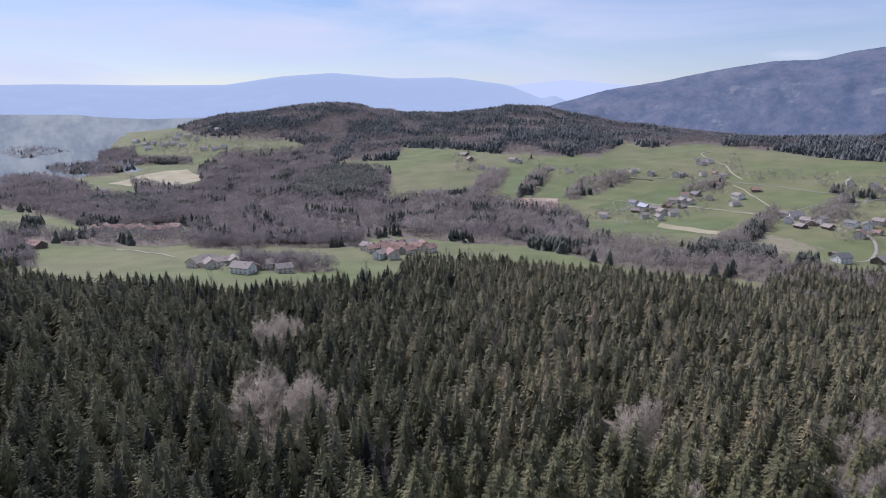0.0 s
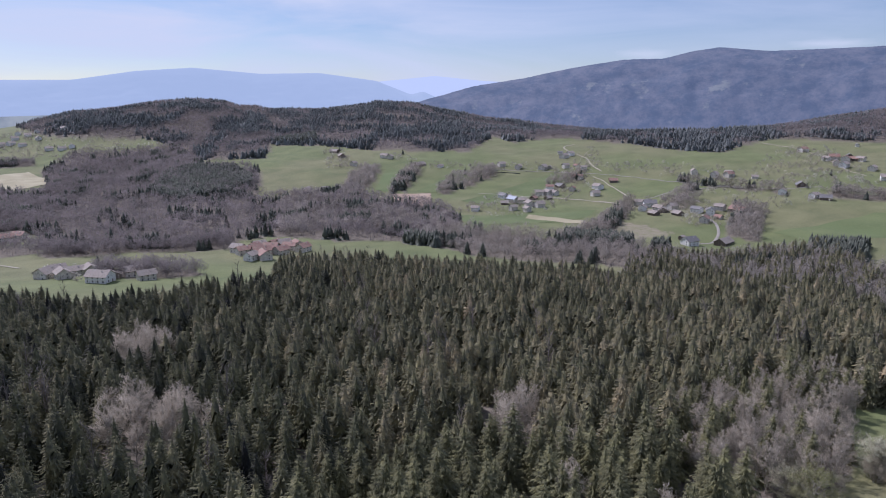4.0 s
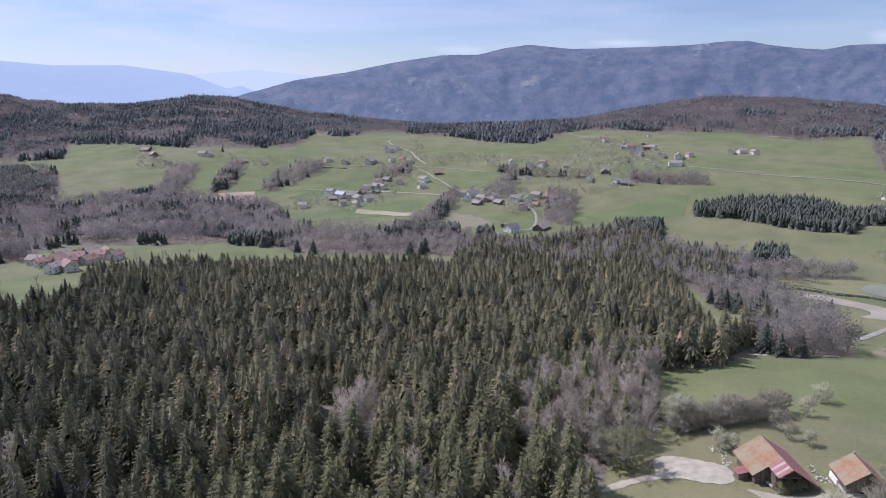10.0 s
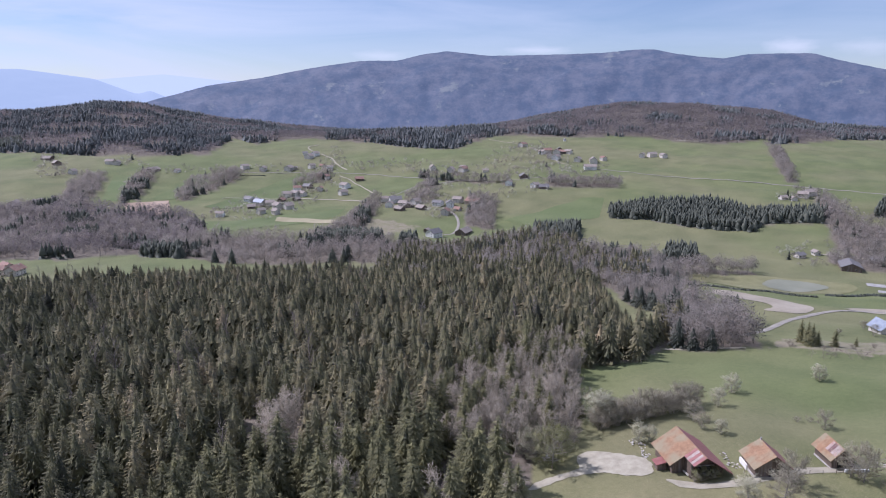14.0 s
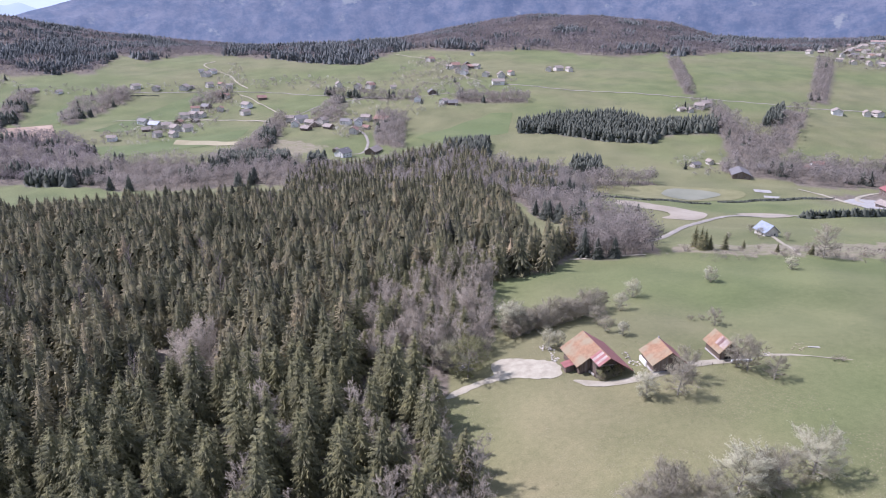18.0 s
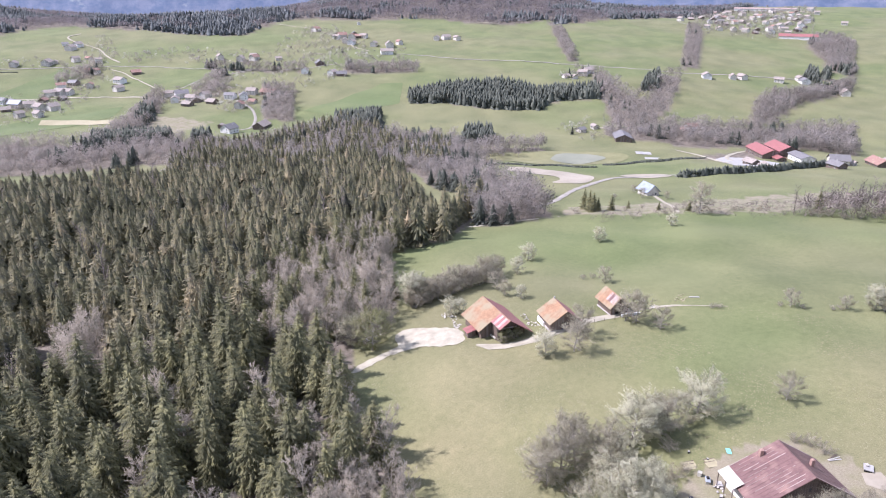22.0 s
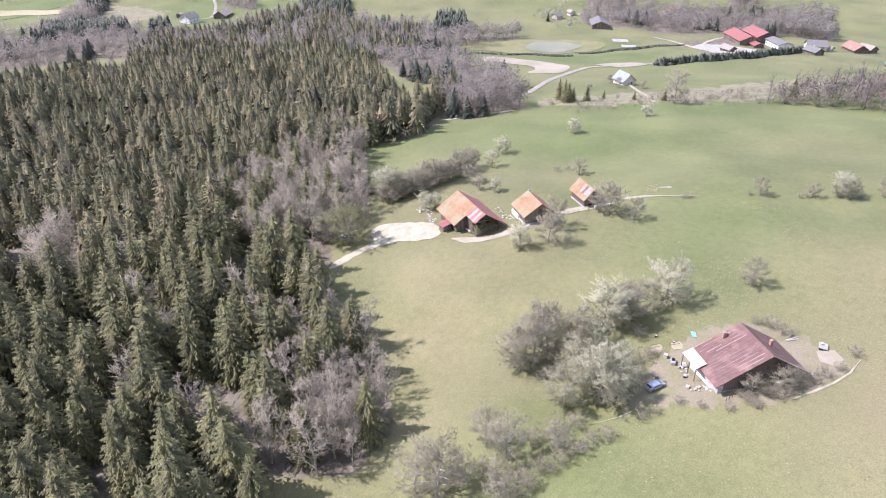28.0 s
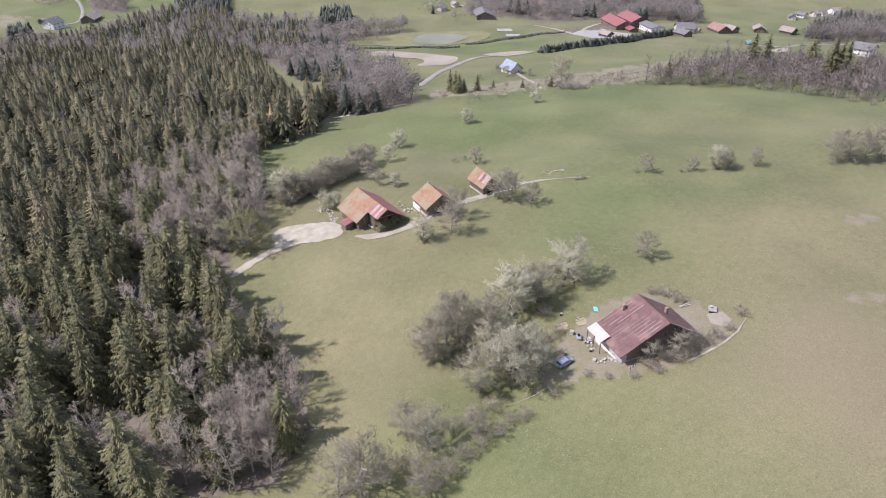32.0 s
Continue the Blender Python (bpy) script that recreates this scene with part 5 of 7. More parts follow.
def prism(bm, outline, x0, x1):
    """An upright outline (y, z) drawn out along x."""
    a = [bm.verts.new((x0, y, z)) for y, z in outline]
    b = [bm.verts.new((x1, y, z)) for y, z in outline]
    n = len(a)
    bm.faces.new(a[::-1]), bm.faces.new(b)
    for i in range(n):
        bm.faces.new((a[i], a[(i + 1) % n], b[(i + 1) % n], b[i]))


def slope(bm, x0, x1, y0, z0, y1, z1, thick):
    """A roof slab from the ridge (y0, z0) down to the eaves (y1, z1)."""
    d = Vector((0, y1 - y0, z1 - z0)).normalized()
    nrm = Vector((0, -d.z, d.y)) if d.y > 0 else Vector((0, d.z, -d.y))
    o = nrm * thick
    prism(bm, [(y0, z0), (y1, z1), (y1 + o.y, z1 + o.z), (y0, z0 + thick)], x0, x1)


M_WALL = {
    "w": material("white_render", (0.66, 0.65, 0.62), (0.82, 0.81, 0.78), 0.6, 0.9, 0.01, 10, stain=(0.5, 0.48, 0.44), stain_scale=0.5),
    "c": material("cream_render", (0.52, 0.48, 0.42), (0.70, 0.66, 0.59), 0.6, 0.9, 0.01, 10, stain=(0.36, 0.32, 0.28), stain_scale=0.5),
    "t": material("weathered_boards", (0.085, 0.06, 0.045), (0.19, 0.145, 0.115), 3.0, 0.85, 0.02, 6, stretch=(1, 1, 0.08), stain=(0.23, 0.2, 0.18), stain_scale=0.6),
}
M_ROOF = {
    "b": material("brown_tile", (0.205, 0.170, 0.142), (0.345, 0.298, 0.255), 1.0, 0.85, 0.03, 8, stain=(0.28, 0.25, 0.22), stain_scale=0.4),
    "r": material("red_tile", (0.21, 0.115, 0.088), (0.31, 0.185, 0.145), 1.0, 0.8, 0.03, 8, stain=(0.30, 0.22, 0.16), stain_scale=0.3),
    "g": material("grey_slate", (0.12, 0.115, 0.11), (0.20, 0.19, 0.185), 1.0, 0.7, 0.02, 8),
    "u": material("blue_sheet", (0.20, 0.23, 0.28), (0.29, 0.325, 0.375), 0.8, 0.5, 0.02, 8),
}
M_ORANGE = material("old_orange_tile", (0.225, 0.126, 0.070), (0.32, 0.192, 0.108), 0.9, 0.88, 0.04, 9, stain=(0.265, 0.215, 0.135), stain_scale=0.22, stain_at=(0.42, 0.62))
M_TIN = material("rusted_sheet", (0.115, 0.060, 0.053), (0.175, 0.096, 0.084), 0.5, 0.55, 0.01, 8, metal=0.15, stain=(0.23, 0.14, 0.115), stain_scale=0.35)
M_BRICK = material("chimney_brick", (0.24, 0.14, 0.11), (0.38, 0.25, 0.20), 3.0, 0.9, 0.03)
M_TIN_RED = material("red_sheet", (0.23, 0.085, 0.075), (0.32, 0.13, 0.115), 0.6, 0.5, 0.01, 8)
M_TIN_PALE = material("bare_sheet", (0.28, 0.205, 0.175), (0.40, 0.335, 0.295), 0.8, 0.6, 0.01, 8, metal=0.1, stain=(0.33, 0.16, 0.12), stain_scale=0.9)
M_WHITE = material("white_panel", (0.38, 0.36, 0.30), (0.49, 0.465, 0.40), 0.8, 0.6, 0.004)
M_GLASS = plain("dark_pane", (0.05, 0.06, 0.07), 0.12)
M_STONE = material("field_stone", (0.30, 0.28, 0.26), (0.50, 0.47, 0.43), 1.2, 0.9, 0.05)
M_RUBBLE = material("rubble", (0.34, 0.31, 0.28), (0.62, 0.58, 0.53), 1.4, 0.95, 0.05)
M_DARK = plain("dark_inside", (0.02, 0.018, 0.016), 0.9)

window_mesh = box_mesh("window", (0.9, 0.1, 1.2), M_GLASS)
frame_mesh = box_mesh("frame", (1.15, 0.06, 1.45), M_WHITE)
chimney_mesh = box_mesh("chimney", (0.7, 0.7, 1.6), M_RUBBLE, 0.04)
door_mesh = box_mesh("door", (1.1, 0.1, 2.1), M_WALL["t"])


def house(name, x, y, turn, long, wide, eaves, rise, wall, roof, label, group, storeys=2, chimney=True):
    """A plain gabled house: walls, roof with overhang, chimney, rows of windows and a door."""
    z = float(height(x, y))
    t = thing(name, pose(x, y, z, 0, 0, turn), label, "house", group)
    bm = bmesh.new()
    h = wide / 2
    prism(bm, [(-h, -1.6), (h, -1.6), (h, eaves), (0, eaves + rise), (-h, eaves)], -long / 2, long / 2)
    part("wall", bm_mesh("wall", bm, wall), t)
    o = 0.9
    k = rise / h
    for side in (1, -1):
        bm = bmesh.new()
        slope(bm, -long / 2 - o, long / 2 + o, 0, eaves + rise + 0.03, side * (h + o), eaves - o * k + 0.03, 0.22)
        r = part("roof", bm_mesh("roof", bm, roof), t)
    if chimney:
        part("chimney", chimney_mesh, r, "", pose(long * 0.2, -h * 0.35, eaves + rise * 0.5, 0, 0, 0))
    for s in range(storeys):
        zz = 0.9 + s * 2.7
        if zz + 1.3 > eaves + 0.6:
            break
        for k in range(max(2, int(long / 4))):
            xx = -long / 2 + (k + 0.5) * long / max(2, int(long / 4))
            for side in (1, -1) if math.hypot(x, y) < 900 else (1,):
                w = part("window", frame_mesh, t, "", pose(xx, side * (h + 0.02), zz - 0.12))
                part("pane", window_mesh, w, "", pose(0, side * 0.02, 0.12))
        for end in (1, -1) if math.hypot(x, y) < 900 else ():
            w = part("window", frame_mesh, t, "", pose(end * (long / 2 + 0.02), -wide * 0.22, zz - 0.12, 0, 0, 90))
            part("pane", window_mesh, w, "", pose(0, -end * 0.02, 0.12))
    part("door", door_mesh, t, "", pose(long / 2 + 0.03, wide * 0.18, 0, 0, 0, 90))
    return t


# villages: place, length, walls, roof (w white, c cream, t timber; b brown, r red tile, g grey, u blue)
VILLAGE_WEST = [
    (270, 957, 12, 'w', 'g'),
    (276, 927, 14, 'c', 'u'),
    (287, 917, 11, 'c', 'b'),
    (289, 891, 11, 'c', 'b'),
    (329, 967, 11, 'c', 'b'),
    (340, 964, 11, 'c', 'b'),
    (348, 958, 11, 'c', 'b'),
    (300, 881, 11, 'c', 'b'),
    (258, 865, 9, 'c', 'b'),
    (273, 851, 9, 'c', 'b'),
    (211, 884, 9, 'w', 'b'),
    (351, 1150, 11, 'c', 'b'),
    (391, 1134, 16, 'c', 'b'),
    (457, 1211, 14, 'c', 'b'),
    (420, 966, 13, 'w', 'b'),
    (400, 928, 11, 'c', 'b'),
    (475, 1226, 11, 'w', 'b'),
    (463, 1247, 8, 'w', 'g'),
    (328, 1179, 11, 'c', 'b'),
    (404, 1139, 8, 'c', 'b'),
    (431, 1132, 10, 'c', 'b'),
    (449, 1129, 8, 'c', 'r'),
    (420, 1061, 9, 't', 'r'),
    (423, 1047, 9, 'c', 'r'),
    (356, 1000, 10, 'w', 'r'),
    (374, 1004, 11, 't', 'g'),
    (383, 974, 9, 'c', 'r'),
    (278, 945, 10, 'c', 'g'),
]
VILLAGE_WEST += [
    (260, 915, 9, 't', 'b'),
    (276, 866, 8, 't', 'g'),
    (165, 853, 9, 'w', 'b'),
    (462, 1004, 11, 't', 'r'),
    (311, 941, 10, 't', 'r'),
    (332, 937, 9, 't', 'b'),
    (453, 1104, 9, 'w', 'b'),
]
VILLAGE_MIDDLE = [
    (434, 827, 14, 'w', 'g'),
    (432, 800, 11, 'c', 'b'),
    (427, 844, 11, 'c', 'b'),
    (468, 770, 12, 'w', 'g'),
    (478, 756, 13, 'w', 'g'),
    (497, 766, 11, 'c', 'b'),
    (510, 747, 20, 't', 'r'),
    (447, 718, 11, 'c', 'r'),
    (374, 624, 13, 'w', 'g'),
    (412, 623, 18, 't', 'b'),
    (383, 655, 6, 't', 'b'),
    (583, 976, 11, 'c', 'b'),
    (597, 942, 11, 'c', 'b'),
    (614, 931, 12, 'c', 'r'),
    (654, 824, 14, 't', 'g'),
    (440, 841, 8, 't', 'r'),
    (415, 809, 10, 'w', 'b'),
    (521, 765, 8, 't', 'b'),
    (473, 730, 8, 'c', 'r'),
    (621, 941, 10, 'c', 'b'),
    (623, 758, 10, 'w', 'b'),
    (637, 901, 8, 'c', 'b'),
    (412, 774, 11, 't', 'b'),
    (438, 763, 11, 't', 'b'),
    (450, 798, 11, 'c', 'b'),
]
VILLAGE_UPPER = [
    (818, 964, 13, 'c', 'r'),
    (825, 946, 14, 'c', 'r'),
    (845, 937, 11, 'c', 'b'),
    (829, 1049, 13, 'c', 'r'),
    (775, 807, 17, 'w', 'b'),
    (823, 850, 16, 'c', 'b'),
    (810, 874, 12, 'c', 'b'),
    (932, 1046, 6, 'w', 'g'),
    (920, 832, 11, 'c', 'b'),
    (938, 826, 13, 'c', 'b'),
    (946, 808, 11, 'c', 'b'),
    (842, 492, 11, 'c', 'b'),
    (859, 494, 13, 'c', 'b'),
    (841, 985, 8, 'c', 'r'),
    (857, 975, 10, 't', 'g'),
    (828, 861, 8, 'c', 'r'),
    (783, 816, 8, 'c', 'b'),
    (845, 849, 10, 'c', 'r'),
]
VILLAGE_UPPER += [
    (803, 961, 10, 'w', 'b'),
    (840, 946, 13, 't', 'r'),
    (788, 921, 11, 'c', 'b'),
    (791, 908, 14, 'w', 'b'),
    (627, 744, 12, 't', 'g'),
    (608, 800, 10, 'w', 'b'),
    (434, 790, 13, 't', 'b'),
]
ROADSIDE_FARMS = [
    (981, 375, 16, 'w', 'b'),
    (1010, 349, 11, 'c', 'b'),
    (1022, 340, 12, 'c', 'b'),
    (1053, 299, 11, 'c', 'b'),
    (1079, 272, 13, 'w', 'g'),
    (1089, 282, 11, 'c', 'b'),
    (1042, 211, 13, 'c', 'b'),
    (707, 279, 10, 'w', 'r'),
    (625, 121, 13, 'c', 'g'),
    (815, 502, 8, 'c', 'b'),
    (816, 489, 8, 'c', 'b'),
]
VILLAGE_EAST = [
    (1896, 729, 11, 'c', 'b'),
    (1849, 683, 11, 'c', 'b'),
    (1441, 564, 11, 'c', 'b'),
    (1438, 537, 11, 'c', 'b'),
    (1467, 520, 11, 'c', 'b'),
    (1472, 497, 11, 'c', 'b'),
    (1706, 565, 11, 'c', 'b'),
    (1796, 571, 11, 'c', 'b'),
    (1706, 514, 11, 'c', 'b'),
    (1755, 497, 11, 'c', 'b'),
    (1680, 453, 11, 'c', 'b'),
    (1577, 428, 11, 'c', 'b'),
    (1482, 374, 11, 'c', 'b'),
    (1550, 447, 11, 'c', 'b'),
    (1522, 468, 11, 'c', 'b'),
    (1537, 663, 11, 'c', 'b'),
    (1481, 310, 14, 'c', 'b'),
    (1483, 329, 11, 'c', 'b'),
    (1746, 383, 11, 'c', 'b'),
    (1923, 487, 11, 'c', 'b'),
    (1527, 559, 10, 't', 'b'),
    (1611, 573, 10, 't', 'b'),
    (1492, 513, 9, 'c', 'r'),
    (1548, 517, 9, 'c', 'b'),
    (1504, 485, 10, 't', 'b'),
    (1643, 515, 11, 'w', 'b'),
    (1489, 452, 10, 'w', 'g'),
    (1560, 456, 9, 'c', 'g'),
]
VILLAGE_EAST += [
    (1665, 473, 11, 'c', 'b'),
    (1562, 426, 9, 't', 'r'),
    (1632, 431, 8, 't', 'g'),
    (1644, 622, 11, 'c', 'g'),
    (1524, 592, 10, 'c', 'g'),
    (1640, 658, 10, 't', 'b'),
    (1595, 664, 11, 't', 'b'),
    (1699, 735, 10, 'c', 'b'),
    (1810, 546, 8, 'c', 'b'),
    (1888, 534, 10, 'w', 'r'),
    (1831, 482, 11, 'c', 'b'),
]
LOWER_FARMS = [
    (654, 97, 20, 't', 'r'),
    (659, 89, 13, 't', 'b'),
    (688, 68, 13, 't', 'b'),
    (701, 45, 13, 't', 'b'),
    (585, -14, 17, 'w', 'g'),
    (587, 114, 13, 't', 'g'),
    (831, 15, 13, 'w', 'b'),
    (794, 43, 9, 'w', 'g'),
    (779, 50, 10, 'c', 'g'),
    (810, 32, 9, 'c', 'b'),
    (816, 25, 7, 'w', 'g'),
    (692, 280, 10, 'c', 'r'),
    (720, 11, 12, 'c', 'b'),
    (634, 352, 8, 'c', 'b'),
    (614, 356, 9, 'c', 'g'),
    (652, 306, 10, 't', 'g'),
]
HAMLET_SOUTH = [
    (-157, 522, 15, 'w', 'b'),
    (-154, 537, 15, 't', 'b'),
    (-192, 550, 11, 'c', 'b'),
    (-187, 562, 11, 'c', 'b'),
    (-207, 562, 14, 'c', 'b'),
    (-126, 525, 11, 'c', 'b'),
    (-139, 542, 11, 'c', 'b'),
    (-176, 563, 11, 'c', 'b'),
    (-205, 577, 11, 'c', 'b'),
]
HAMLET_WEST = [
    (-66, 632, 12, 'c', 'r'),
    (-58, 645, 12, 'c', 'r'),
    (-50, 628, 14, 'c', 'r'),
    (-43, 652, 12, 'c', 'r'),
    (-33, 632, 12, 'c', 'r'),
    (-26, 661, 11, 'c', 'r'),
    (-46, 605, 12, 'c', 'r'),
    (-57, 603, 10, 'w', 'b'),
    (-72, 642, 11, 'c', 'b'),
    (-19, 668, 12, 'c', 'r'),
    (-41, 677, 11, 'c', 'r'),
    (-32, 675, 11, 'c', 'b'),
    (-56, 678, 11, 'c', 'b'),
    (-13, 650, 11, 'c', 'r'),
]
HAMLET_VALLEY = [
    (-398, 766, 12, 'c', 'r'),
    (-393, 782, 12, 'c', 'r'),
    (-378, 779, 12, 'c', 'r'),
    (-361, 770, 14, 'c', 'r'),
    (-350, 775, 12, 'c', 'r'),
    (-331, 761, 12, 'c', 'r'),
    (-319, 769, 13, 'c', 'r'),
    (-314, 791, 12, 'c', 'r'),
    (-415, 683, 18, 't', 'r'),
    (-513, 917, 14, 'w', 'g'),
    (-573, 1142, 16, 'c', 'b'),
    (-777, 1334, 14, 'c', 'b'),
    (-719, 1300, 18, 'w', 'g'),
    (-694, 1266, 16, 'c', 'b'),
]
VILLAGE_FAR = [
    (-809, 1816, 14, 'w', 'b'),
    (-761, 1759, 14, 'w', 'b'),
    (-744, 1770, 14, 'w', 'b'),
    (-701, 1735, 14, 'w', 'b'),
    (-688, 1779, 14, 'w', 'b'),
    (-651, 1719, 14, 'w', 'b'),
    (-668, 1804, 14, 'w', 'b'),
    (-633, 1768, 14, 'w', 'b'),
    (-728, 1700, 14, 'w', 'b'),
    (-576, 1660, 14, 'w', 'b'),
    (-548, 1656, 14, 'w', 'b'),
    (-531, 1669, 14, 'w', 'b'),
    (-678, 1527, 14, 'w', 'b'),
    (-666, 1562, 14, 'w', 'b'),
    (-682, 1739, 14, 'w', 'b'),
    (-703, 1838, 14, 'w', 'b'),
    (-659, 1839, 14, 'w', 'b'),
    (-595, 1826, 14, 'w', 'b'),
]
FIELD_FARMS = [
    (-12, 1070, 16, 'c', 'b'),
    (15, 1067, 14, 'c', 'b'),
    (42, 1390, 14, 't', 'b'),
    (53, 1335, 14, 't', 'b'),
    (133, 1308, 13, 'c', 'b'),
    (143, 1301, 12, 'c', 'b'),
    (188, 1221, 16, 't', 'b'),
    (71, 1252, 10, 'c', 'b'),
    (221, 1197, 8, 'w', 'b'),
]
# more homes between the gardens of the eastern village
EAST_GROUND = [(1733, 736), (1891, 760), (2027, 602), (2071, 536), (1812, 465), (1463, 368), (1405, 506), (1518, 572)]
VILLAGE_EAST += [(x, y, 9 + 5 * (k % 3) / 2, "ctwtc"[k % 5], "bgbbrb"[k % 6]) for k, (x, y) in enumerate(scatter(np.random.default_rng(3), EAST_GROUND, 62, 0.5)) if math.hypot(x - 1452, y - 392) > 45]

VILLAGES = {'village west': VILLAGE_WEST, 'village middle': VILLAGE_MIDDLE, 'village upper': VILLAGE_UPPER, 'roadside farms': ROADSIDE_FARMS, 'village east': VILLAGE_EAST, 'lower farms': LOWER_FARMS, 'hamlet south': HAMLET_SOUTH, 'hamlet west': HAMLET_WEST, 'hamlet valley': HAMLET_VALLEY, 'village far': VILLAGE_FAR, 'field farms': FIELD_FARMS}

WALL_WORD = {"w": "white-rendered", "c": "cream-rendered", "t": "timber-boarded"}
ROOF_WORD = {"b": "brown tile roof", "r": "red tile roof", "g": "grey slate roof", "u": "blue sheet roof"}
hrng = random.Random(21)
for group, rows in VILLAGES.items():
    for x, y, long, wall, roof in rows:
        long *= 0.9 if group == "lower farms" else 1.1
        wide = min(long * hrng.uniform(0.68, 0.85), 12)
        two = wall != "t" and long > 9
        house("barn" if wall == "t" else "house", x, y, hrng.choice((20, -25, 65, 110, 40)) + hrng.uniform(-12, 12), long, wide, 5.2 if two else 3.2, wide * hrng.uniform(0.27, 0.34), M_WALL[wall], M_ROOF[roof],
              WALL_WORD[wall] + (" barn" if wall == "t" else " house") + " with a " + ROOF_WORD[roof] + " in the fields", group, 2 if two else 1, long > 9)

house("long_hall", 1458, 394, -74, 66, 24, 4.6, 4.2, M_WALL["w"], M_TIN_RED, "long white hall with a red sheet roof in the village", "", 1, False)
house("long_hall", 1990, 632, -70, 150, 20, 4.0, 3.0, M_WALL["w"], M_TIN_PALE, "very long low hall with a pale sheet roof behind the village", "", 1, False)

# ---- the three orange-roofed barns on the gravel road ----
def at(x, y, turn, dz=0.0):
    return pose(x, y, float(height(x, y)) + dz, 0, 0, turn)


def plank_wall(parent, long, high, m, board=0.42, name="board"):
    """A boarded wall: single upright boards."""
    n = int(long / board)
    me = box_mesh(name, (board * 0.94, 0.05, high), M_WALL["t"])
    for k in range(n):
        part(name, me, parent, "", m @ pose(-long / 2 + (k + 0.5) * long / n, 0.01 * (k % 2), 0.02 * (k % 3)))


# great barn: ridge runs towards the track; the front bay has a shorter slope
barn = thing("great_barn", at(150.6, 112.0, -115.2), "large old timber barn with a faded orange tile roof", "barn")
bm = bmesh.new()
prism(bm, [(-6.2, -2.5), (6.2, -2.5), (6.2, 3.0), (0, 7.2), (-6.2, 3.0)], -8.6, 2.6)
part("wall", bm_mesh("wall", bm, M_WALL["t"]), barn)
bm = bmesh.new()
prism(bm, [(-2.8, -2.5), (6.2, -2.5), (6.2, 3.0), (0, 7.2), (-2.8, 5.3)], 2.6, 6.4)
part("front_bay", bm_mesh("front_bay", bm, M_WALL["t"]), barn)
bm = bmesh.new()
slope(bm, -9.4, 3.4, 0, 7.35, -7.4, 2.35, 0.2)
main_slope = part("roof", bm_mesh("roof", bm, M_ORANGE), barn, "faded orange tiles with lichen")
bm = bmesh.new()
slope(bm, 3.4, 9.3, 0, 7.35, -3.4, 5.05, 0.2)
part("roof_front", bm_mesh("roof_front", bm, M_ORANGE), barn)
for k in range(5):
    bm = bmesh.new()
    slope(bm, 3.45 + k * 1.17, 3.45 + k * 1.17 + 1.1, -0.3, 7.40, -3.55, 5.2, 0.06)
    part("sheet", bm_mesh("sheet", bm, M_TIN_PALE if k % 2 else M_TIN_RED), main_slope, "pale metal sheet" if k % 2 else "red metal sheet")
bm = bmesh.new()
slope(bm, -9.4, 9.3, 0, 7.35, 7.6, 2.25, 0.2)
part("roof_back", bm_mesh("roof_back", bm, M_TIN_RED), barn, "red sheet roof")
# black panel stands in for the shade inside the open doorway
bm = bmesh.new()
box(bm, 6.38, 6.52, -1.2, 3.2, 0, 3.6)
part("barn_door", bm_mesh("barn_door", bm, M_DARK), barn, "wide dark doorway")
part("lintel", box_mesh("lintel", (0.25, 5.2, 0.25), M_WALL["c"]), barn, "", pose(6.5, 1.0, 3.65))
part("white_plank", box_mesh("white_plank", (2.6, 0.3, 0.5), M_WHITE), barn, "pale plank", pose(4.4, -3.2, 0.4, 0, 0, 8))
plank_wall(barn, 11.0, 4.6, pose(-3.0, -6.27, -1.8))
plank_wall(barn, 3.6, 6.4, pose(4.5, -2.87, -1.8))

lean = thing("lean_to", at(143.6, 116.4, -115.2), "low lean-to shed with a dark red sheet roof", "shed")
part("wall", box_mesh("wall", (2.6, 2.6, 2.0), M_WALL["t"], 0.03), lean)
bm = bmesh.new()
slope(bm, -1.7, 1.7, 1.7, 2.7, -1.8, 1.8, 0.12)
part("roof", bm_mesh("roof", bm, M_TIN_RED), lean)


def small_barn(name, x, y, turn, long, wl, wr, eaves, ridge, left, right, label, dz=0.0):
    t = thing(name, at(x, y, turn, dz), label, "barn")
    bm = bmesh.new()
    prism(bm, [(-wl, -2), (wr, -2), (wr, eaves), (0, ridge), (-wl, eaves)], -long / 2, long / 2)
    part("wall", bm_mesh("wall", bm, M_WALL["t"]), t)
    o = 0.8
    bm = bmesh.new()
    slope(bm, -long / 2 - o, long / 2 + o, 0, ridge + 0.1, -wl - o, eaves - o * (ridge - eaves) / wl + 0.1, 0.18)
    a = part("roof", bm_mesh("roof", bm, left), t)
    bm = bmesh.new()
    slope(bm, -long / 2 - o, long / 2 + o, 0, ridge + 0.1, wr + o, eaves - o * (ridge - eaves) / wr + 0.1, 0.18)
    part("roof_back", bm_mesh("roof_back", bm, right), t)
    part("footing", box_mesh("footing", (long + 0.3, wl + wr + 0.3, 1.0), M_STONE, 0.05), t, "pale stone footing", pose(0, (wr - wl) / 2, -0.7))
    plank_wall(t, long - 0.2, eaves - 0.6, pose(0, -wl - 0.06, 0.5))
    # thin black panel on the gable, painted as a shaded opening
    bm = bmesh.new()
    box(bm, long / 2 - 0.05, long / 2 + 0.06, -1.3, 1.3, 0.1, 2.6)
    part("barn_door", bm_mesh("barn_door", bm, M_DARK), t, "dark doorway")
    return t, a


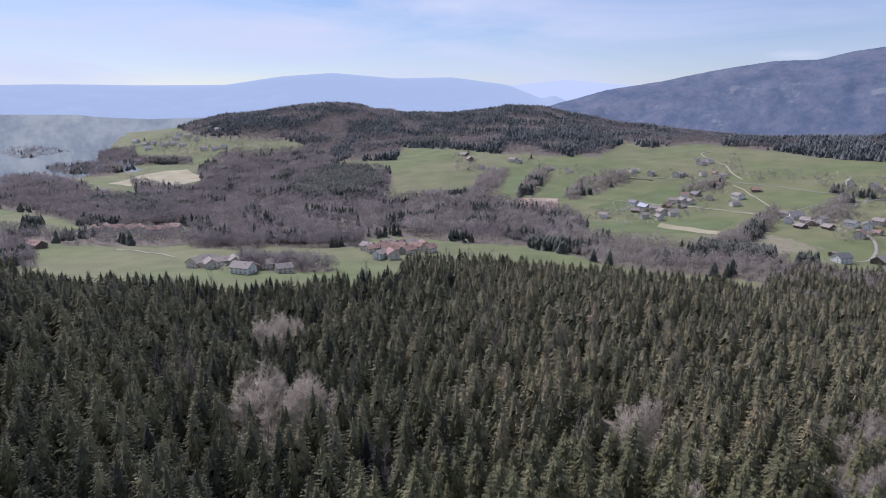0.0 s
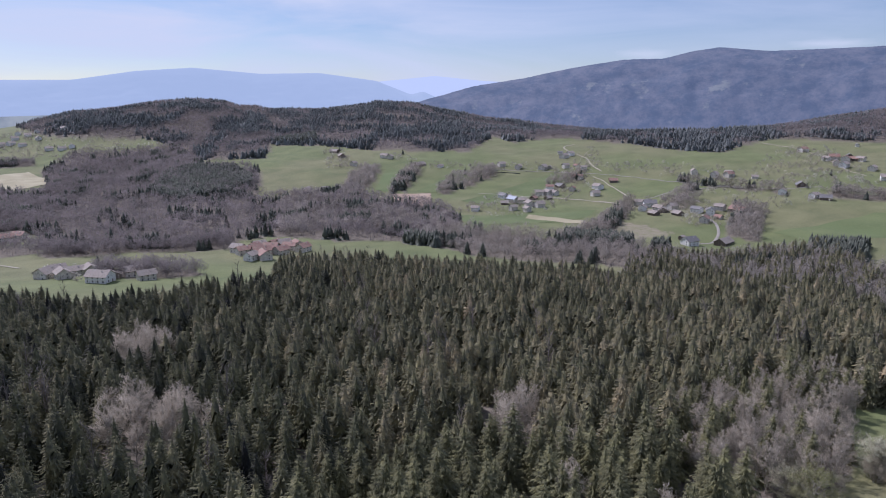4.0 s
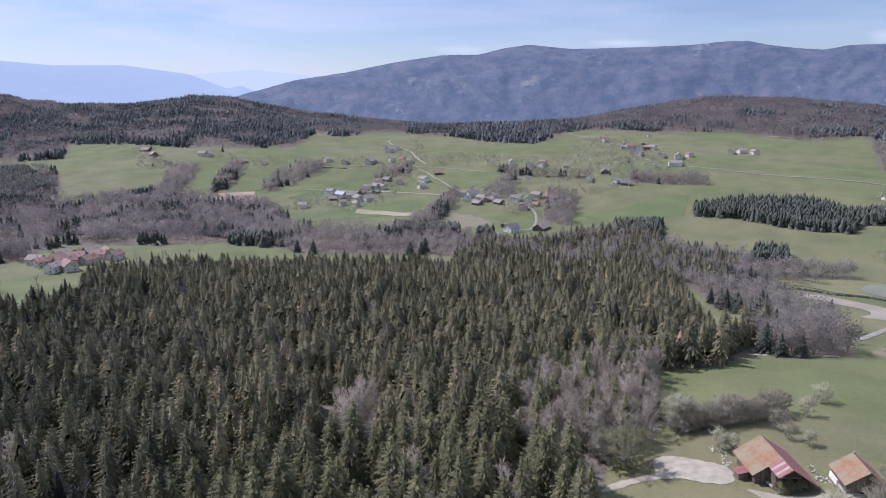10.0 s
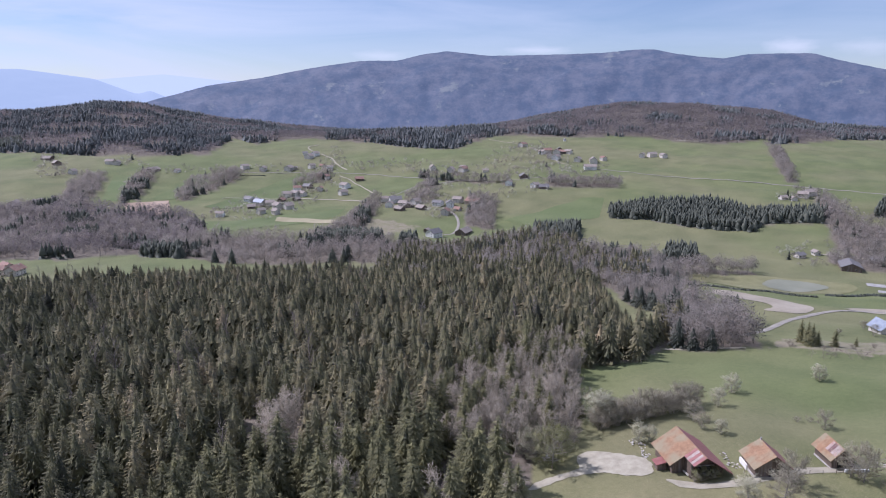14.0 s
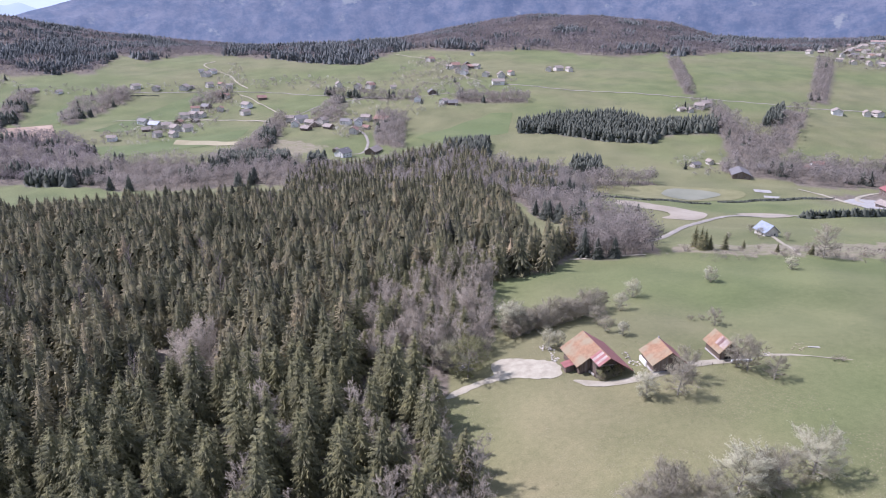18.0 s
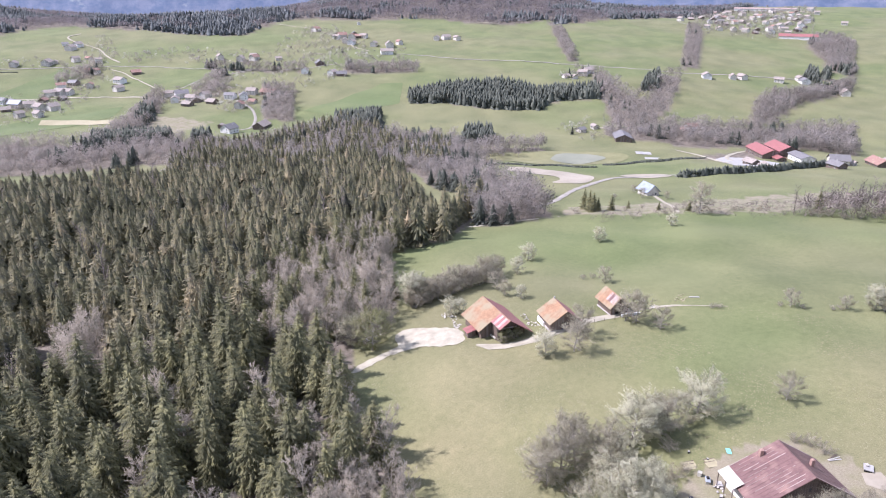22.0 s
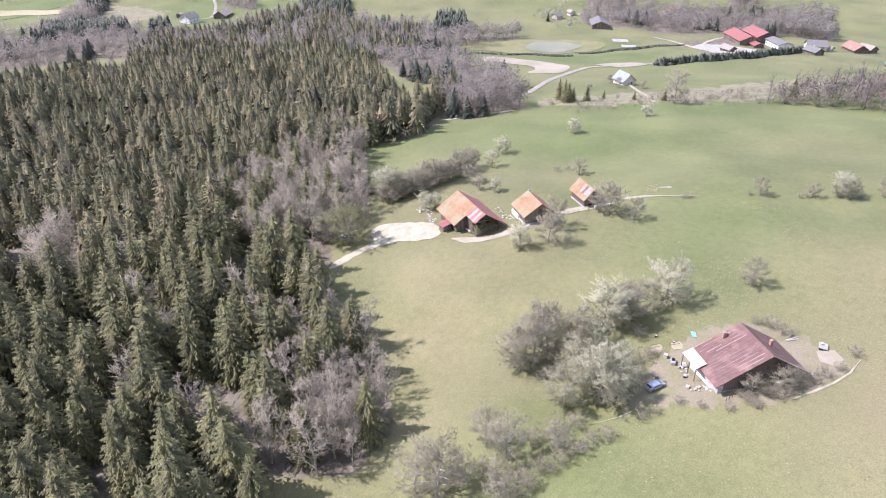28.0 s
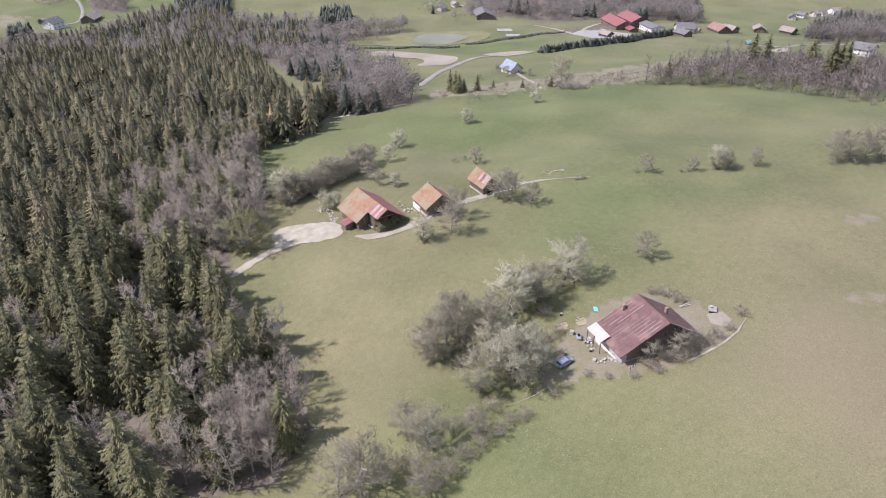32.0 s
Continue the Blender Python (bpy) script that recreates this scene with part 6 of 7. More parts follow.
b2, r2 = small_barn("small_barn", 163.4, 97.3, -122.5, 8.6, 4.8, 4.2, 3.0, 6.3, M_ORANGE, M_TIN_RED, "small timber barn with an orange tile roof")
part("finial", box_mesh("finial", (0.4, 0.4, 0.9), M_STONE, 0.05), r2, "", pose(-4.4, 0, 6.3))
b3, r3 = small_barn("hay_shed", 182.4, 89.8, -120.9, 8.2, 2.8, 3.2, 3.2, 5.9, M_ORANGE, M_TIN_RED, "dark timber hay shed with a patched orange roof")
for k in range(4):
    bm = bmesh.new()
    slope(bm, -0.2 + k * 1.2, 0.9 + k * 1.2, -0.35, 5.95, -3.5, 2.62, 0.1)
    part("sheet", bm_mesh("sheet", bm, M_TIN if k == 1 else M_TIN_PALE), r3, "weathered metal sheet")
# low white wall by the shed
w = thing("garden_wall", at(181.0, 82.6, -33), "low white rendered wall beside the track", "wall")
part("stones", box_mesh("stones", (6.5, 0.4, 1.0), M_WALL["w"], 0.05), w)

# ---- heaps of stones and timber by the barns ----
rrng = random.Random(4)


def heap(name, x, y, size, n, mats, label, category, flat=1.0):
    """A loose heap of single blocks."""
    t = thing(name, at(x, y, rrng.uniform(0, 360)), label, category)
    kinds = []
    for k in range(4):
        bm = bmesh.new()
        bmesh.ops.create_icosphere(bm, subdivisions=1, radius=0.5)
        for v in bm.verts:
            v.co *= rrng.uniform(0.75, 1.2)
            v.co.z *= 0.7
        kinds.append(bm_mesh("stone", bm, mats[k % len(mats)]))
    for k in range(n):
        a, r = rrng.uniform(0, 6.28), size * math.sqrt(rrng.uniform(0, 1))
        s = rrng.uniform(0.35, 0.9)
        m = pose(r * math.cos(a), r * math.sin(a) * 0.5, 0.1 + flat * max(0, 0.5 - r / size * 0.4) * rrng.uniform(0, 1.4), rrng.uniform(-20, 20), 0, rrng.uniform(0, 360)) @ Matrix.Diagonal((s, s * 0.8, s * 0.7, 1))
        part("stone", kinds[k % 4], t, "", m)


heap("stone_heap", 149.5, 130.0, 3.5, 26, [M_RUBBLE, M_WALL["c"]], "heap of pale stones beside the barn", "stones")
heap("stone_heap", 159.0, 103.5, 2.6, 22, [M_WALL["c"], M_RUBBLE], "white rubble heap between the barns", "stones")
heap("stone_heap", 123.0, 142.0, 2.4, 16, [M_RUBBLE], "grey boulders by the wood's edge", "stones")
heap("timber_heap", 161.5, 108.5, 2.6, 18, [M_WALL["t"], M_RUBBLE], "heap of old boards behind the barn", "timber")

# ---- the rusty-roofed farmhouse ----
farm = thing("farmhouse", at(124.5, 20.5, -128.4), "old farmhouse with a rust-red sheet metal roof", "house")
bm = bmesh.new()
prism(bm, [(-10.0, -2.5), (8.6, -2.5), (8.6, 2.6), (0, 7.8), (-10.0, 2.6)], -4.7, 5.0)
part("wall", bm_mesh("wall", bm, M_STONE), farm, "grey stone and board walls")
for side, reach, low in ((-1, 11.2, 2.15), (1, 9.6, 2.05)):
    bm = bmesh.new()
    slope(bm, -5.4, 5.9, 0, 8.0, side * reach, low, 0.16)
    deck = part("roof", bm_mesh("roof", bm, M_TIN), farm)
    run = math.hypot(reach, 8.0 - low)
    for c in range(13):
        for r in range(3):
            a, b = r / 3, (r + 1) / 3 + 0.012
            bm = bmesh.new()
            x0 = -5.4 + c * 0.869
            up = 0.17 + 0.012 * ((c + r) % 2) + 0.02 * (2 - r)
            slope(bm, x0, x0 + 0.84, side * reach * a, 8.0 - (8.0 - low) * a + up, side * reach * min(b, 1.0), 8.0 - (8.0 - low) * min(b, 1.0) + up, 0.03)
            part("sheet", bm_mesh("sheet", bm, M_TIN), deck)
    if side == -1:
        streaks = [(rrng.randint(0, 12), rrng.uniform(0.05, 0.6), rrng.uniform(0.15, 0.5)) for _ in range(26)]
        for c, a, ln in streaks:
            bm = bmesh.new()
            x0 = -5.44 + c * 0.869
            b = min(a + ln, 0.97)
            slope(bm, x0, x0 + rrng.choice((0.05, 0.08, 0.13)), side * reach * a, 8.0 - (8.0 - low) * a + 0.26, side * reach * b, 8.0 - (8.0 - low) * b + 0.26, 0.02)
            part("seam", bm_mesh("seam", bm, M_TIN_PALE), deck, "bare metal seam")
for x0, x1, a, b in ((5.62, 5.98, 0.02, 0.5), (5.5, 6.05, 0.45, 0.8), (5.2, 6.1, 0.78, 1.0), (4.2, 5.2, 0.9, 1.02), (-5.5, -5.2, 0.0, 0.9)):
    bm = bmesh.new()
    slope(bm, x0, x1, 9.6 * a, 8.0 - 5.95 * a + 0.24, 9.6 * b, 8.0 - 5.95 * b + 0.24, 0.03)
    part("verge", bm_mesh("verge", bm, M_TIN_PALE), deck, "bare metal verge sheet")
part("chimney", box_mesh("chimney", (0.8, 0.8, 1.7), M_BRICK, 0.05), farm, "rough brick chimney", pose(-4.2, -4.2, 5.6))
part("chimney", box_mesh("chimney", (0.7, 0.7, 1.6), M_BRICK, 0.05), farm, "rough brick chimney", pose(0.5, 3.4, 6.0))
bm = bmesh.new()
slope(bm, -5.3, 0.1, -10.0, 3.35, -12.2, 2.35, 0.08)
part("porch_roof", bm_mesh("porch_roof", bm, M_WHITE), farm, "cream sheet over the porch")
for k in (-5.1, -2.6, -0.1):
    part("post", box_mesh("post", (0.14, 0.14, 3.3), M_WALL["t"]), farm, "", pose(k, -12.0, -0.9))
bm = bmesh.new()
box(bm, -4.8, 5.1, -10.2, -9.9, -1.5, -0.4)
part("plinth", bm_mesh("plinth", bm, M_WALL["w"]), farm, "white plinth")
for yy, ww, hh, z0 in ((-5.5, 1.0, 1.2, 1.0), (-1.2, 1.2, 2.2, 0.0), (3.0, 1.0, 1.2, 1.2), (0.0, 0.9, 1.0, 4.2)):
    w = part("window", box_mesh("window", (0.08, ww, hh), M_WALL["t"]), farm, "", pose(5.02, yy, z0))
    part("pane", box_mesh("pane", (0.05, ww - 0.2, hh - 0.2), M_GLASS), w, "", pose(0.04, 0, 0.1))
for k in range(30):
    yy = -8.7 + k * 0.55
    low, top = 0.4, 7.75 - (0.51 * -yy if yy < 0 else 0.55 * yy) - 0.15
    if top > low + 0.3:
        part("board", box_mesh("board", (0.05, 0.5, top - low), M_WALL["t"]), farm, "", pose(5.06 + 0.01 * (k % 2), yy, low))

# ---- car and odds and ends in the yard ----
def smooth(me):
    for q in me.polygons:
        q.use_smooth = True
    return me


def car(x, y, turn, paint, label):
    t = thing("car", at(x, y, turn, 0.05), label, "car")
    prof = [(-2.1, 0.35), (-2.12, 0.62), (-2.0, 0.86), (-1.35, 0.96), (-0.75, 1.36), (0.75, 1.42), (1.55, 1.30), (1.98, 0.95), (2.08, 0.60), (2.05, 0.35)]
    bm = bmesh.new()
    for s, cut in ((-0.84, 1.0), (-0.80, 1.0), (0.80, 1.0), (0.84, 1.0)):
        for px, pz in prof:
            w = s * (0.86 if pz > 1.1 else 1.0)
            bm.verts.new((px, w, pz))
    bm.verts.ensure_lookup_table()
    n = len(prof)
    for k in range(3):
        for i in range(n):
            a, b = k * n + i, k * n + (i + 1) % n
            bm.faces.new([bm.verts[j] for j in (a, b, b + n, a + n)])
    bm.faces.new([bm.verts[i] for i in range(n)]), bm.faces.new([bm.verts[3 * n + i] for i in range(n)][::-1])
    part("body", bm_mesh("body", bm, paint, 0.05), t)
    for nm, pts in (("windscreen", [(-1.30, 1.0), (-0.80, 1.33)]), ("rear_window", [(1.62, 1.27), (1.92, 1.0)])):
        bm = bmesh.new()
        (xa, za), (xb, zb) = pts
        v = [bm.verts.new(p) for p in ((xa, -0.66, za + 0.03), (xb, -0.60, zb + 0.05), (xb, 0.60, zb + 0.05), (xa, 0.66, za + 0.03))]
        bm.faces.new(v)
        bmesh.ops.solidify(bm, geom=bm.faces[:], thickness=0.02)
        part(nm, bm_mesh(nm, bm, M_GLASS), t)
    for side in (-1, 1):
        for xa, xb in ((-0.95, 0.1), (0.18, 1.35)):
            part("side_window", box_mesh("side_window", (xb - xa, 0.03, 0.30), M_GLASS), t, "", pose((xa + xb) / 2, side * 0.79, 0.98, side * 16))
    for px in (-1.3, 1.3):
        for side in (-1, 1):
            bm = bmesh.new()
            bmesh.ops.create_cone(bm, cap_ends=True, segments=14, radius1=0.32, radius2=0.32, depth=0.2)
            w = part("wheel", bm_mesh("wheel", bm, plain_tyre, 0.03), t, "", pose(px, side * 0.78, 0.32, 90))
            bm = bmesh.new()
            bmesh.ops.create_cone(bm, cap_ends=True, segments=10, radius1=0.19, radius2=0.15, depth=0.06)
            part("rim", bm_mesh("rim", bm, M_ROOF["g"]), w, "", pose(0, 0, -side * 0.1))
    for side in (-0.55, 0.55):
        part("headlight", box_mesh("headlight", (0.08, 0.32, 0.14), M_WHITE, 0.02), t, "", pose(-2.08, side, 0.64))
        part("tail_light", box_mesh("tail_light", (0.06, 0.2, 0.2), M_TIN_RED, 0.02), t, "", pose(2.05, side * 1.1, 0.72))
    return t


plain_tyre = plain("tyre", (0.02, 0.02, 0.02), 0.8)
M_PAINT = material("silver_blue_paint", (0.27, 0.31, 0.385), (0.35, 0.39, 0.47), 1.5, 0.3, 0, 8, metal=0.15)
car(109.3, 33.6, 158, M_PAINT, "silver-blue hatchback parked on the grass")
bags = thing("black_sacks", at(111.7, 34.0, 20), "black bin sacks beside the car", "sacks")
bm = bmesh.new()
for c in ((0, 0, 0.3), (0.5, 0.3, 0.35)):
    bmesh.ops.create_icosphere(bm, subdivisions=2, radius=0.42, matrix=Matrix.Translation(c))
part("sacks", smooth(bm_mesh("sacks", bm, plain("black_plastic", (0.025, 0.025, 0.03), 0.35))), bags)


def block_thing(name, x, y, turn, pieces, label, category):
    """A small thing of a few plain boards and boxes: name, size, place, tilt, material."""
    t = thing(name, at(x, y, turn), label, category)
    for nm, size, p, tilt, mat in pieces:
        part(nm, box_mesh(nm, size, mat, 0.02), t, "", pose(*p, *tilt))
    return t


M_TARP = plain("turquoise_sheet", (0.22, 0.58, 0.63), 0.5)
M_BLUE_TARP = plain("blue_grey_sheet", (0.30, 0.33, 0.36), 0.5)
block_thing("turquoise_tarpaulin", 130.7, 34.1, 30, [("sheet", (1.9, 1.0, 0.05), (0, 0, 0.1), (3, 2, 0), M_TARP), ("fold", (0.9, 0.5, 0.12), (0.4, 0.2, 0.12), (0, 5, 20), M_TARP)], "turquoise tarpaulin lying in the garden", "tarpaulin")
block_thing("garden_table", 118.8, 33.9, 25, [("top", (1.8, 1.0, 0.08), (0, 0, 0.75), (0, 0, 0), M_BLUE_TARP), ("leg", (0.1, 0.9, 0.75), (-0.7, 0, 0), (0, 0, 0), M_WHITE), ("leg", (0.1, 0.9, 0.75), (0.7, 0, 0), (0, 0, 0), M_WHITE), ("box", (0.6, 0.5, 0.4), (0.2, 0, 0.83), (0, 0, 15), M_DARK)], "grey-blue garden table with a box on it", "table")
block_thing("white_bin", 120.0, 36.0, 10, [("bin", (0.8, 0.8, 0.9), (0, 0, 0), (0, 0, 0), M_WHITE), ("lid", (0.85, 0.85, 0.08), (0, 0, 0.9), (4, 0, 0), M_WHITE)], "white box beside the table", "box")
# small trailer with a flat top, put together from plain blocks
block_thing("flat_trailer", 141.0, 10.2, 12, [("slab", (2.4, 1.8, 0.2), (0, 0, 0.45), (2, 3, 0), M_COVER["concrete"]), ("block", (0.8, 0.6, 0.45), (0.4, 0.3, 0.55), (0, 0, 20), M_STONE), ("foot", (2.0, 1.4, 0.35), (0, 0, -0.05), (0, 0, 0), M_DARK)], "small grey trailer with a flat top", "slab")
block_thing("plank_pile", 141.0, 16.4, -30, [("plank", (3.2, 0.25, 0.12), (0, 0, 0.05), (0, 0, 0), M_WHITE), ("plank", (2.6, 0.25, 0.12), (0.2, 0.5, 0.05), (0, 0, 12), M_WALL["t"]), ("plank", (2.9, 0.25, 0.12), (-0.2, -0.5, 0.12), (0, 0, -9), M_STONE)], "loose planks on the ground", "planks")
for k in range(4):
    block_thing("garden_bed", 121.6 + 3.0 * (k % 2) + 0.9 * (k // 2), 38.6 + 0.4 * (k // 2) - 3.6 * (k % 2) * 0.9, -35, [("soil", (2.4, 1.6, 0.12), (0, 0, 0.05), (0, 0, 0), M_COVER["stubble"]), ("edge", (2.6, 0.12, 0.2), (0, 0.86, 0.03), (0, 0, 0), M_WALL["t"])], "small bare garden bed edged with boards", "garden bed")
block_thing("rain_barrel", 121.6, 14.0, 0, [("barrel", (1.2, 1.0, 1.5), (0, 0, 0), (0, 0, 20), M_STONE), ("lid", (1.3, 1.1, 0.1), (0, 0, 1.5), (6, 0, 20), M_WHITE)], "pale tank standing against the gable", "tank")
heap("rubbish_heap", 117.5, 31.0, 1.8, 14, [M_STONE, M_DARK, M_RUBBLE], "scattered odds and ends by the porch", "rubbish", 0.4)
heap("rubbish_heap", 113.2, 25.6, 2.2, 14, [M_STONE, M_RUBBLE], "rubble along the white plinth", "rubbish", 0.3)
heap("stone_heap", 136.5, 22.0, 3.0, 22, [M_RUBBLE, M_WALL["t"]], "rubble behind the farmhouse", "stones", 0.5)

w = thing("rubble_wall", at(160.6, 102.2, 58), "white rendered wall stub beside the small barn", "wall")
part("stones", box_mesh("stones", (4.6, 0.5, 1.6), M_WALL["w"], 0.08), w)
heap("stone_heap", 161.0, 100.0, 2.0, 18, [M_WALL["w"], M_WALL["c"]], "white rubble against the small barn", "stones", 0.5)
heap("stone_heap", 146.6, 124.4, 2.6, 22, [M_WALL["c"], M_RUBBLE], "pale stones and boards behind the great barn", "stones", 0.4)
heap("hay_heap", 200.6, 75.2, 3.6, 20, [M_COVER["stubble"]], "low heap of pale hay on the meadow", "hay", 0.2)
heap("stone_heap", 190.0, 79.3, 3.0, 20, [M_RUBBLE, M_COVER["stubble"]], "grey earth and stones beside the track", "stones", 0.3)
block_thing("plank_pile", 203.6, 72.0, -50, [("plank", (3.4, 0.5, 0.2), (0, 0, 0.05), (0, 0, 0), M_WHITE), ("plank", (2.8, 0.3, 0.12), (0.1, 0.1, 0.25), (0, 0, 8), M_WHITE)], "pale planks lying on the grass", "planks")
for x, y, tn, ln in ((115.6, 30.0, 20, 0.8), (125.6, 36.6, 60, 0.5), (112.4, 28.2, 10, 0.9), (126.0, 40.8, 0, 0.5), (119.0, 31.6, 40, 1.4)):
    block_thing("crate", x, y, tn, [("box", (ln, ln * 0.7, 0.5), (0, 0, 0), (0, 0, 0), M_DARK if ln < 0.85 else M_WHITE), ("lid", (ln * 1.05, ln * 0.75, 0.06), (0, 0, 0.5), (3, 0, 0), M_STONE)], "small crate standing about in the yard", "crate")

for x, y, r in ((66, 243, 3.0), (42, 127, 3.4), (40, 121, 2.8), (44, 134, 2.4)):
    heap("stone_heap", x, y, r, 26, [M_RUBBLE, M_WALL["c"]], "pale stones and brash in a forest gap", "stones", 0.3)

# fence posts along the track and round the yard
post_kind = None
for k in range(26):
    u = k / 25
    x, y = (112.0 + 26.0 * u, 20.5 - 15.5 * u + 3.0 * math.sin(3.1 * u)) if k < 14 else (154.5 + 30 * (k - 14) / 11, 101.5 - 22 * (k - 14) / 11)
    m = at(x, y, 40 * k, -0.1)
    if post_kind is None:
        post_kind = thing("fence_post", m, "short weathered fence post beside a track", "post", "fence posts")
        part("stake", box_mesh("stake", (0.12, 0.12, 1.25), M_WALL["t"], 0.02), post_kind)
    else:
        copy_thing(post_kind, m)

# ---- farms in the valley ----
def long_barn(name, x, y, turn, long, wide, eaves, rise, wall, roof, label):
    t = house(name, x, y, turn, long, wide, eaves, rise, wall, roof, label, "", 1, False)
    return t


FARM_X, FARM_Y = RED_FARM[0] + 2, RED_FARM[1] - 7
long_barn("red_barn", FARM_X + 22, FARM_Y + 6, 43, 32, 17, 4.6, 3.6, M_WALL["t"], M_TIN_RED, "large farm shed with a red sheet roof")
long_barn("red_barn", FARM_X + 40, FARM_Y - 3, 43, 28, 17, 6.4, 3.8, M_WALL["t"], M_TIN_RED, "tall farm shed with a red sheet roof")
long_barn("lean_to", FARM_X + 9, FARM_Y - 11, 43, 9, 8, 2.6, 1.6, M_WALL["t"], M_TIN_RED, "low lean-to with a red sheet roof beside the barn")
long_barn("grey_barn", FARM_X + 21, FARM_Y - 25, 43, 22, 12, 4.2, 1.8, M_WALL["w"], M_ROOF["g"], "white farm shed with a grey sheet roof")
long_barn("small_shed", FARM_X - 44, FARM_Y - 5, 60, 10, 7.5, 3.0, 2.2, M_WALL["t"], M_ROOF["b"], "brown farm shed behind the hedge")
long_barn("small_shed", FARM_X - 66, FARM_Y - 23, 35, 11, 8, 3.0, 2.4, M_WALL["t"], M_ROOF["b"], "brown farm shed beside the hedge")
long_barn("small_shed", FARM_X + 31, FARM_Y - 58, 75, 11, 7, 2.6, 1.8, M_WALL["c"], M_ROOF["b"], "low beige shed at the end of the hedge")
BX, BY = (377.7, 170.0)
long_barn("blue_house", BX, BY, 60, 10, 8, 3.2, 3.6, M_WALL["c"], M_ROOF["u"], "house with a blue-grey sheet roof")
GX, GY = (599.0, 302.0)
long_barn("grey_barn", GX, GY, 35, 24, 15, 3.6, 3.2, M_WALL["t"], M_ROOF["g"], "wide barn with a blue-grey roof")

block_thing("green_shed", 563.8, 59.4, 20, [("wall", (9.0, 6.0, 2.4), (0, 0, -0.4), (0, 0, 0), M_WALL["t"]), ("roof", (9.8, 3.6, 0.25), (0, 1.6, 2.3), (-16, 0, 0), plain("green_sheet", (0.10, 0.24, 0.19), 0.6)), ("roof", (9.8, 3.6, 0.25), (0, -1.6, 2.3), (16, 0, 0), plain("green_sheet_worn", (0.12, 0.25, 0.20), 0.6))], "low shed with a faded green sheet roof", "shed")
# ---- single trees and shrubs round the meadow ----
# trees by the meadow: place, height, kind (b blossom, g bare, s shrub, y budding)
ORCHARD_A = [
    (139.3, 44.3, 9.5, 'b'),
    (127.9, 48.4, 8.5, 'g'),
    (121.4, 52.1, 10.0, 'b'),
    (113.9, 52.8, 9.0, 'g'),
    (110.3, 53.9, 8.0, 'g'),
    (108.5, 58.0, 9.5, 'g'),
    (100.2, 59.9, 9.0, 'g'),
    (99.8, 41.3, 10.0, 'b'),
    (95.3, 46.1, 8.0, 'b'),
    (102.9, 38.2, 7.5, 'b'),
    (64.0, 53.7, 11.0, 'g'),
    (76.9, 47.3, 8.5, 'g'),
    (78.6, 53.4, 7.0, 'g'),
    (83.1, 46.0, 5.0, 's'),
    (91.3, 41.6, 4.0, 's'),
    (88.1, 43.7, 4.0, 's'),
    (69.7, 51.4, 6.0, 's'),
    (72.8, 47.3, 6.0, 's'),
    (62.3, 57.5, 8.0, 'g'),
    (157.6, 30.6, 6.0, 'g'),
    (212.5, 142.7, 5.5, 'b'),
    (197.1, 137.0, 5.5, 'b'),
    (249.4, 131.5, 5.0, 'b'),
    (291.6, 117.9, 4.5, 'b'),
]
ORCHARD_B = [
    (173.3, 118.6, 4.0, 'b'),
    (173.3, 125.5, 5.0, 'g'),
    (177.8, 132.4, 6.0, 'g'),
    (203.6, 112.5, 2.5, 's'),
    (207.0, 110.7, 2.5, 's'),
    (203.8, 103.9, 5.0, 'g'),
    (144.2, 89.6, 6.0, 'b'),
    (151.0, 84.5, 8.0, 'g'),
    (160.5, 88.3, 8.0, 'g'),
    (177.4, 78.9, 9.0, 'g'),
    (177.5, 82.5, 8.0, 'g'),
    (176.9, 71.0, 6.0, 'g'),
    (150.3, 130.7, 5.0, 'b'),
    (153.3, 129.1, 4.0, 'b'),
    (121.5, 136.6, 11.0, 'y'),
    (119.4, 143.8, 8.0, 'b'),
    (126.8, 138.9, 7.0, 'y'),
    (135.9, 143.2, 5.0, 'g'),
    (152.6, 149.6, 9.0, 'b'),
    (144.8, 105.7, 2.6, 's'),
    (146.2, 105.0, 2.8, 's'),
    (147.6, 104.4, 2.8, 's'),
    (148.9, 103.7, 2.6, 's'),
    (213.1, 45.7, 5.0, 'g'),
]
ORCHARD_C = [
    (222.5, 32.5, 4.0, 'g'),
    (227.3, 25.7, 6.5, 'b'),
    (227.6, 23.3, 5.0, 'g'),
    (234.0, 15.0, 5.0, 'g'),
    (249.1, -8.0, 9.0, 'g'),
    (250.6, -11.6, 9.0, 'g'),
    (253.7, -16.3, 9.0, 'g'),
    (256.6, -20.4, 10.0, 'g'),
    (199.3, 64.4, 2.0, 's'),
    (200.5, 62.9, 2.0, 's'),
    (213.7, 42.5, 2.0, 's'),
    (219.3, 35.5, 2.0, 's'),
    (221.2, 33.6, 2.0, 's'),
    (229.1, 20.4, 2.0, 's'),
    (246.3, -6.9, 2.5, 's'),
    (249.0, -13.3, 2.5, 's'),
    (255.0, -21.3, 3.0, 's'),
    (211.2, 48.3, 2.0, 's'),
    (150.6, 149.2, 6.3, 's'),
    (150.1, 147.5, 6.1, 'g'),
    (149.5, 145.8, 8.0, 's'),
    (153.5, 148.1, 7.6, 'g'),
    (152.9, 146.4, 6.3, 's'),
    (152.7, 145.1, 6.1, 'g'),
]
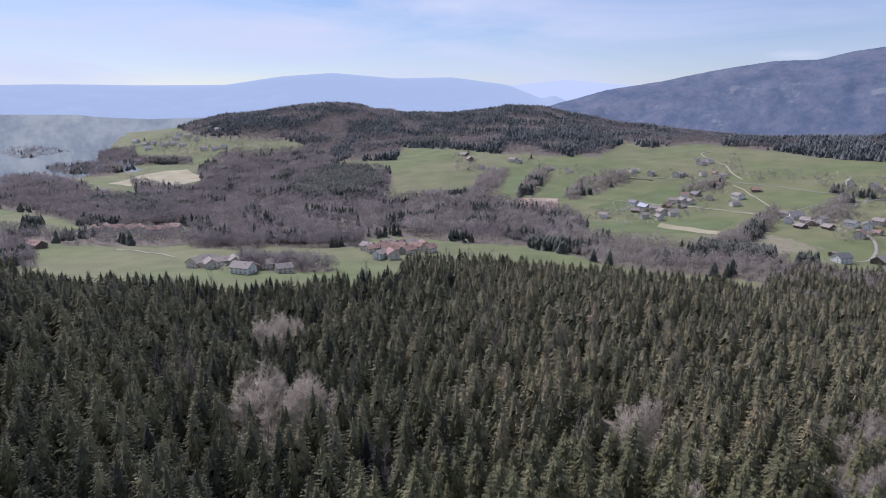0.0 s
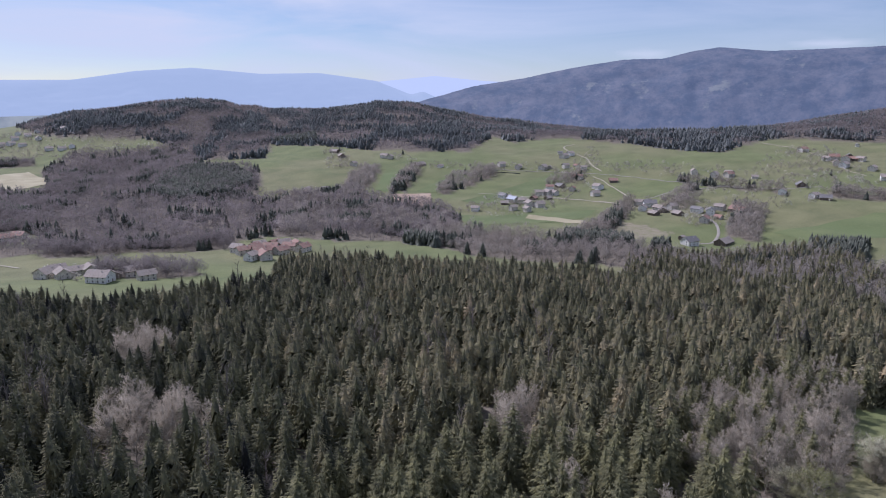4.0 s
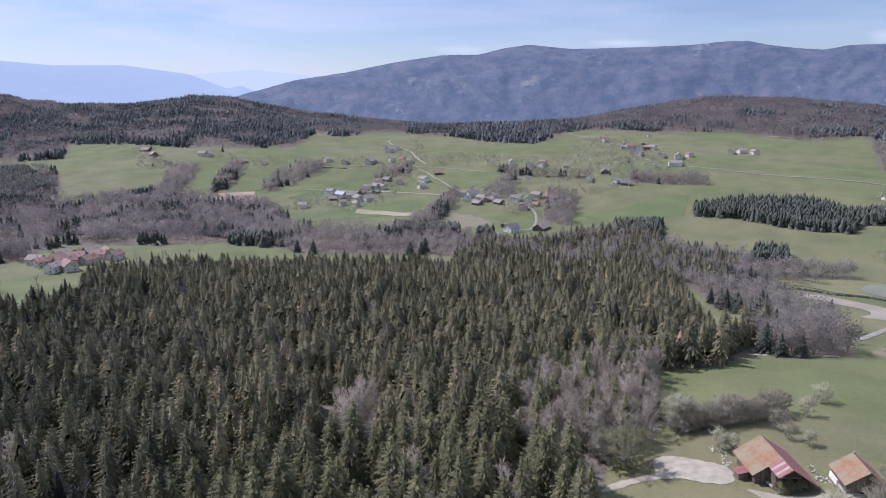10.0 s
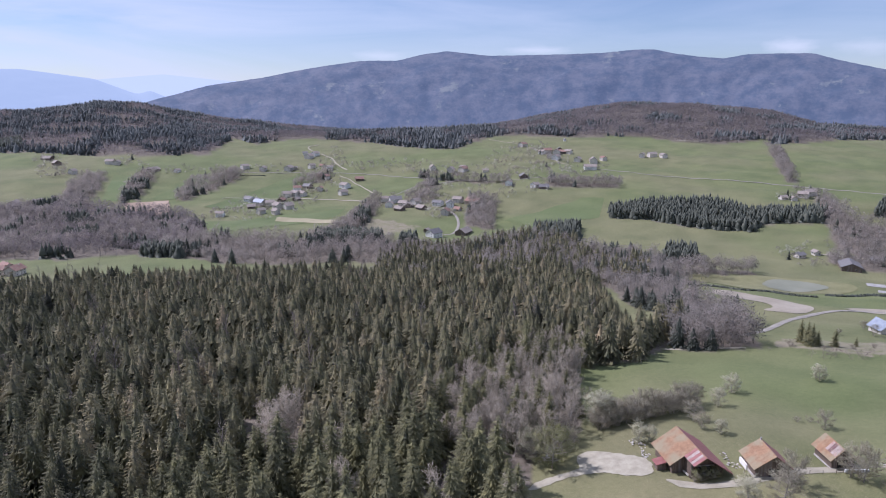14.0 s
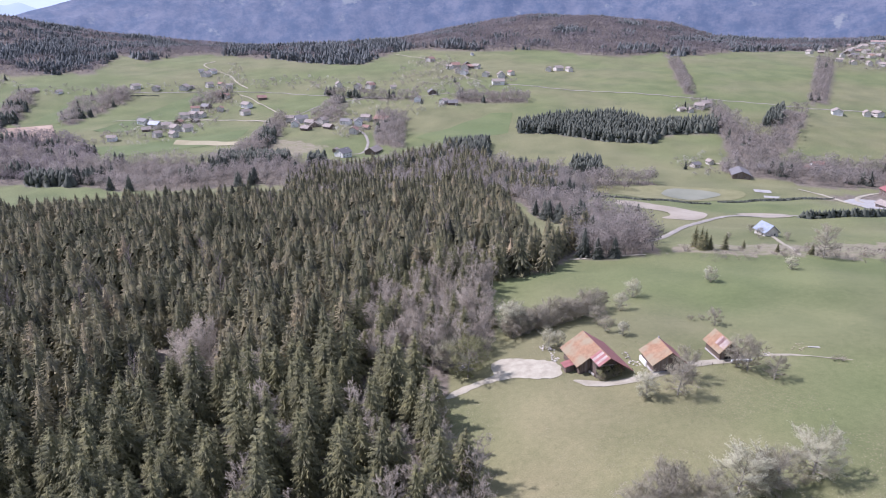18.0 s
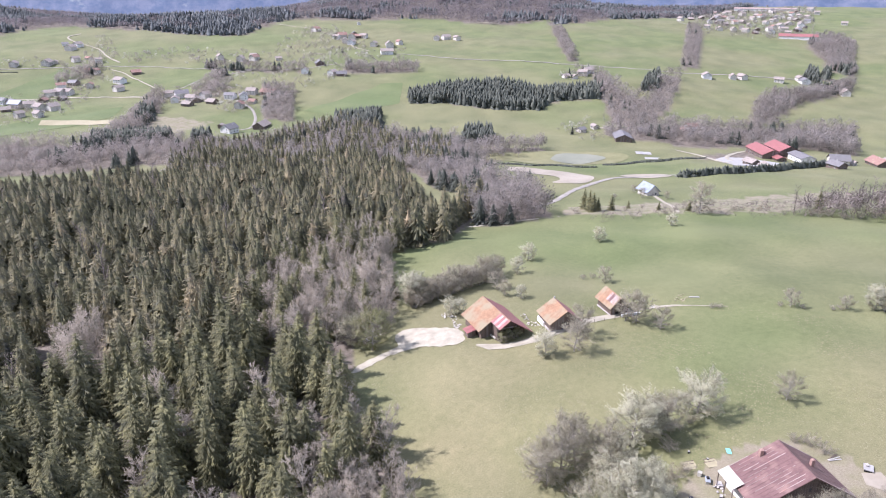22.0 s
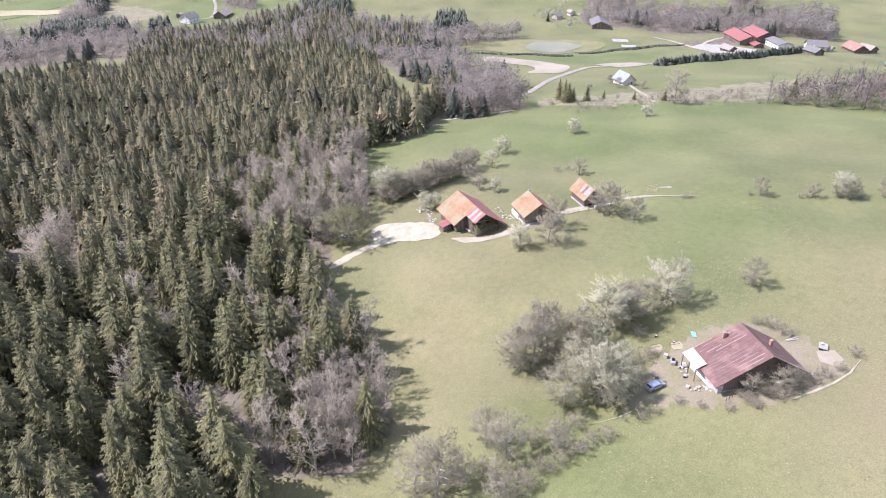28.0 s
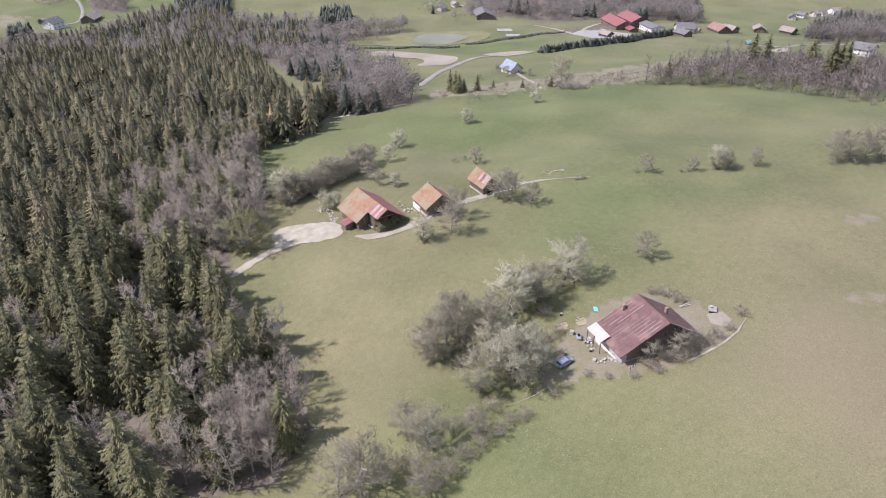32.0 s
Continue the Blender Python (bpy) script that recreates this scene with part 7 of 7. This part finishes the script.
ORCHARD_D = [
    (156.6, 147.3, 8.0, 's'),
    (156.1, 145.6, 7.6, 'g'),
    (155.5, 144.0, 6.3, 's'),
    (159.8, 146.4, 6.1, 'g'),
    (159.3, 144.8, 8.0, 's'),
    (158.7, 143.1, 7.6, 'g'),
    (163.4, 145.9, 6.3, 's'),
    (162.8, 144.2, 6.1, 'g'),
    (162.2, 142.5, 8.0, 's'),
    (167.3, 145.5, 7.6, 'g'),
    (166.4, 143.5, 6.3, 's'),
    (165.7, 141.9, 6.1, 'g'),
    (171.2, 145.1, 8.0, 's'),
    (170.6, 143.4, 7.6, 'g'),
    (170.0, 141.7, 6.3, 's'),
    (175.5, 144.9, 6.1, 'g'),
    (174.9, 143.2, 8.0, 's'),
    (174.3, 141.5, 7.6, 'g'),
    (180.2, 144.9, 6.3, 's'),
    (179.6, 143.2, 6.1, 'g'),
    (178.6, 141.2, 8.0, 's'),
    (185.3, 145.1, 7.6, 'g'),
    (184.3, 143.1, 6.3, 's'),
    (183.3, 141.1, 6.1, 'g'),
]
ORCHARD_E = [
    (190.1, 144.9, 8.0, 's'),
    (189.1, 142.9, 7.6, 'g'),
    (188.0, 141.0, 6.3, 's'),
    (194.5, 144.4, 6.1, 'g'),
    (118.1, 14.7, 3.5, 's'),
    (118.7, 12.6, 3.5, 's'),
    (113.9, 17.0, 3.0, 's'),
    (121.4, 11.5, 3.0, 's'),
    (124.6, 9.9, 2.5, 's'),
    (113.6, 15.3, 2.0, 's'),
    (110.0, 19.3, 2.0, 's'),
    (107.8, 23.8, 2.0, 's'),
    (107.1, 27.7, 2.0, 's'),
    (101.8, 30.5, 2.5, 's'),
    (99.2, 31.8, 2.5, 's'),
    (114.5, 40.6, 3.5, 's'),
    (117.0, 39.6, 3.5, 's'),
    (111.1, 40.5, 3.0, 's'),
    (119.5, 38.6, 3.0, 's'),
    (142.0, 24.6, 2.5, 's'),
    (142.8, 20.9, 3.5, 's'),
    (141.9, 18.0, 3.0, 's'),
    (143.0, 22.9, 2.0, 's'),
    (130.4, 7.0, 2.5, 's'),
]
ORCHARD_F = [
    (127.3, 8.2, 2.5, 's'),
    (134.3, 5.5, 2.5, 's'),
    (141.0, 4.2, 3.0, 's'),
    (91.2, 34.4, 3.0, 's'),
    (89.1, 36.3, 3.0, 's'),
    (85.3, 37.4, 4.0, 's'),
    (81.6, 39.1, 4.0, 's'),
    (78.2, 40.8, 4.5, 's'),
    (73.7, 41.8, 5.0, 's'),
    (70.6, 42.3, 5.0, 's'),
    (84.0, 41.5, 5.0, 'g'),
    (67.8, 43.0, 6.0, 'g'),
    (324.1, 117.8, 13.0, 'g'),
    (322.2, 129.7, 3.0, 's'),
    (323.1, 147.8, 3.0, 's'),
    (311.8, 151.5, 3.0, 's'),
    (291.7, 168.8, 4.0, 's'),
    (296.0, 155.5, 3.0, 's'),
    (313.1, 131.4, 3.0, 's'),
    (339.3, 105.9, 4.0, 's'),
]
ORCHARD_G = [
    (352.6, 97.0, 4.0, 's'),
    (337.1, 130.0, 5.0, 's'),
    (362.6, 166.6, 5.0, 'g'),
    (378.1, 179.5, 4.0, 'g'),
    (371.4, 155.3, 4.0, 'g'),
    (351.4, 178.4, 3.0, 'g'),
    (57.7, 133.4, 14.0, 'e'),
    (61.5, 149.8, 15.0, 'e'),
    (78.7, 131.6, 14.0, 'e'),
    (49.2, 105.9, 13.0, 'e'),
    (46.2, 126.2, 14.0, 'e'),
    (70.6, 174.5, 13.0, 'e'),
    (76.0, 118.3, 12.0, 'e'),
    (125.7, 50.4, 9.0, 'b'),
    (131.1, 47.6, 8.0, 'g'),
    (103.9, 59.1, 10.0, 'g'),
    (100.1, 62.0, 8.0, 'g'),
    (111.0, 50.0, 7.0, 'b'),
    (103.5, 47.6, 8.0, 'b'),
    (105.6, 41.4, 9.0, 'b'),
    (110.3, 61.3, 9.0, 'g'),
    (103.5, 52.5, 4.0, 's'),
    (100.7, 54.4, 4.0, 's'),
    (115.6, 49.4, 4.0, 's'),
]
ORCHARD_H = [
    (124.3, 44.7, 4.0, 's'),
    (136.5, 44.7, 3.0, 's'),
    (145.4, 105.3, 3.0, 'y'),
    (147.0, 104.6, 3.2, 'y'),
    (149.8, 103.3, 3.0, 'y'),
    (146.8, 113.5, 2.0, 's'),
    (349.7, 74.4, 4.0, 's'),
    (350.6, 74.8, 3.1, 's'),
    (349.0, 70.4, 5.7, 's'),
    (353.4, 67.4, 4.7, 's'),
    (353.6, 60.6, 3.7, 's'),
    (352.9, 61.3, 3.8, 's'),
    (361.4, 56.4, 4.7, 's'),
    (361.1, 55.1, 2.4, 's'),
    (368.3, 51.2, 5.9, 's'),
    (370.7, 45.6, 6.4, 's'),
]
ORCHARD_I = [
    (368.8, 44.6, 5.4, 's'),
    (366.2, 40.3, 4.0, 's'),
    (369.3, 36.8, 3.1, 's'),
    (366.4, 35.2, 4.1, 's'),
    (359.8, 30.2, 3.7, 's'),
    (358.2, 25.7, 5.2, 's'),
    (368.4, 24.3, 4.7, 's'),
    (356.8, 18.9, 2.7, 's'),
    (363.3, 7.8, 3.2, 's'),
    (353.4, 7.8, 6.0, 's'),
    (358.0, 3.7, 6.3, 's'),
    (356.6, 0.6, 3.3, 's'),
    (353.6, -4.1, 6.2, 's'),
    (347.1, -9.3, 4.5, 's'),
    (351.1, -14.9, 5.1, 's'),
    (352.0, -17.6, 3.7, 's'),
    (343.3, -18.3, 4.0, 's'),
    (330.8, 122.9, 2.9, 's'),
    (338.7, 121.8, 3.0, 's'),
    (330.6, 114.8, 3.1, 's'),
]
ORCHARD_J = [
    (337.6, 113.4, 1.6, 's'),
    (327.4, 105.9, 1.9, 's'),
    (342.6, 107.3, 2.3, 's'),
    (341.8, 103.1, 2.2, 's'),
    (340.6, 98.9, 2.2, 's'),
    (346.4, 96.8, 2.5, 's'),
    (352.2, 94.7, 3.1, 's'),
    (356.1, 91.9, 2.2, 's'),
    (345.4, 85.1, 2.8, 's'),
    (354.2, 83.7, 2.4, 's'),
    (62.1, 86.0, 14.0, 'e'),
    (66.2, 96.8, 14.0, 'e'),
    (72.1, 89.5, 12.0, 'e'),
    (52.3, 86.4, 15.0, 'e'),
    (65.7, 78.7, 11.0, 'e'),
    (55.7, 76.5, 13.0, 'e'),
    (74.7, 101.4, 12.0, 'e'),
    (79.2, 112.5, 11.0, 'e'),
    (72.0, 79.8, 9.0, 'e'),
]
ORCHARD_K = [
]
# scrub and small bare trees against the farmhouse gable
ORCHARD_L = [
    (116.6, 17.4, 4.2, 'g'), (121.0, 13.6, 4.6, 'g'), (124.8, 11.2, 3.4, 'g'),
    (115.0, 18.6, 2.4, 's'), (118.8, 15.6, 2.8, 's'), (119.6, 14.6, 2.2, 's'), (122.6, 12.6, 3.0, 's'), (123.4, 11.6, 2.4, 's'),
    (126.4, 10.0, 2.6, 's'), (128.6, 9.2, 2.2, 's'), (130.4, 8.4, 1.8, 's'), (132.4, 8.2, 1.6, 's'), (127.4, 8.4, 1.6, 's'),
    (109.6, 37.4, 2.4, 's'), (110.8, 39.0, 2.8, 's'), (112.2, 40.2, 2.2, 's'), (113.6, 38.6, 2.0, 's'),
]
ORCHARD = ORCHARD_A + ORCHARD_B + ORCHARD_C + ORCHARD_D + ORCHARD_E + ORCHARD_F + ORCHARD_G + ORCHARD_H + ORCHARD_I + ORCHARD_J + ORCHARD_K + ORCHARD_L

KIND = {
    "g": ("bare_tree", "bare grey-twigged broadleaf tree on the meadow", "tree", "bare trees"),
    "b": ("blossom_tree", "old fruit tree in pale blossom on the meadow", "tree", "blossoming fruit trees"),
    "y": ("budding_tree", "broadleaf tree with young yellow-green leaves", "tree", "budding trees"),
    "s": ("shrub", "leafless brown shrub in rough grass", "shrub", "shrubs"),
    "e": ("edge_tree", "slender bare tree at the wood's edge", "tree", "bare trees at the wood's edge"),
}
M_SHRUB = material("shrub_twigs", (0.235, 0.208, 0.155), (0.42, 0.378, 0.292), 0.8, 0.9, 0, 6, spread=0.4, two_sided=0.48)
trng = random.Random(31)
makers = {"g": [], "b": [], "y": [], "s": [], "e": []}


def grow_kind(kind, spec, mat_leaf, twig=M_TWIG):
    (wv, wf), (tv, tf), (lv, lf) = bare_tree(trng, 10.0, **spec)
    name, label, cat, grp = KIND[kind]
    t = thing(name, pose(0, 0, 0), label, cat, grp)
    part("trunk", mesh_from("trunk", wv, wf, M_LIMB, True), t)
    tv, tf, tn = crown_normals(tv, tf, 4.5, 0.65, 0.1)
    part("crown", mesh_from("crown", tv, tf, twig, normals=tn), t)
    if len(lf):
        lv, lf, ln = crown_normals(lv, lf, 4.5, 0.65, 0.1)
        part("blossom" if kind == "b" else "leaves", mesh_from("blossom", lv, lf, mat_leaf, normals=ln), t)
    makers[kind].append(t)


M_CREST = material("crest_twigs", (0.17, 0.142, 0.122), (0.29, 0.25, 0.215), 0.3, 0.9, 0, 6, tone=0.5, two_sided=0.3)
M_SLIM = material("slim_tree_twigs", (0.13, 0.108, 0.095), (0.24, 0.205, 0.18), 0.5, 0.9, 0, 6, tone=0.5)
M_EDGE = material("edge_wood_twigs", (0.262, 0.229, 0.182), (0.475, 0.425, 0.348), 0.5, 0.9, 0, 6, spread=0.35, two_sided=0.48)
M_LIMB = material("grey_bark", (0.22, 0.195, 0.16), (0.44, 0.40, 0.34), 2.0, 0.9, 0.02)
for k in range(5):
    grow_kind("g", dict(wide=1.0, trunk=0.74, steep=0.7, limbs=24, forks=9, twigs=8, fork=0.14, blade=0.026, ball=True), None)
for k in range(5):
    grow_kind("b", dict(wide=1.02, trunk=0.72, steep=0.7, limbs=24, forks=8, twigs=7, fork=0.14, leaf=0.072, blade=0.018, ball=True), M_BLOSSOM)
for k in range(2):
    grow_kind("y", dict(wide=1.0, trunk=0.72, steep=0.7, limbs=20, forks=7, twigs=7, fork=0.12, leaf=0.075, blade=0.022, ball=True), M_BUD)
for k in range(4):
    grow_kind("s", dict(wide=0.95, stems=6, trunk=0.6, steep=0.8, limbs=5, forks=4, twigs=7, fork=0.06, blade=0.03, girth=0.005), None, M_SHRUB)
for k in range(6):
    grow_kind("e", dict(wide=0.82, trunk=0.8, steep=0.8, limbs=14, forks=6, twigs=8, fork=0.15, blade=0.026, girth=0.012), None, M_EDGE)
used = {k: 0 for k in makers}


def stand(kind, x, y, h):
    """One tree of a kind at a place."""
    s = h / 10.0 * {"s": 1.0, "e": 1.15}.get(kind, 1.16 if math.hypot(x, y) < 150 else (1.22 if kind == "b" else 1.15))
    m = pose(x, y, float(height(x, y)) - 0.05, trng.uniform(-3, 3), trng.uniform(-3, 3), trng.uniform(0, 360))
    i = used[kind]
    used[kind] += 1
    base = makers[kind][i % len(makers[kind])]
    t = base if i < len(makers[kind]) else copy_thing(base, m)
    t.matrix_basis = m
    w = s * {"s": 1.5, "e": 1.0}.get(kind, 1.22) * trng.uniform(0.9, 1.12)
    t.scale = (w, w, s * (1.0 if kind == "s" else 1.12))


late, mixed = [], []
for x, y, h, kind in ORCHARD:
    if kind == "e" and math.hypot(x, y) > 250:
        late.append((x, y))
    else:
        stand(kind, x, y, h)
for x, y in scatter(nrng, BARE_WOODS[0], 5.2):
    if math.hypot(x - 117, y - 134) < 13:
        continue
    if trng.random() < 0.15:
        mixed.append((x, y, trng.uniform(10, 18)))
    else:
        stand("e", x, y, trng.uniform(7.5, 13))
for i, poly in enumerate(CLEARINGS):
    for x, y in scatter(nrng, poly, 5.8):
        if i > 2 and trng.random() < 0.32:
            mixed.append((x, y, trng.uniform(13, 20)))
            continue
        stand("e", x, y, trng.uniform(11, 15.5) if i < 3 else trng.uniform(7, 12.5)) if used["e"] < 290 else late.append((x, y))
stray = rest[nrng.integers(0, len(rest), 110)] + 2.0
late = np.array(late + [tuple(p) for p in stray])
hs = nrng.uniform(11, 25, len(late))
slim = []
for k in range(6):
    slim.append(pole_tree(trng, 34))
plant("bare_edge_wood", slim, late, hs, hs, M_SLIM, nrng, "slender bare trees among the spruces", "trees")
crest = scatter(nrng, CREST_WOOD[0], 5.2, 0.6)
hs = nrng.triangular(6.5, 11, 16, len(crest))
plant("crest_wood", mid_bares, crest, hs, hs * 0.8, M_CREST, nrng, "bare brown wood along the crest of the meadow", "wood")
tall = crest[nrng.integers(0, len(crest), 90)] + 1.5
hs = nrng.uniform(11, 18, len(tall))
plant("crest_poles", slim, tall, hs, hs * 1.2, M_SLIM, nrng, "tall bare stems in the crest wood", "trees")
for poly in SCRUB:
    low = scatter(nrng, poly, 4.6, 0.7)
    hs = nrng.triangular(0.8, 2.0, 5.5, len(low))
    plant("scrub", bushes, low, hs, hs * 1.1 + 0.8, M_CREST, nrng, "low brown scrub on rough ground", "scrub")

# brambles and saplings under the bare edge of the wood
under = scatter(nrng, BARE_WOODS[0], 2.7, 0.6)
hs = nrng.triangular(0.5, 1.2, 3.2, len(under))
plant("undergrowth", bushes, under, hs, hs * 1.2 + 0.5, M_CREST, nrng, "low bare undergrowth at the wood's edge", "undergrowth")

# single spruces: place, height
LONE_SPRUCES = [
    (303.5, 170.9, 12),
    (300.6, 166.0, 12),
    (298.9, 162.8, 11),
    (307.7, 157.2, 9),
    (320.4, 154.2, 5),
    (319.4, 137.1, 5),
    (326.5, 124.3, 6),
    (301.3, 161.6, 8),
    (416.4, 41.4, 25),
    (426.6, 35.2, 23),
    (442.3, 13.2, 24),
    (402.3, 1.9, 27),
    (403.2, -4.5, 26),
    (408.3, -1.7, 24),
    (438.9, 57.2, 13),
    (359.3, 73.8, 12),
    (129.4, 182.9, 14),
    (139.8, 212.4, 15),
    (150.8, 164.9, 9),
    (151.8, 157.5, 8),
    (160.6, 206.2, 13),
    (147.2, 234.3, 15),
    (156.3, 224.5, 13),
    (171.1, 191.0, 9),
    (153.9, 185.0, 10),
    (-335.0, 503.2, 26),
    (-334.0, 513.5, 22),
    (-314.8, 500.6, 18),
]
LONE_SPRUCES += [
    (-299.7, 491.0, 17),
    (-347.9, 510.0, 27),
    (-310.3, 484.3, 15),
    (123.7, 174.5, 13),
    (132.6, 162.9, 12),
    (155.4, 165.6, 11),
    (104.7, 166.9, 13),
    (106.7, 188.2, 14),
]

for x, y, h in LONE_SPRUCES + mixed:
    m = pose(x, y, float(height(x, y)) - 0.2, 0, 0, trng.uniform(0, 360))
    t = copy_thing(spruce_kinds[int(h) % 5], m)
    t["label"], t["group"] = "single dark spruce among bare trees", "lone spruces"
    s = h / 20.0
    t.scale = (s * 1.35, s * 1.35, s)

# clipped hedges: course, height
HEDGES = [
    ([(422, 328), (430, 307), (446, 287), (463, 273), (469, 257)], 1.8),
    ([(486, 259), (515, 245), (542, 230), (561, 216)], 1.8),
    ([(418, 325), (432, 304), (453, 281), (471, 257)], 1.6),
    ([(485, 258), (514, 240), (549, 222), (573, 208)], 1.6),
    ([(453, 182), (469, 169), (505, 151), (552, 138), (602, 122)], 6.0),
    ([(305, 1128), (322, 1124), (342, 1111)], 2.0),
]

for course, tall in HEDGES:
    c = smooth_course(course, 1.1 if tall < 4 else 2.0)
    c = c + nrng.uniform(-0.4, 0.4, c.shape)
    hs = tall * nrng.uniform(0.85, 1.2, len(c))
    plant("hedge", far_spruces, c, hs, np.full(len(c), 8.0 if tall < 4 else 15.0), M_NEEDLE_FAR, nrng, "dark evergreen hedge along a field", "hedge")

# thin scatter of trees in villages and orchards over the valley
for poly in THIN_TREES + [EAST_GROUND]:
    s = scatter(nrng, poly, 9.6, 0.65)
    s = s[np.array([noise.noise(Vector((x / 24, y / 24, 8.0))) for x, y in s]) + nrng.uniform(-0.2, 0.2, len(s)) > 0.02]
    hs = nrng.triangular(3.5, 5.5, 10, len(s))
    pick = nrng.uniform(0, 1, len(s))
    few = pick >= 0.66
    few &= pick < 0.988
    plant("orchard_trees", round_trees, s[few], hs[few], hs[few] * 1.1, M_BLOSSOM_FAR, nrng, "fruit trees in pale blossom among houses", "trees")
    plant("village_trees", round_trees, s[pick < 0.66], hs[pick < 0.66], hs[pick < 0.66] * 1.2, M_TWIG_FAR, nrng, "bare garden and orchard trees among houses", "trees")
    if (pick >= 0.988).any():
        hs2 = nrng.uniform(6.5, 12, len(s))
        plant("village_spruces", far_spruces, s[pick >= 0.988], hs2[pick >= 0.988], hs2[pick >= 0.988] * 1.3, M_NEEDLE_FAR, nrng, "dark spruces among village gardens", "trees", None, True)
